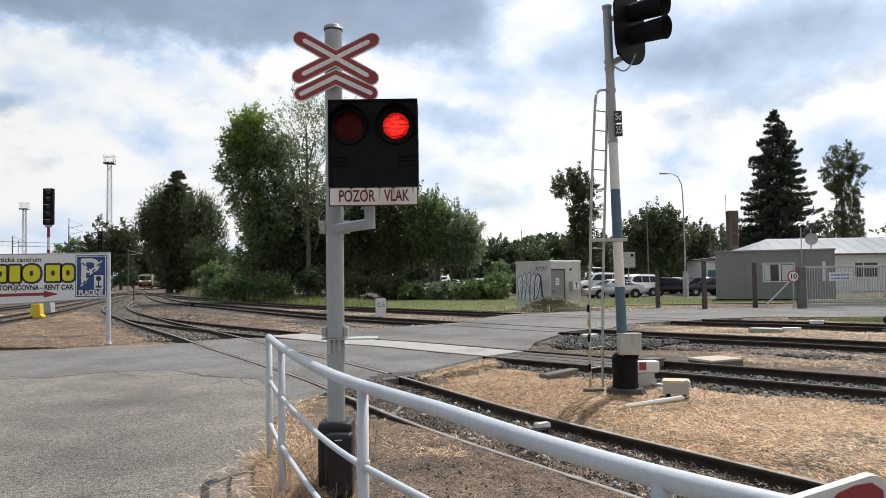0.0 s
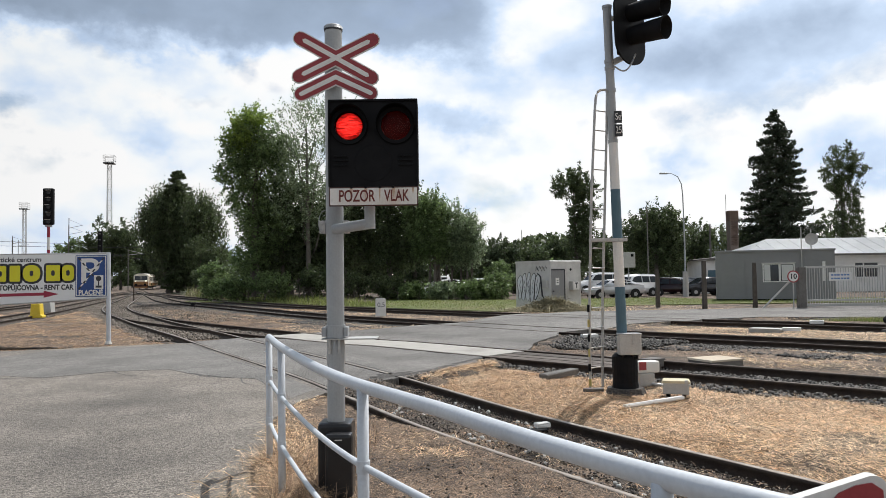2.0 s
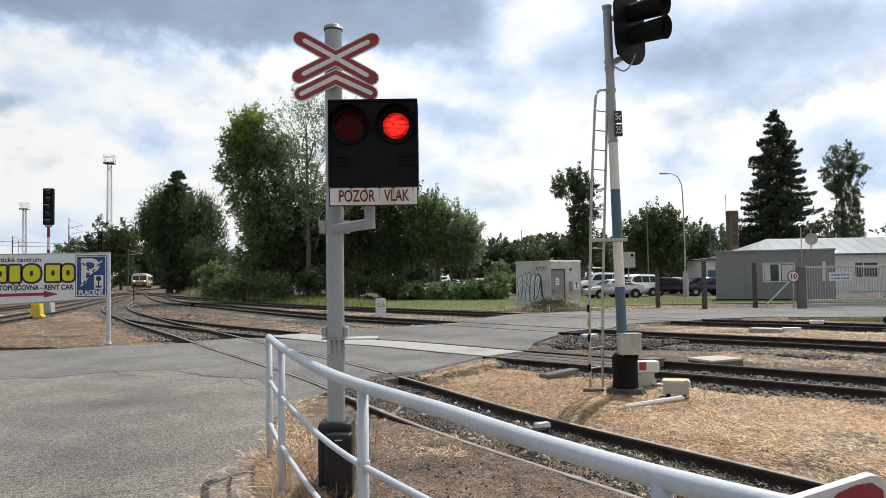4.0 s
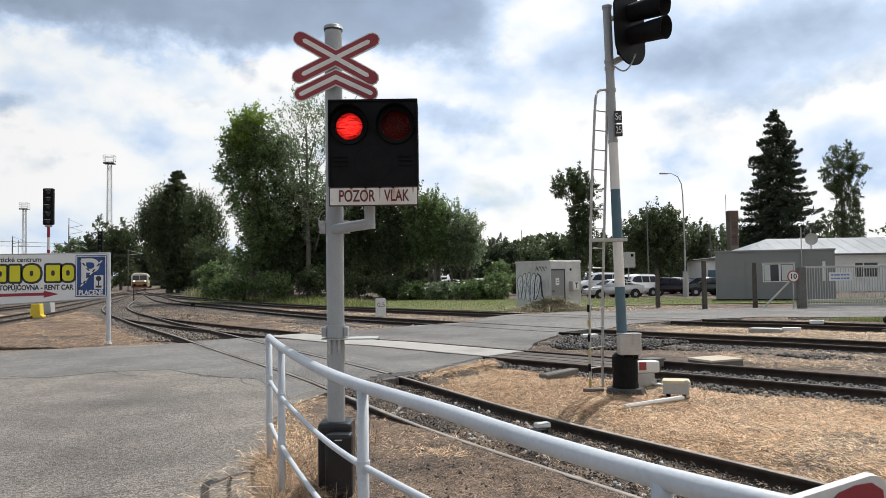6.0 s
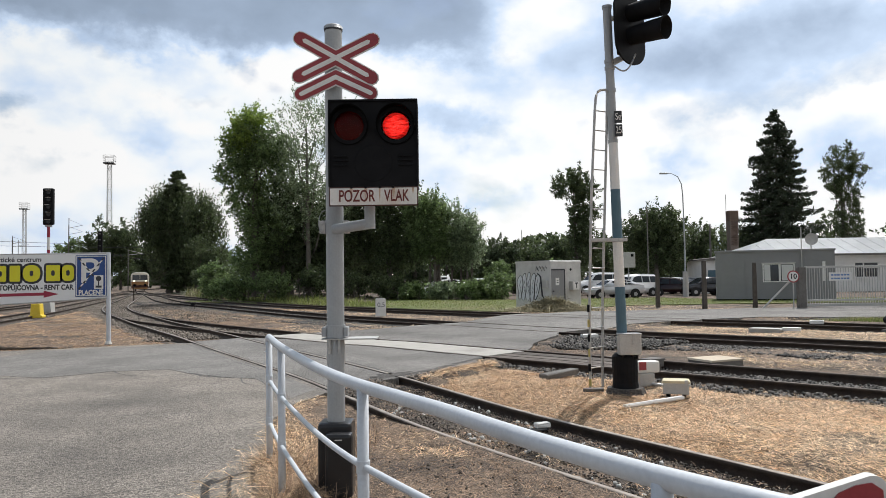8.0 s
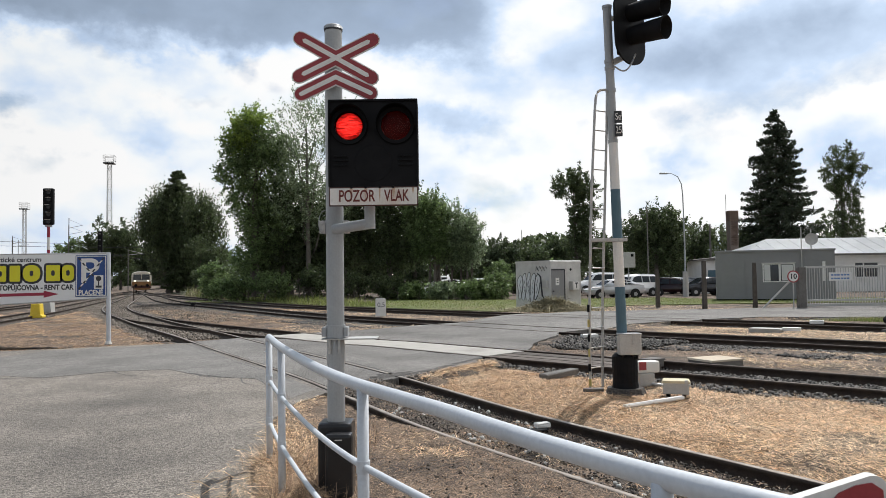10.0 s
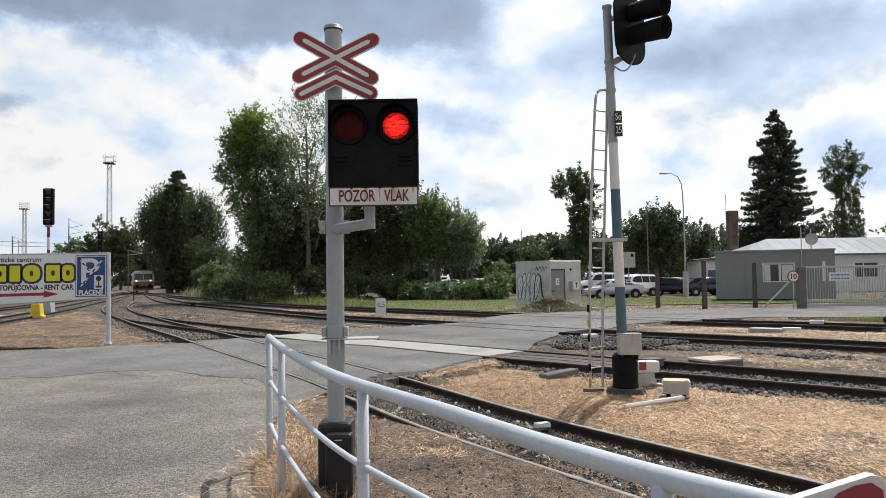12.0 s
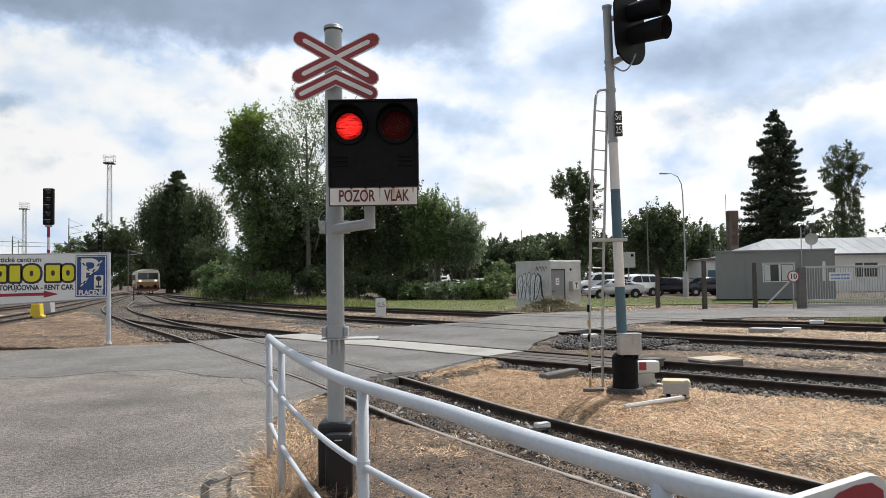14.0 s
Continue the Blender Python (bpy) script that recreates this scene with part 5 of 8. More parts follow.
def yellow_block(x, y, w, h, mm, label):
    s = thing("marker_block", x, y, -0.1, 10, label, "marker block")
    bm = bmesh.new()
    prism(bm, [(-w * 0.62, 0), (w * 0.62, 0), (w * 0.62, h * 0.15), (w * 0.45, h * 0.2), (w * 0.36, h), (-w * 0.36, h), (-w * 0.45, h * 0.2), (-w * 0.62, h * 0.15)], w, Matrix.Translation((0, -w / 2, 0)))
    bmesh.ops.bevel(bm, geom=bm.edges[:], offset=0.02, segments=1, affect='EDGES')
    part("block", bm, mm, s)


yellow_block(-21.0, 38.0, 0.56, 0.72, M["yellow"], "yellow concrete marker block beside the track")


def ground_box(name, x, y, w, d, h, rz, mm, lid, label, lift=0.0):
    s = thing(name, x, y, -0.1, rz, label, "track equipment")
    bm = bmesh.new()
    box(bm, -w / 2, -d / 2, lift, w / 2, d / 2, h, 0.012)
    part("casing", bm, mm, s)
    bm = bmesh.new()
    prism(bm, [(-w / 2 - 0.02, h), (w / 2 + 0.02, h), (w / 2, h + 0.035), (-w / 2, h + 0.035)], d + 0.04, Matrix.Translation((0, -d / 2 - 0.02, 0)))
    part("lid", bm, lid, s)
    if lift:
        for sx in (-1, 1):
            bm = bmesh.new()
            box(bm, sx * w * 0.3 - 0.03, -0.05, 0, sx * w * 0.3 + 0.03, 0.05, lift + 0.02, 0.004)
            part("foot", bm, M["black"], s)
        bm = bmesh.new()
        box(bm, w * 0.34, -d / 2 - 0.025, h - 0.06, w * 0.46, -d / 2, h + 0.05, 0.004)
        part("latch", bm, M["galv"], s)
    return s


ground_box("relay_box", 3.36, 10.75, 0.36, 0.26, 0.23, -18, M["concrete"], M["lid_pale"], "grey cast relay box with a yellowed lid", 0.07)
ground_box("cable_chamber", 5.25, 14.3, 0.80, 0.62, 0.13, 24, M["concrete_dark"], M["tan"], "low concrete cable chamber with a pale tan lid")
ground_box("cable_chamber", 9.75, 22.3, 0.9, 0.5, 0.09, -38, M["concrete"], M["concrete"], "low grey concrete cable chamber by the track")
ground_box("cable_trough", 4.05, 14.4, 0.40, 0.24, 0.13, 30, M["concrete_dark"], M["concrete_dark"], "dark weathered concrete trough block")


def slab_bits(name, x, y, z, w, d, h, rz, mm, label, tilt=0):
    bm = bmesh.new()
    box(bm, -w / 2, -d / 2, 0, w / 2, d / 2, h, 0.012)
    for v in bm.verts:
        v.co += Vector((random.uniform(-1, 1), random.uniform(-1, 1), random.uniform(-1, 1))) * 0.008
    ob = part(name, bm, mm)
    ob.matrix_basis = pose(x, y, z, 0, tilt, rz)
    return tagged(ob, label, "concrete slab")


slab_bits("concrete_slab", 2.0, 12.9, -0.06, 0.72, 0.22, 0.09, 32, M["concrete_dark"], "broken grey concrete slab lying in straw", -4)
slab_bits("concrete_slab", 1.12, 8.58, -0.055, 0.17, 0.10, 0.055, 20, M["white_aged"], "small pale concrete lump between the rails")
slab_bits("iron_block", 1.06, 8.48, -0.12, 0.20, 0.13, 0.07, 20, M["black"], "black iron block beside the rail")
slab_bits("white_plank", 2.87, 10.15, -0.07, 1.15, 0.07, 0.045, 32, M["white"], "white painted plank lying in the straw", 0)
slab_bits("ladder_footing", 2.25, 11.2, -0.06, 0.3, 0.10, 0.05, 10, M["concrete_dark"], "weathered block at the foot of the ladder", 0)
slab_bits("concrete_slab", 3.6, 14.35, -0.06, 0.28, 0.2, 0.07, 5, M["yellow"], "yellow-topped concrete lump beside the rail")
slab_bits("concrete_slab", 10.35, 21.95, -0.04, 0.5, 0.2, 0.10, -30, M["white_aged"], "pale concrete slab beside the chamber")
slab_bits("concrete_slab", 4.1, 20.8, -0.06, 0.45, 0.2, 0.1, 10, M["white_aged"], "pale slab on the ballast")


def point_lamp():
    s = thing("track_indicator", 3.19, 11.9, -0.1, 10, "white track indicator box with a red panel", "track equipment")
    bm = bmesh.new()
    box(bm, -0.10, -0.10, 0, 0.16, 0.10, 0.22, 0.02)
    part("base", bm, M["galv"], s)
    bm = bmesh.new()
    box(bm, -0.2, -0.09, 0.22, 0.26, 0.09, 0.41, 0.04)
    hd = part("head", bm, M["white"], s)
    bm = bmesh.new()
    box(bm, -0.1, -0.095, 0.27, 0.02, -0.088, 0.40)
    part("red_panel", bm, M["red"], hd)
    bm = bmesh.new()
    tube(bm, [(0.1, -0.1, 0.05), (0.3, -0.2, 0.02), (0.5, -0.25, 0.04), (0.7, -0.2, 0.02)], 0.03, 8)
    part("cable", bm, M["galv"], s)


point_lamp()


slab_bits("dwarf_lamp", 12.6, 24.9, -0.05, 0.42, 0.22, 0.12, -30, M["white_aged"], "small pale lamp housing beside the far rail")


def derail_stop(x, y, rz=0):
    s = thing("point_lever", x, y, -0.12, rz, "small rusty point lever with a counterweight", "track equipment")
    bm = bmesh.new()
    box(bm, -0.28, -0.12, 0, 0.28, 0.12, 0.07, 0.01)
    part("plate", bm, M["concrete_dark"], s)
    bm = bmesh.new()
    tube(bm, [(0, 0, 0.05), (0.02, 0, 0.25), (-0.12, 0, 0.42)], 0.03, 8)
    part("lever", bm, M["rail_side"], s)
    bm = bmesh.new()
    rod(bm, (-0.12, -0.09, 0.36), (-0.12, 0.09, 0.36), 0.12, 0.12, 14)
    part("weight", bm, M["black"], s)


derail_stop(-15.4, 45.5, 20)
derail_stop(13.4, 22.0, 0)

# ================= far side: kiosk, guard hut, gate =================
def hut_box():
    s = thing("switchgear_kiosk", 5.55, 38.1, -0.1, -53, "grey concrete switchgear kiosk with graffiti and a steel door", "kiosk")
    w, d, h = 2.65, 2.3, 2.5
    bm = bmesh.new()
    box(bm, -w, 0, 0, 0, d, h, 0.04)
    body = part("body", bm, M["kiosk_render"], s)
    bm = bmesh.new()
    prism(bm, [(-w - 0.02, h - 0.02), (0.02, h - 0.02), (0.02, h + 0.05), (-0.05, h + 0.10), (-w + 0.05, h + 0.10), (-w - 0.02, h + 0.05)], d + 0.04, Matrix.Translation((0, -0.02, 0)))
    part("roof_slab", bm, M["kiosk_render"], s)
    # steel door on the brighter face
    bm = bmesh.new()
    box(bm, -0.01, 0.06, 0.05, 0.03, 0.98, 2.08, 0.008)
    dr = part("door", bm, M["wall_grey"], s, "grey steel door")
    for y0, y1, z0, z1 in ((0.98, 1.04, 0.05, 2.15), (0.06, 0.98, 2.08, 2.15)):
        bm = bmesh.new()
        box(bm, 0.0, y0, z0, 0.05, y1, z1, 0.004)
        part("door_frame", bm, M["ink"], s)
    bm = bmesh.new()
    box(bm, 0.028, 0.34, 1.30, 0.04, 0.60, 1.68, 0.004)
    nt_ = part("notice", bm, M["white"], dr)
    for z in (1.56, 1.44):
        bm = bmesh.new()
        box(bm, 0.039, 0.40, z - 0.02, 0.043, 0.54, z + 0.02)
        part("lettering_bar", bm, M["ink"], nt_)
    bm = bmesh.new()
    rod(bm, (0.03, 0.14, 1.0), (0.09, 0.14, 1.0), 0.03, 0.03, 10)
    part("door_handle", bm, M["black"], dr)
    bm = bmesh.new()
    box(bm, 0.0, 1.36, 1.02, 0.26, 1.86, 1.50, 0.02)
    tb = part("telephone_box", bm, M["galv"], s, "grey telephone box with a T plate")
    bm = bmesh.new()
    box(bm, 0.26, 1.42, 1.05, 0.275, 1.88, 1.47, 0.005)
    pl = part("plate", bm, M["white"], tb)
    text_part("T", 0.40, M["ink"], pl, Matrix.Translation((0.278, 1.65, 1.26)) @ pose(0, 0, 0, 0, 0, 90), extrude=0.001, bold=0.012)
    bm = bmesh.new()
    rod(bm, (0.0, 1.5, 2.12), (0.02, 1.5, 2.12), 0.07, 0.07, 12)
    part("vent_hole", bm, M["black"], s)
    bm = bmesh.new()
    box(bm, -0.48, -0.14, 1.18, -0.16, 0.0, 1.56, 0.01)
    part("meter_box", bm, M["concrete"], s)
    # graffiti: bubble letters with pale fills and dark outlines
    for k, (cx, rx, h0, h1, lean) in enumerate(((-2.30, 0.19, 0.55, 1.85, 0.04), (-1.98, 0.17, 0.50, 1.95, 0.08), (-1.66, 0.17, 0.45, 2.0, 0.08), (-1.34, 0.18, 0.40, 1.95, 0.12), (-1.0, 0.18, 0.55, 1.9, 0.14))):
        n = 30
        shape = []
        for a in np.linspace(0, 2 * math.pi, n + 1)[:-1]:
            up = math.sin(a)
            r = rx * (1 + 0.28 * math.sin(3 * a + 1.7 * k) + 0.12 * math.sin(5 * a + k))
            shape.append((cx + r * math.cos(a) + lean * up, (h0 + h1) / 2 + (h1 - h0) / 2 * math.copysign(abs(up) ** 0.75, up)))
        bm = bmesh.new()
        prism(bm, shape, 0.004, Matrix.Translation((0, -0.003 - 0.001 * k, 0)))
        part("graffiti_fill", bm, M["graffiti"], body)
        bm = bmesh.new()
        tube(bm, [(x, -0.006, z) for x, z in shape + shape[:1]], 0.014 if k < 4 else 0.024, 6)
        part("graffiti_stroke", bm, M["ink"], body)
        bm = bmesh.new()
        zm = (h0 + h1) / 2
        tube(bm, [(cx - 0.05, -0.008, zm - 0.35), (cx + 0.06, -0.008, zm - 0.1), (cx - 0.04, -0.008, zm + 0.1), (cx + 0.09, -0.008, zm + 0.4)], 0.012, 6)
        part("graffiti_stroke", bm, M["ink"], body)
    bm = bmesh.new()
    tube(bm, [(-0.95, -0.008, 1.95), (-0.72, -0.008, 1.75), (-0.66, -0.008, 1.2), (-0.60, -0.008, 0.75), (-0.45, -0.008, 0.6)], [0.02, 0.05, 0.045, 0.05, 0.02], 6)
    part("graffiti_stroke", bm, M["ink"], body)
    for k, x in enumerate((-1.0, -0.78, -0.56, -0.34)):
        bm = bmesh.new()
        tube(bm, [(x - 0.08, -0.006, 2.05), (x - 0.02, -0.006, 2.32), (x + 0.05, -0.006, 2.12 + 0.05 * (k % 2)), (x + 0.10, -0.006, 2.26)], 0.016, 6)
        part("graffiti_stroke", bm, M["ink"], body)
    return s


hut_box()


def guard_hut():
    s = thing("guard_hut", 17.6, 47.4, -0.1, -19.5, "grey flat-roofed container guard hut with a white window", "guard hut")
    w, d, h = 6.85, 2.6, 3.12
    x0, x1, z0, z1 = 2.75, 4.6, 1.2, 2.38
    bm = bmesh.new()
    for a in ((0, 0.14, x0, h), (x1, 0.14, w, h), (x0, 0.14, x1, z0), (x0, z1, x1, h)):
        box(bm, a[0], 0, a[1], a[2], 0.12, a[3])
    box(bm, 0, 0.12, 0.14, 0.12, d, h)
    box(bm, w - 0.12, 0.12, 0.14, w, d, h)
    box(bm, 0.12, d - 0.12, 0.14, w - 0.12, d, h)
    box(bm, 0.12, 0.12, 0.14, w - 0.12, d - 0.12, 0.26)
    bmesh.ops.remove_doubles(bm, verts=bm.verts[:], dist=0.001)
    part("wall", bm, M["wall_grey"], s)
    bm = bmesh.new()
    box(bm, -0.06, -0.06, h, w + 0.06, d + 0.06, h + 0.13, 0.02)
    part("roof", bm, M["wall_grey"], s)
    bm = bmesh.new()
    box(bm, 0.02, 0.03, 0, w - 0.02, d - 0.03, 0.14)
    part("base_frame", bm, M["black"], s)
    win = bmesh.new()
    for a in ((x0, z0, x1, z0 + 0.07), (x0, z1 - 0.07, x1, z1), (x0, z0, x0 + 0.07, z1), (x1 - 0.07, z0, x1, z1), (x0 + 0.93, z0, x0 + 1.05, z1)):
        box(win, a[0], -0.03, a[1], a[2], 0.05, a[3], 0.006)
    wn = part("window", win, M["white"], s, "white window frame")
    bm = bmesh.new()
    box(bm, x0 + 0.07, 0.015, z0 + 0.07, x1 - 0.07, 0.025, z1 - 0.07)
    part("pane", bm, M["glass"], wn)
    bm = bmesh.new()
    box(bm, x0 + 1.1, 0.003, z0 + 0.1, x1 - 0.1, 0.012, z1 - 0.1)
    part("blind", bm, M["curtain"], wn, "pale blind behind the pane")
    bm = bmesh.new()
    box(bm, x0 + 0.1, 0.003, z0 + 0.1, x0 + 0.45, 0.012, z1 - 0.1)
    part("blind", bm, M["curtain"], wn, "pale blind behind the pane")
    bm = bmesh.new()
    box(bm, x0 - 0.07, -0.07, z1, x1 + 0.07, -0.0, z1 + 0.06, 0.005)
    part("blind_box", bm, M["galv"], wn)
    bm = bmesh.new()
    box(bm, 6.15, -0.03, 1.25, 6.32, 0.0, 2.45, 0.005)
    part("window_slot", bm, M["white"], s)
    for x in (0.0, 1.7, w - 0.06, 5.2):
        bm = bmesh.new()
        box(bm, x, -0.025, 0.14, x + 0.06, 0.0, h, 0.004)
        part("cover_strip", bm, M["wall_grey"], s)
    # dish and mast on the roof
    bm = bmesh.new()
    rod(bm, (5.0, -0.1, 0.4), (5.0, -0.1, 4.6), 0.03, 0.03, 8)
    part("aerial_pole", bm, M["galv"], s)
    bm = bmesh.new()
    rod(bm, (5.6, 0.3, h), (5.6, 0.3, h + 1.35), 0.035, 0.035, 8)
    part("dish_pole", bm, M["galv"], s)
    bm = bmesh.new()
    tube(bm, [(5.6, 0.18, 3.85), (5.6, 0.10, 3.85), (5.6, 0.04, 3.85)], [0.05, 0.26, 0.37], 24)
    part("satellite_dish", bm, M["galv"], s, "round grey satellite dish", True)
    for zz in (4.42, 4.52, 4.62):
        bm = bmesh.new()
        rod(bm, (5.3, 0.3, zz), (5.9, 0.3, zz), 0.012, 0.012, 6)
        part("aerial_rod", bm, M["ink"], s)
    return s


guard_hut()


def fence_posts():
    for x, y, h, rz in ((11.64, 40.0, 2.05, 5), (12.8, 36.1, 2.45, 10), (15.95, 37.7, 2.35, -8)):
        s = thing("fence_post", x, y, -0.12, rz, "weathered concrete fence post beside the verge", "fence post", "fence posts along the verge")
        bm = bmesh.new()
        prism(bm, [(-0.11, 0), (0.11, 0), (0.085, h), (-0.085, h)], 0.17, Matrix.Translation((0, -0.085, 0)))
        bmesh.ops.bevel(bm, geom=bm.edges[:], offset=0.012, segments=1, affect='EDGES')
        part("shaft", bm, M["post_brown"], s)
    s = thing("brace_post", 17.5, 37.5, -0.1, 0, "slanting concrete fence brace", "fence post")
    bm = bmesh.new()
    rod(bm, (-0.8, -2.0, 1.35), (-2.1, -1.8, 0.0), 0.045, 0.045, 6)
    part("strut", bm, M["concrete"], s)


fence_posts()


def gate():
    s = thing("sliding_gate", 17.2, 35.4, -0.08, 1.5, "grey steel sliding gate with upright bars, closed", "gate")
    bm = bmesh.new()
    box(bm, -0.16, -0.14, 0, 0.20, 0.14, 2.02, 0.015)
    part("gate_post", bm, M["concrete_dark"], s, "dark weathered gate post")
    bm = bmesh.new()
    for z in (2.02, 0.42):
        box(bm, 0.2, -0.035, z - 0.05, 9.6, 0.035, z + 0.05, 0.006)
    for x in (0.22, 4.9, 9.55):
        box(bm, x - 0.04, -0.04, 0.42, x + 0.04, 0.04, 2.02, 0.006)
    box(bm, 0.2, -0.05, 0.12, 9.6, 0.05, 0.26, 0.006)
    part("gate_frame", bm, M["galv"], s)
    for i in range(72):
        bm = bmesh.new()
        box(bm, 0.30 + i * 0.128 - 0.011, -0.011, 0.26, 0.30 + i * 0.128 + 0.011, 0.011, 2.0)
        part("gate_bar", bm, M["galv"], s)
    bm = bmesh.new()
    box(bm, 1.35, -0.07, 1.35, 2.45, -0.05, 1.75, 0.004)
    bn = part("banner", bm, M["white"], s, "white banner with two blue lines")
    for z in (1.63, 1.46):
        for k, (a, b) in enumerate(((1.45, 1.56), (1.59, 1.72), (1.75, 1.87), (1.93, 2.04), (2.07, 2.19), (2.22, 2.34))):
            bm = bmesh.new()
            box(bm, a, -0.076, z - 0.036, b, -0.068, z + 0.036)
            part("lettering_bar", bm, M["banner_blue"], bn)
    sp = thing("speed_sign", 16.75, 35.2, -0.08, 0, "round speed limit sign reading 10 on a thin post", "road sign")
    bm = bmesh.new()
    rod(bm, (0, 0.03, 0), (0, 0.03, 1.9), 0.03, 0.03, 8)
    part("post", bm, M["galv"], sp)
    bm = bmesh.new()
    rod(bm, (0, 0, 1.58), (0, -0.012, 1.58), 0.29, 0.29, 32)
    f = part("sign_disc", bm, M["red"], sp)
    bm = bmesh.new()
    rod(bm, (0, -0.012, 1.58), (0, -0.018, 1.58), 0.235, 0.235, 32)
    part("white_field", bm, M["white"], f)
    text_part("10", 0.34, M["ink"], f, Matrix.Translation((0, -0.021, 1.58)), extrude=0.001, bold=0.008)


gate()


def long_building():
    s = thing("long_building", 27.3, 66, -0.2, -4, "long white single-storey building with a pale metal roof", "building")
    w, d, h, rg = 40.0, 9.0, 3.5, 5.12
    bm = bmesh.new()
    wins = [(9.3, 11.4), (14.5, 16.6), (19.5, 21.7), (24.5, 26.7), (31, 33.2)]
    edges = [0.0] + [e for a in wins for e in a] + [w]
    for i in range(0, len(edges), 2):
        box(bm, edges[i], 0, 0, edges[i + 1], 0.3, h)
    for a, b in wins:
        box(bm, a, 0, 0, b, 0.3, 1.35)
        box(bm, a, 0, 2.75, b, 0.3, h)
    box(bm, 0, 0.3, 0, 0.3, d, h)
    box(bm, w - 0.3, 0.3, 0, w, d, h)
    box(bm, 0.3, d - 0.3, 0, w - 0.3, d, h)
    part("wall", bm, M["wall_white"], s)
    for a, b in wins:
        bm = bmesh.new()
        m2 = (a + b) / 2
        for q in ((a, 1.35, b, 1.43), (a, 2.67, b, 2.75), (a, 1.35, a + 0.08, 2.75), (b - 0.08, 1.35, b, 2.75), (a + 0.75, 1.35, a + 0.83, 2.75), (a + 0.75, 2.2, b, 2.26)):
            box(bm, q[0], 0.05, q[1], q[2], 0.12, q[3])
        wn = part("window", bm, M["white"], s, "white window frame")
        bm = bmesh.new()
        box(bm, a + 0.05, 0.09, 1.4, b - 0.05, 0.10, 2.7)
        part("pane", bm, M["glass"], wn)
    bm = bmesh.new()
    ov = 0.55
    v = [bm.verts.new(p) for p in ((-ov, -ov, h), (w + ov, -ov, h), (w + ov, d + ov, h), (-ov, d + ov, h), (3.4, d / 2, rg), (w - 3.4, d / 2, rg))]
    for q in ((0, 1, 5, 4), (2, 3, 4, 5), (3, 0, 4), (1, 2, 5)):
        bm.faces.new([v[i] for i in q])
    r = bmesh.ops.solidify(bm, geom=bm.faces[:], thickness=0.12)
    rf = part("roof", bm, M["roof_pale"], s, "pale grey metal hipped roof")
    for i in range(34):
        x = 0.4 + i * 1.18
        bm = bmesh.new()
        ye = -ov
        top = min(d / 2 - 0.25, max(0.1, (x + ov) * (d / 2 + ov) / (3.4 + ov) - ov))
        k = (rg - h) / (d / 2 + ov)
        rod(bm, (x, ye, h + 0.13), (x, top - 0.05, h + 0.13 + (top - 0.05 - ye) * k), 0.022, 0.022, 6)
        part("roof_seam", bm, M["roof_pale"], rf)
    bm = bmesh.new()
    box(bm, -ov, -ov - 0.08, h - 0.16, w + ov, -ov, h + 0.02, 0.02)
    part("gutter", bm, M["concrete_dark"], s)
    # low annexe at the end
    bm = bmesh.new()
    box(bm, -3.9, 0.6, 0, -0.55, 5.5, 3.1)
    part("annexe_wall", bm, M["wall_white"], s)
    bm = bmesh.new()
    prism(bm, [(-4.15, 3.1), (-0.58, 3.1), (-0.58, 3.55), (-4.15, 3.2)], 5.6, Matrix.Translation((0, 0.3, 0)))
    part("annexe_roof", bm, M["concrete_dark"], s, "flat dark annexe roof")
    bm = bmesh.new()
    box(bm, -3.3, 0.55, 0.9, -2.4, 0.6, 2.2, 0.01)
    part("door", bm, M["blue_band"], s, "blue door")
    bm = bmesh.new()
    rod(bm, (-0.7, 0.4, 0), (-0.7, 0.4, 3.0), 0.05, 0.05, 8)
    part("downpipe", bm, M["concrete_dark"], s)
    # brick chimney behind
    c = thing("brick_chimney", 30.22, 76.5, 0, 3, "square brown brick chimney with a darker head", "chimney")
    bm = bmesh.new()
    box(bm, -0.44, -0.44, 0, 0.44, 0.44, 8.13, 0.01)
    part("shaft", bm, M["mortar"], c)
    bm = bmesh.new()
    box(bm, -0.48, -0.48, 7.15, 0.48, 0.48, 8.2, 0.03)
    part("head", bm, M["brick"], c)
    br = bmesh.new()
    box(br, -0.125, -0.02, -0.05, 0.125, 0.02, 0.05)
    bme = bpy.data.meshes.new("brick")
    br.to_mesh(bme)
    br.free()
    bme.materials.append(M["brick"])
    for row in range(22):
        for k in range(4):
            x = -0.30 + k * 0.262 + (0.13 if row % 2 else 0) - 0.06
            if abs(x) > 0.32:
                continue
            o = new("brick", bme)
            o.parent = c
            o.matrix_basis = pose(x, -0.445, 4.6 + row * 0.115)
    return s


long_building()


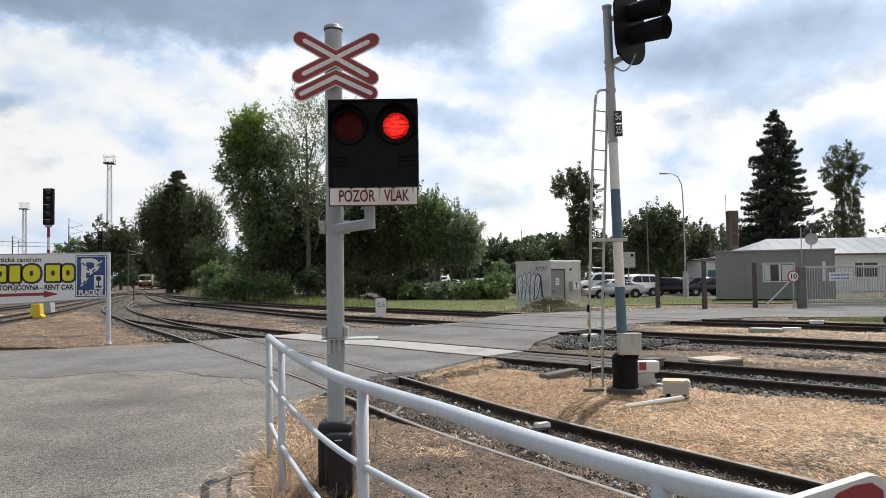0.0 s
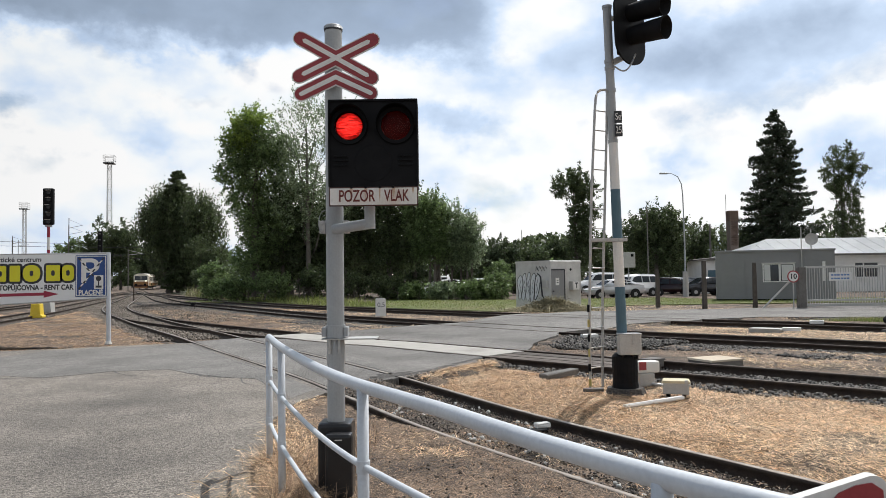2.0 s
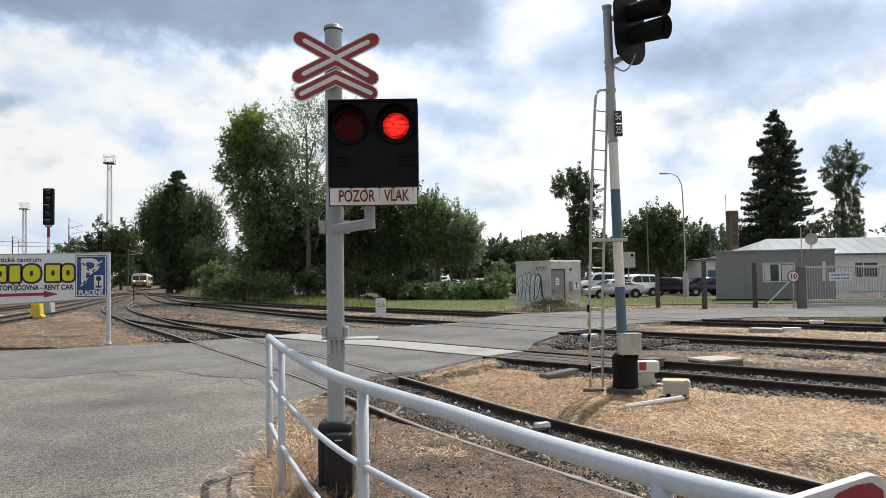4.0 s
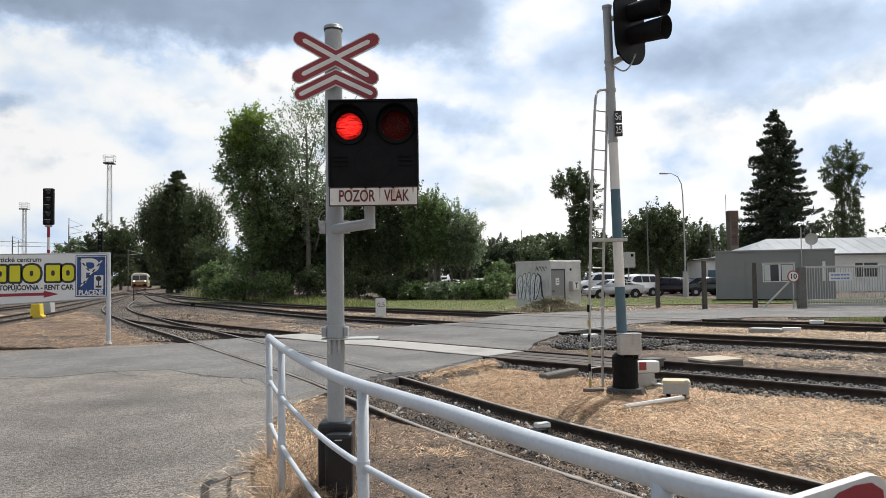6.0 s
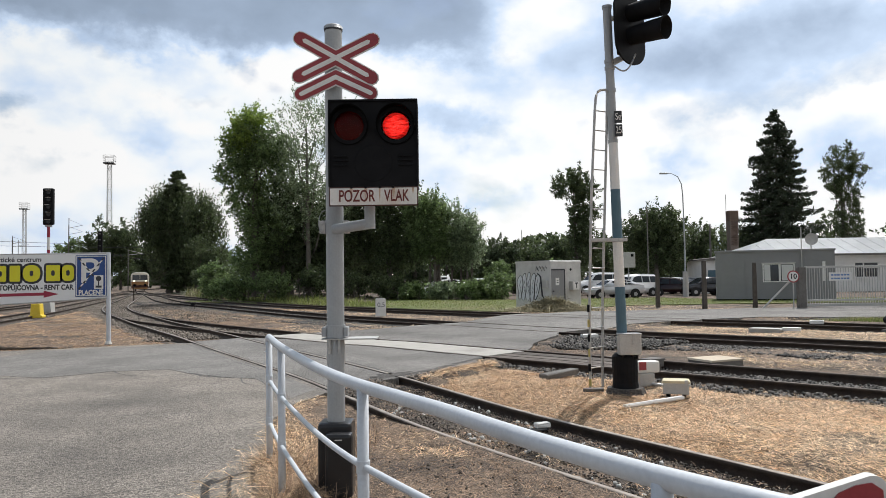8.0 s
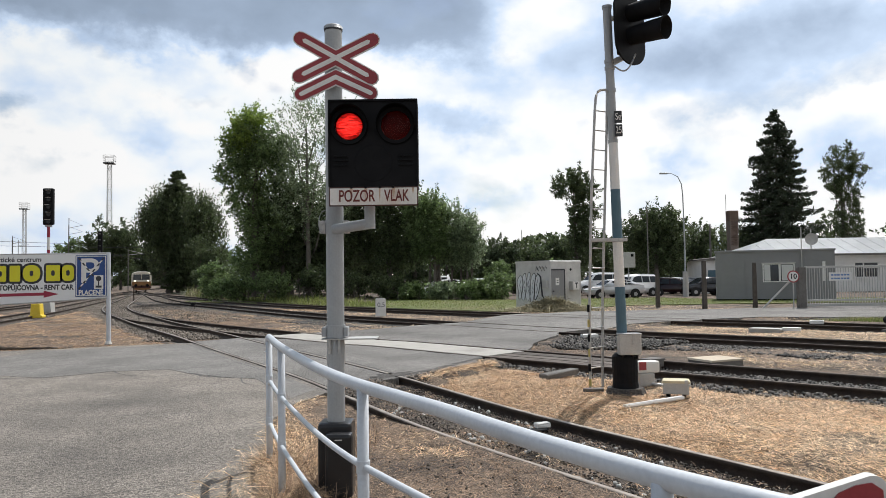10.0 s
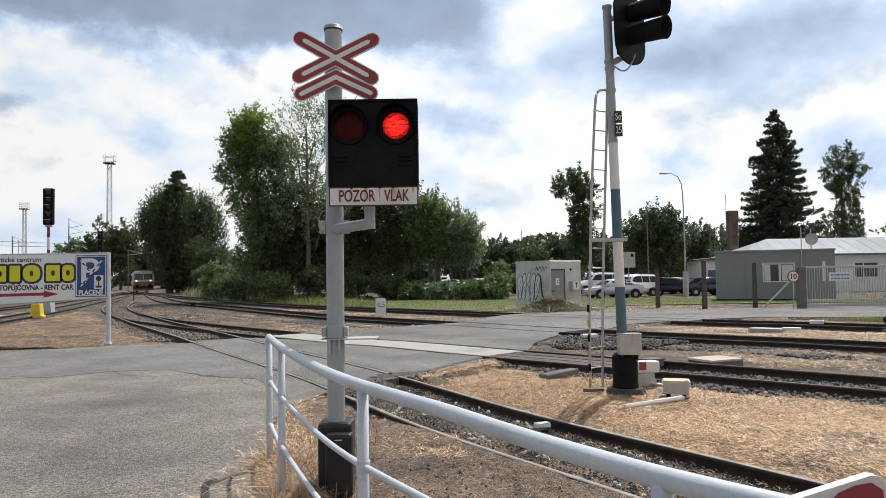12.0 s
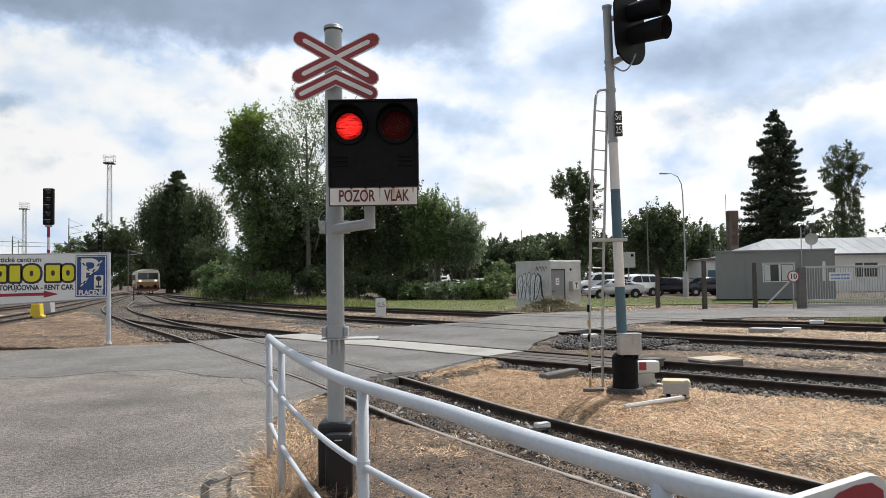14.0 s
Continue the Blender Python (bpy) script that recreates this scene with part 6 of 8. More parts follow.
def street_lamp():
    s = thing("street_lamp", 19.1, 58.0, -0.1, 0, "tall grey street lamp with a curved arm", "street lamp")
    bm = bmesh.new()
    rod(bm, (0, 0, 0), (0, 0, 2.0), 0.24, 0.22, 8)
    part("concrete_base", bm, M["concrete"], s, "thick pale concrete base")
    bm = bmesh.new()
    tube(bm, [(0, 0, 2.0), (0.0, 0, 5), (-0.05, 0, 8.0), (-0.12, 0, 8.9), (-0.4, 0, 9.5), (-0.85, 0, 9.75), (-1.3, 0, 9.8)], [0.06, 0.055, 0.045, 0.04, 0.032, 0.028, 0.025], 10)
    part("pole", bm, M["paint_grey"], s, "", True)
    bm = bmesh.new()
    box(bm, -1.85, -0.12, 9.72, -1.25, 0.12, 9.84, 0.04)
    part("lamp_head", bm, M["galv"], s)
    for x, y, h, r in ((17.3, 62, 7.6, 0.07), (35.6, 92, 11.6, 0.05), (30.6, 84, 7.4, 0.16), (17.2, 160, 11.8, 0.10)):
        p = thing("utility_pole", x, y, -0.1, 0, "thin grey utility pole", "pole")
        bm = bmesh.new()
        rod(bm, (0, 0, 0), (0, 0, h), r, r * 0.6, 8)
        part("shaft", bm, M["concrete_dark"], p)
        bm = bmesh.new()
        rod(bm, (0, 0, h - 0.05), (0, 0, h + 0.1), r * 1.2, r * 0.5, 8)
        part("cap", bm, M["galv"], p)
    # repeater box on the post by the road
    q = thing("control_box", 14.55, 57.5, 1.9, 0, "grey control box on a bracket post", "control box")
    bm = bmesh.new()
    rod(bm, (0, 0.2, -2.0), (0, 0.2, 1.6), 0.05, 0.05, 8)
    part("post", bm, M["galv"], q)
    bm = bmesh.new()
    box(bm, -0.45, -0.2, 0.35, 0.45, 0.14, 1.55, 0.04)
    part("casing", bm, M["concrete"], q)
    bm = bmesh.new()
    box(bm, -0.1, -0.3, 0.05, 0.5, -0.1, 0.12, 0.01)
    box(bm, 0.1, -0.24, 1.2, 0.3, -0.2, 1.4, 0.01)
    part("bracket", bm, M["black"], q)


street_lamp()


# ================= parked cars =================
def car_mesh(kind):
    """Side outline from the front (x=0) to the back, in metres."""
    if kind == "van":
        return 4.42, [(0, 0.42), (0.0, 0.74), (0.14, 0.88), (0.95, 1.05), (1.15, 1.12), (1.62, 1.62), (1.95, 1.77), (2.6, 1.84), (3.9, 1.80), (4.28, 1.69), (4.4, 1.1), (4.42, 0.5), (4.34, 0.30), (0.12, 0.28)], [(1.38, 1.15), (1.76, 1.58), (2.1, 1.67), (3.95, 1.63), (4.1, 1.15)], 1.78
    if kind == "sedan":
        return 4.55, [(0, 0.42), (0.0, 0.62), (0.12, 0.73), (0.95, 0.90), (1.15, 0.96), (1.78, 1.38), (2.15, 1.46), (2.7, 1.47), (3.3, 1.39), (4.05, 1.09), (4.46, 1.02), (4.55, 0.70), (4.5, 0.35), (0.12, 0.28)], [(1.40, 0.98), (1.88, 1.32), (2.2, 1.39), (2.8, 1.40), (3.3, 1.31), (3.72, 1.04)], 1.78
    return 4.1, [(0, 0.45), (0.03, 0.72), (0.95, 0.95), (1.7, 1.44), (2.2, 1.52), (3.3, 1.48), (3.95, 1.05), (4.08, 0.6), (4.0, 0.32), (0.15, 0.28)], [(1.18, 0.98), (1.78, 1.36), (2.3, 1.42), (3.2, 1.38), (3.65, 1.0)], 1.72


def car(kind, x, y, rz, paint, label, z=-0.09):
    c = thing("parked_car", x, y, z, rz, label, "car", "cars in the car park")
    L, side_out, glass, w = car_mesh(kind)
    bm = bmesh.new()
    prism(bm, [(a - L / 2, b) for a, b in side_out], w, Matrix.Translation((0, -w / 2, 0)))
    bmesh.ops.bisect_plane(bm, geom=bm.verts[:] + bm.edges[:] + bm.faces[:], plane_co=(0, 0, 0.66), plane_no=(0, 0, 1))
    bmesh.ops.bisect_plane(bm, geom=bm.verts[:] + bm.edges[:] + bm.faces[:], plane_co=(0, 0, 0.97), plane_no=(0, 0, 1))
    top = max(v.co.z for v in bm.verts)
    for v in bm.verts:
        z = v.co.z
        k = 0.95 if z < 0.4 else 1.0 if z < 0.7 else 0.95 if z < 1.0 else 0.95 - 0.19 * (z - 1.0) / (top - 1.0)
        v.co.y *= k
        if abs(abs(v.co.x) - L / 2) < 0.25:
            v.co.y *= 0.92
    bmesh.ops.bevel(bm, geom=[e for e in bm.edges if e.calc_face_angle(0) > 0.3], offset=0.06, segments=3, affect='EDGES')
    part("body", bm, M[paint], c, "", True)
    for sy in (-1, 1):
        bm = bmesh.new()
        top = max(q[1] for q in side_out)
        ring = []
        for a_, b_ in glass:
            yy = w / 2 * (0.95 - 0.19 * max(0, b_ - 1.0) / (top - 1.0)) + 0.008
            ring.append(bm.verts.new((a_ - L / 2, sy * yy, b_)))
        bm.faces.new(ring if sy > 0 else ring[::-1])
        bmesh.ops.solidify(bm, geom=bm.faces[:], thickness=0.012)
        part("side_window", bm, M["glass"], c, "dark side glass")
        lo_, hi_ = min(q[1] for q in glass), max(q[1] for q in glass)
        for px in ((2.55, 3.35) if kind == "van" else (2.35, 3.05)):
            bm = bmesh.new()
            yl, yh = (w / 2 * (0.95 - 0.19 * max(0, q - 1.0) / (top - 1.0)) + 0.012 for q in (lo_, hi_))
            vs = [bm.verts.new((px - L / 2 + dx, sy * yy, zz)) for dx, yy, zz in ((-0.05, yl, lo_), (0.05, yl, lo_), (0.035, yh, hi_), (-0.065, yh, hi_))]
            bm.faces.new(vs if sy > 0 else vs[::-1])
            bmesh.ops.solidify(bm, geom=bm.faces[:], thickness=0.012)
            part("door_pillar", bm, M[paint], c)
        bm = bmesh.new()
        box(bm, 1.3 - L / 2, sy * (w / 2 + 0.06) - 0.09, 1.0, 1.45 - L / 2, sy * (w / 2 + 0.06) + 0.07, 1.14, 0.03)
        part("wing_mirror", bm, M[paint], c)
    bm = bmesh.new()
    a, b = [(p, q) for p, q in zip(side_out, side_out[1:]) if q[1] - p[1] > 0.4][0]
    d = Vector((b[0] - a[0], 0, b[1] - a[1])).normalized()
    nn = Vector((-d.z, 0, d.x))
    q0 = Vector((a[0] - L / 2, 0, a[1])) + d * 0.06 + nn * 0.012
    q1 = Vector((b[0] - L / 2, 0, b[1])) - d * 0.05 + nn * 0.012
    vs = [bm.verts.new(q0 + Vector((0, -w * 0.43, 0))), bm.verts.new(q0 + Vector((0, w * 0.43, 0))), bm.verts.new(q1 + Vector((0, w * 0.36, 0))), bm.verts.new(q1 + Vector((0, -w * 0.36, 0)))]
    bm.faces.new(vs)
    bmesh.ops.solidify(bm, geom=bm.faces[:], thickness=0.01)
    part("windscreen", bm, M["glass"], c, "dark windscreen")
    for sy in (-1, 1):
        for xx in (0.82, L - 0.85):
            bm = bmesh.new()
            rod(bm, (xx - L / 2, sy * (w / 2 - 0.18), 0.31), (xx - L / 2, sy * (w / 2 + 0.015), 0.31), 0.31, 0.31, 20)
            wl = part("wheel", bm, M["tyre"], c)
            bm = bmesh.new()
            rod(bm, (xx - L / 2, sy * (w / 2 - 0.12), 0.34), (xx - L / 2, sy * (w / 2 + 0.006), 0.34), 0.385, 0.385, 20)
            part("wheel_arch", bm, M["tyre"], c)
            bm = bmesh.new()
            rod(bm, (xx - L / 2, sy * (w / 2 + 0.01), 0.31), (xx - L / 2, sy * (w / 2 + 0.025), 0.31), 0.165, 0.155, 16)
            part("rim", bm, M["hub"], wl)
        bm = bmesh.new()
        box(bm, -L / 2 - 0.01, sy * w * 0.38 - 0.16, 0.62, -L / 2 + 0.12, sy * w * 0.38 + 0.10, 0.76, 0.02)
        part("headlight", bm, M["hub"], c)
    return c


car("sedan", 13.1, 56.8, 12, "car_pale", "pale silver estate car parked at the verge")
car("van", 15.5, 60.3, 26, "car_white", "white van-like family car")
car("van", 13.6, 65.0, 10, "car_white", "white delivery van behind a silver car", 0.1)
car("hatch", 20.0, 66.0, 20, "car_white", "white hatchback in the row")
car("hatch", 19.0, 60.8, 165, "car_red", "dark red hatchback in the car park")
car("hatch", 21.4, 60.2, 8, "car_dark", "black estate car in the car park")
car("hatch", 27.0, 63.0, 170, "car_dark", "black hatchback half hidden by the hut")
car("sedan", 23.0, 69.0, 170, "car_silver", "silver car behind the dark cars")
car("sedan", 0.3, 63.8, 15, "car_white", "white car in shade under the trees", 0.05)
car("hatch", 2.9, 64.4, 10, "car_white", "white hatchback in shade under the trees", 0.05)
car("van", -1.5, 78.0, 10, "car_white", "white van in shade under the trees", 0.05)


# ================= left: signals, towers, wires =================
def colour_light(x, y, h, n, hh, label):
    s = thing("colour_light_signal", x, y, -0.1, 0, label, "railway signal")
    zt = h
    seg = 7
    for k in range(seg):
        a, b = (zt - hh) * k / seg, (zt - hh) * (k + 1) / seg
        bm = bmesh.new()
        rod(bm, (0, 0, a), (0, 0, b), 0.085, 0.085, 12)
        part("mast_band", bm, M["sign_red"] if k % 2 == 0 else M["white"], s)
    bm = bmesh.new()
    prism(bm, [(-0.32, 0), (0.32, 0), (0.24, 0.75), (-0.24, 0.75)], 0.5, Matrix.Translation((0, -0.25, 0)))
    part("footing", bm, M["concrete"], s, "grey concrete footing")
    bm = bmesh.new()
    box(bm, -0.31, -0.12, zt - hh, 0.31, 0.14, zt, 0.05)
    hd = part("head", bm, M["black"], s, "tall black lamp head")
    for k in range(n):
        z = zt - hh * (k + 0.55) / n
        bm = bmesh.new()
        rod(bm, (0.06, -0.12, z), (0.06, -0.17, z), 0.12, 0.12, 14)
        ln = part("lens", bm, M["black_gloss"], hd)
        bm = bmesh.new()
        box(bm, -0.07, -0.36, z + 0.10, 0.19, -0.12, z + 0.125, 0.006)
        part("visor", bm, M["galv"], hd)
    bm = bmesh.new()
    box(bm, -0.2, -0.08, zt - hh - 0.14, 0.2, 0.08, zt - hh, 0.02)
    part("bracket", bm, M["galv"], s)


colour_light(-24.2, 45, 7.6, 5, 2.25, "black five-lamp railway signal on a red and white mast")
colour_light(-50.0, 107, 9.2, 4, 3.4, "distant black railway signal on a banded mast")


def light_tower(x, y, h, w, t, label):
    s = thing("light_tower", x, y, -0.1, 12, label, "light tower")
    bm = bmesh.new()
    k = w / 2
    for sx, sy in ((-1, -1), (1, -1), (1, 1), (-1, 1)):
        rod(bm, (sx * k, sy * k, 0), (sx * k * 0.7, sy * k * 0.7, h - 1.9), 0.07, 0.07, 6)
    n = int(h / 1.3)
    for i in range(n):
        z0, z1 = (h - 1.9) * i / n, (h - 1.9) * (i + 1) / n
        f0, f1 = k * (1 - 0.3 * i / n), k * (1 - 0.3 * (i + 1) / n)
        c = ((-1, -1), (1, -1), (1, 1), (-1, 1))
        for a in range(4):
            p, q = c[a], c[(a + 1) % 4]
            if i % 2:
                p, q = q, p
            rod(bm, (p[0] * f0, p[1] * f0, z0), (q[0] * f1, q[1] * f1, z1), 0.035, 0.035, 5)
            rod(bm, (p[0] * f1, p[1] * f1, z1), (q[0] * f1, q[1] * f1, z1), 0.035, 0.035, 5)
    part("lattice", bm, M["galv"], s)
    bm = bmesh.new()
    box(bm, -t, -t, h - 1.95, t, t, h - 1.8, 0.02)
    part("platform", bm, M["concrete_dark"], s)
    bm = bmesh.new()
    for z in (h - 1.2, h - 0.6, h):
        for a, b in (((-t, -t), (t, -t)), ((t, -t), (t, t)), ((t, t), (-t, t)), ((-t, t), (-t, -t))):
            rod(bm, (a[0], a[1], z), (b[0], b[1], z), 0.04, 0.04, 5)
    for a in ((-t, -t), (t, -t), (t, t), (-t, t)):
        rod(bm, (a[0], a[1], h - 1.9), (a[0], a[1], h), 0.04, 0.04, 5)
    part("platform_rail", bm, M["galv"], s)
    for i in range(4):
        bm = bmesh.new()
        xx = -t + (i + 0.5) * t / 2
        box(bm, xx - 0.22, -t - 0.35, h - 2.15, xx + 0.22, -t - 0.05, h - 1.75, 0.03)
        part("floodlight", bm, M["black"], s)


light_tower(-79.6, 175, 32.0, 1.2, 1.17, "tall steel lattice floodlight tower")
light_tower(-129, 226, 26.5, 1.15, 1.15, "distant steel lattice floodlight tower")


def wire_masts():
    for x, y, h in ((-76.5, 150, 15.0), (-74.5, 146, 13.2), (-110, 190, 13.0), (-88, 150, 11.5), (-101, 172, 12.0), (-60.5, 141, 8.0)):
        s = thing("catenary_mast", x, y, -0.1, 0, "grey steel catenary mast in the distant yard", "catenary mast", "catenary masts in the yard")
        bm = bmesh.new()
        rod(bm, (0, 0, 0), (0, 0, h), 0.10, 0.08, 8)
        part("mast", bm, M["concrete_dark"], s)
        bm = bmesh.new()
        rod(bm, (0, 0, h * 0.86), (2.6, 0.4, h * 0.9), 0.05, 0.05, 6)
        rod(bm, (0, 0, h * 0.98), (2.6, 0.4, h * 0.9), 0.03, 0.03, 6)
        part("bracket", bm, M["galv"], s)
    w = thing("overhead_wires", 0, 0, 0, 0, "thin overhead wires over the distant yard", "wires")
    for (a, b) in (((-130, 140, 11.5), (-58, 150, 8.5)), ((-140, 150, 13.5), (-50, 160, 9)), ((-150, 170, 10), (-60, 150, 7.2)), ((-120, 120, 8.6), (-58, 133, 6.4)), ((-58, 133, 6.2), (-40, 140, 5.5))):
        bm = bmesh.new()
        a, b = Vector(a), Vector(b)
        tube(bm, [a.lerp(b, k / 10) - Vector((0, 0, 0.6 * math.sin(math.pi * k / 10))) for k in range(11)], 0.035, 5)
        part("wire", bm, M["ink"], w)
    # small yard signs
    for x, y, wd, z, hh, mm in ((-51.0, 106, 0.7, 2.1, 0.9, "concrete"), ):
        s = thing("yard_sign", x, y, -0.1, 0, "square grey board on a post beside the track", "sign")
        bm = bmesh.new()
        rod(bm, (0, 0.03, 0), (0, 0.03, z + hh), 0.05, 0.05, 8)
        part("post", bm, M["galv"], s)
        bm = bmesh.new()
        box(bm, -wd, -0.02, z, wd, 0.02, z + hh * 1.2, 0.01)
        part("board", bm, M[mm], s)
    s = thing("marker_post", -27.8, 66.0, -0.15, 0, "dark slender marker post between the tracks", "post")
    bm = bmesh.new()
    rod(bm, (0, 0, 0), (0, 0, 1.3), 0.06, 0.05, 8)
    part("shaft", bm, M["rail_side"], s)
    bm = bmesh.new()
    rod(bm, (0, 0, 1.28), (0, 0, 1.38), 0.08, 0.05, 8)
    part("cap", bm, M["rail_side"], s)


wire_masts()

# ================= trees =================
RNG = np.random.default_rng(5)


def leaf_quads(centres, size, flat=0.0, droop=0.0, wide=0.33):
    """Small folded leaves round the centres."""
    n = len(centres)
    u = RNG.normal(size=(n, 3))
    u /= np.linalg.norm(u, axis=1)[:, None]
    v = RNG.normal(size=(n, 3))
    v[:, 2] *= 1 - flat
    v -= (v * u).sum(1)[:, None] * u
    v /= np.linalg.norm(v, axis=1)[:, None]
    s = size * RNG.uniform(0.6, 1.35, n)[:, None]
    a = centres - u * s * 0.5
    b = centres + v * s * wide
    c = centres + u * s * 0.5 - np.array([0, 0, droop]) * s
    d = centres - v * s * wide
    verts = np.stack([a, b, c, d], 1).reshape(-1, 3)
    return verts, np.arange(n * 4).reshape(n, 4)


def clump_points(blobs, leaves, clump_r, per=45, rise=0.55, thin=0.30):
    """Leaves along outward and upward twigs that spring from ellipsoid blobs (x, y, z, rx, ry, rz)."""
    blobs = np.array(blobs, float)
    vol = (blobs[:, 3] * blobs[:, 4] * blobs[:, 5]) ** 0.7
    n_cl = max(8, leaves // per)
    pick = RNG.choice(len(blobs), n_cl, p=vol / vol.sum())
    d = RNG.normal(size=(n_cl, 3))
    d /= np.linalg.norm(d, axis=1)[:, None]
    r = RNG.uniform(0.2, 0.95, n_cl) ** 0.6
    c = blobs[pick, :3] + d * r[:, None] * blobs[pick, 3:]
    way = d * 0.7 + RNG.normal(size=(n_cl, 3)) * 0.35 + np.array([0, 0, rise])
    way /= np.linalg.norm(way, axis=1)[:, None]
    L = clump_r * RNG.uniform(0.6, 1.9, n_cl)
    k = np.repeat(np.arange(n_cl), per)
    t = RNG.uniform(0, 1, len(k)) ** 0.8
    wide = clump_r * thin * (1.15 - 0.75 * t)
    off = RNG.normal(size=(len(k), 3)) * wide[:, None]
    return c[k] + way[k] * (L[k] * t)[:, None] + off


def limb(bm, a, b, r0, r1):
    a, b = Vector(a), Vector(b)
    L = (b - a).length
    pts = []
    for i in range(5):
        f = i / 4
        p = a.lerp(b, f) + Vector((random.uniform(-1, 1), random.uniform(-1, 1), 0.6 * math.sin(f * math.pi))) * L * 0.05 * (0 if i in (0, 4) else 1)
        pts.append(p)
    tube(bm, pts, [r0 + (r1 - r0) * i / 4 for i in range(5)], 7)


def broadleaf(x, y, blobs, leaves, leaf, mm, label, trunk_h=None, trunk_r=0.25, z=-0.1, clump=0.8, name="tree", cat="tree", stems=1, bark="bark", per=45, rise=0.55, thin=0.30):
    """Blobs are given from the foot of the trunk."""
    t = thing(name, x, y, z, 0, label, cat)
    top = max(b[2] for b in blobs)
    bm = bmesh.new()
    for s in range(stems):
        ox, oy = (0, 0) if stems == 1 else (random.uniform(-1, 1) * 0.9, random.uniform(-0.6, 0.6))
        lean = random.uniform(-0.05, 0.05) * top
        base = Vector((ox, oy, 0))
        pts = [base + Vector((lean * f * f + random.uniform(-0.08, 0.08), random.uniform(-0.08, 0.08), top * f)) for f in (0, 0.15, 0.35, 0.6, 0.85, 1.0)]
        tube(bm, pts, [trunk_r * k for k in (1.25, 1.0, 0.85, 0.6, 0.35, 0.12)], 9)
        for b in blobs:
            h0 = max(0.15 * top, b[2] - 0.30 * top - 0.3)
            f = h0 / top
            limb(bm, base + Vector((lean * f * f, 0, h0)), (b[0], b[1], b[2]), trunk_r * 0.40, trunk_r * 0.08)
            for q in range(2):
                e = (b[0] + random.uniform(-1, 1) * b[3] * 0.7, b[1] + random.uniform(-1, 1) * b[4] * 0.7, b[2] + random.uniform(-0.3, 0.8) * b[5])
                limb(bm, (b[0], b[1], b[2] - 0.1 * b[5]), e, trunk_r * 0.14, trunk_r * 0.04)
    part("trunk", bm, M[bark], t)
    v, f = leaf_quads(clump_points(blobs, leaves, clump, per, rise, thin), leaf)
    part_mesh("crown", np_mesh("crown", v, f), M[mm], t)
    return t


def bush(x, y, r, h, leaves, leaf, mm, label, z=0.0):
    blobs = [(random.uniform(-0.5, 0.5) * r, random.uniform(-0.4, 0.4) * r, h * random.uniform(0.3, 0.62), r * random.uniform(0.4, 0.7), r * 0.5, h * 0.36) for _ in range(6)]
    return broadleaf(x, y, blobs, leaves, leaf, mm, label, trunk_r=0.07, z=z, clump=0.45, name="shrub", cat="shrub", stems=3)


# the tall leafy group behind the far track
broadleaf(-15.9, 62, [(-1.2, 0, 12.2, 1.5, 1.6, 1.7), (-0.2, 0, 13.8, 1.3, 1.4, 1.3), (-1.6, 0, 10.2, 1.3, 1.5, 1.2), (0.4, 0.3, 10.5, 1.9, 2, 2.3), (-0.6, 0, 7.6, 1.3, 1.8, 1.8), (1.0, 0, 5.2, 2.0, 2.2, 2.4), (1.2, 0, 12.3, 1.3, 1.5, 1.4), (0.2, 0, 3.0, 1.8, 2.0, 1.6)], 38000, 0.19, "leaf", "tall leafy maple with bright crown tips", trunk_r=0.32, z=0.3)
# added crown top over the maple, its pale colour standing in for sunlight
broadleaf(-16.0, 61.4, [(-0.9, 0, 13.3, 0.9, 0.9, 1.0), (0.0, 0, 14.4, 0.9, 0.9, 0.7)], 6500, 0.19, "leaf_sunlit", "maple crown top with sunlight put into its pale green leaves", trunk_r=0.14, z=0.3)
broadleaf(-11.2, 61, [(-1.9, 0, 13.6, 1.0, 1.2, 2.0), (-0.4, 0, 14.8, 1.3, 1.3, 1.5), (1.2, 0, 15.2, 1.2, 1.2, 1.5), (2.2, 0, 13.2, 1.2, 1.2, 2.2), (-1.2, 0, 10.4, 1.5, 1.5, 2.4), (1.0, 0, 11.0, 1.7, 1.6, 2.4), (-0.6, 0, 7.3, 2.0, 1.8, 2.4), (1.9, 0, 7.6, 1.8, 1.8, 2.2)], 17000, 0.15, "leaf_birch", "airy birch with thin hanging twigs", trunk_r=0.2, z=0.3, clump=1.3, per=26, rise=0.5, thin=0.13)
broadleaf(-8.6, 64, [(-1, 0, 6.5, 2.2, 2, 2.6), (1.3, 0, 7.2, 2.0, 2, 2.6), (0, 0, 4.0, 3.0, 2, 2.2), (0.5, 0, 9.2, 1.5, 1.5, 1.5)], 34000, 0.21, "leaf_dark", "dense dark broadleaf tree", trunk_r=0.28, z=0.2)
broadleaf(-13.2, 63.5, [(-1, 0, 5.5, 2.4, 2, 2.8), (1.3, 0, 5.2, 2.2, 2, 2.8), (0, 0, 3.0, 3.2, 2, 1.9), (0.3, 0, 8.0, 1.8, 1.5, 1.8)], 34000, 0.21, "leaf_dark", "dense dark broadleaf tree with low boughs", trunk_r=0.28, z=0.2)
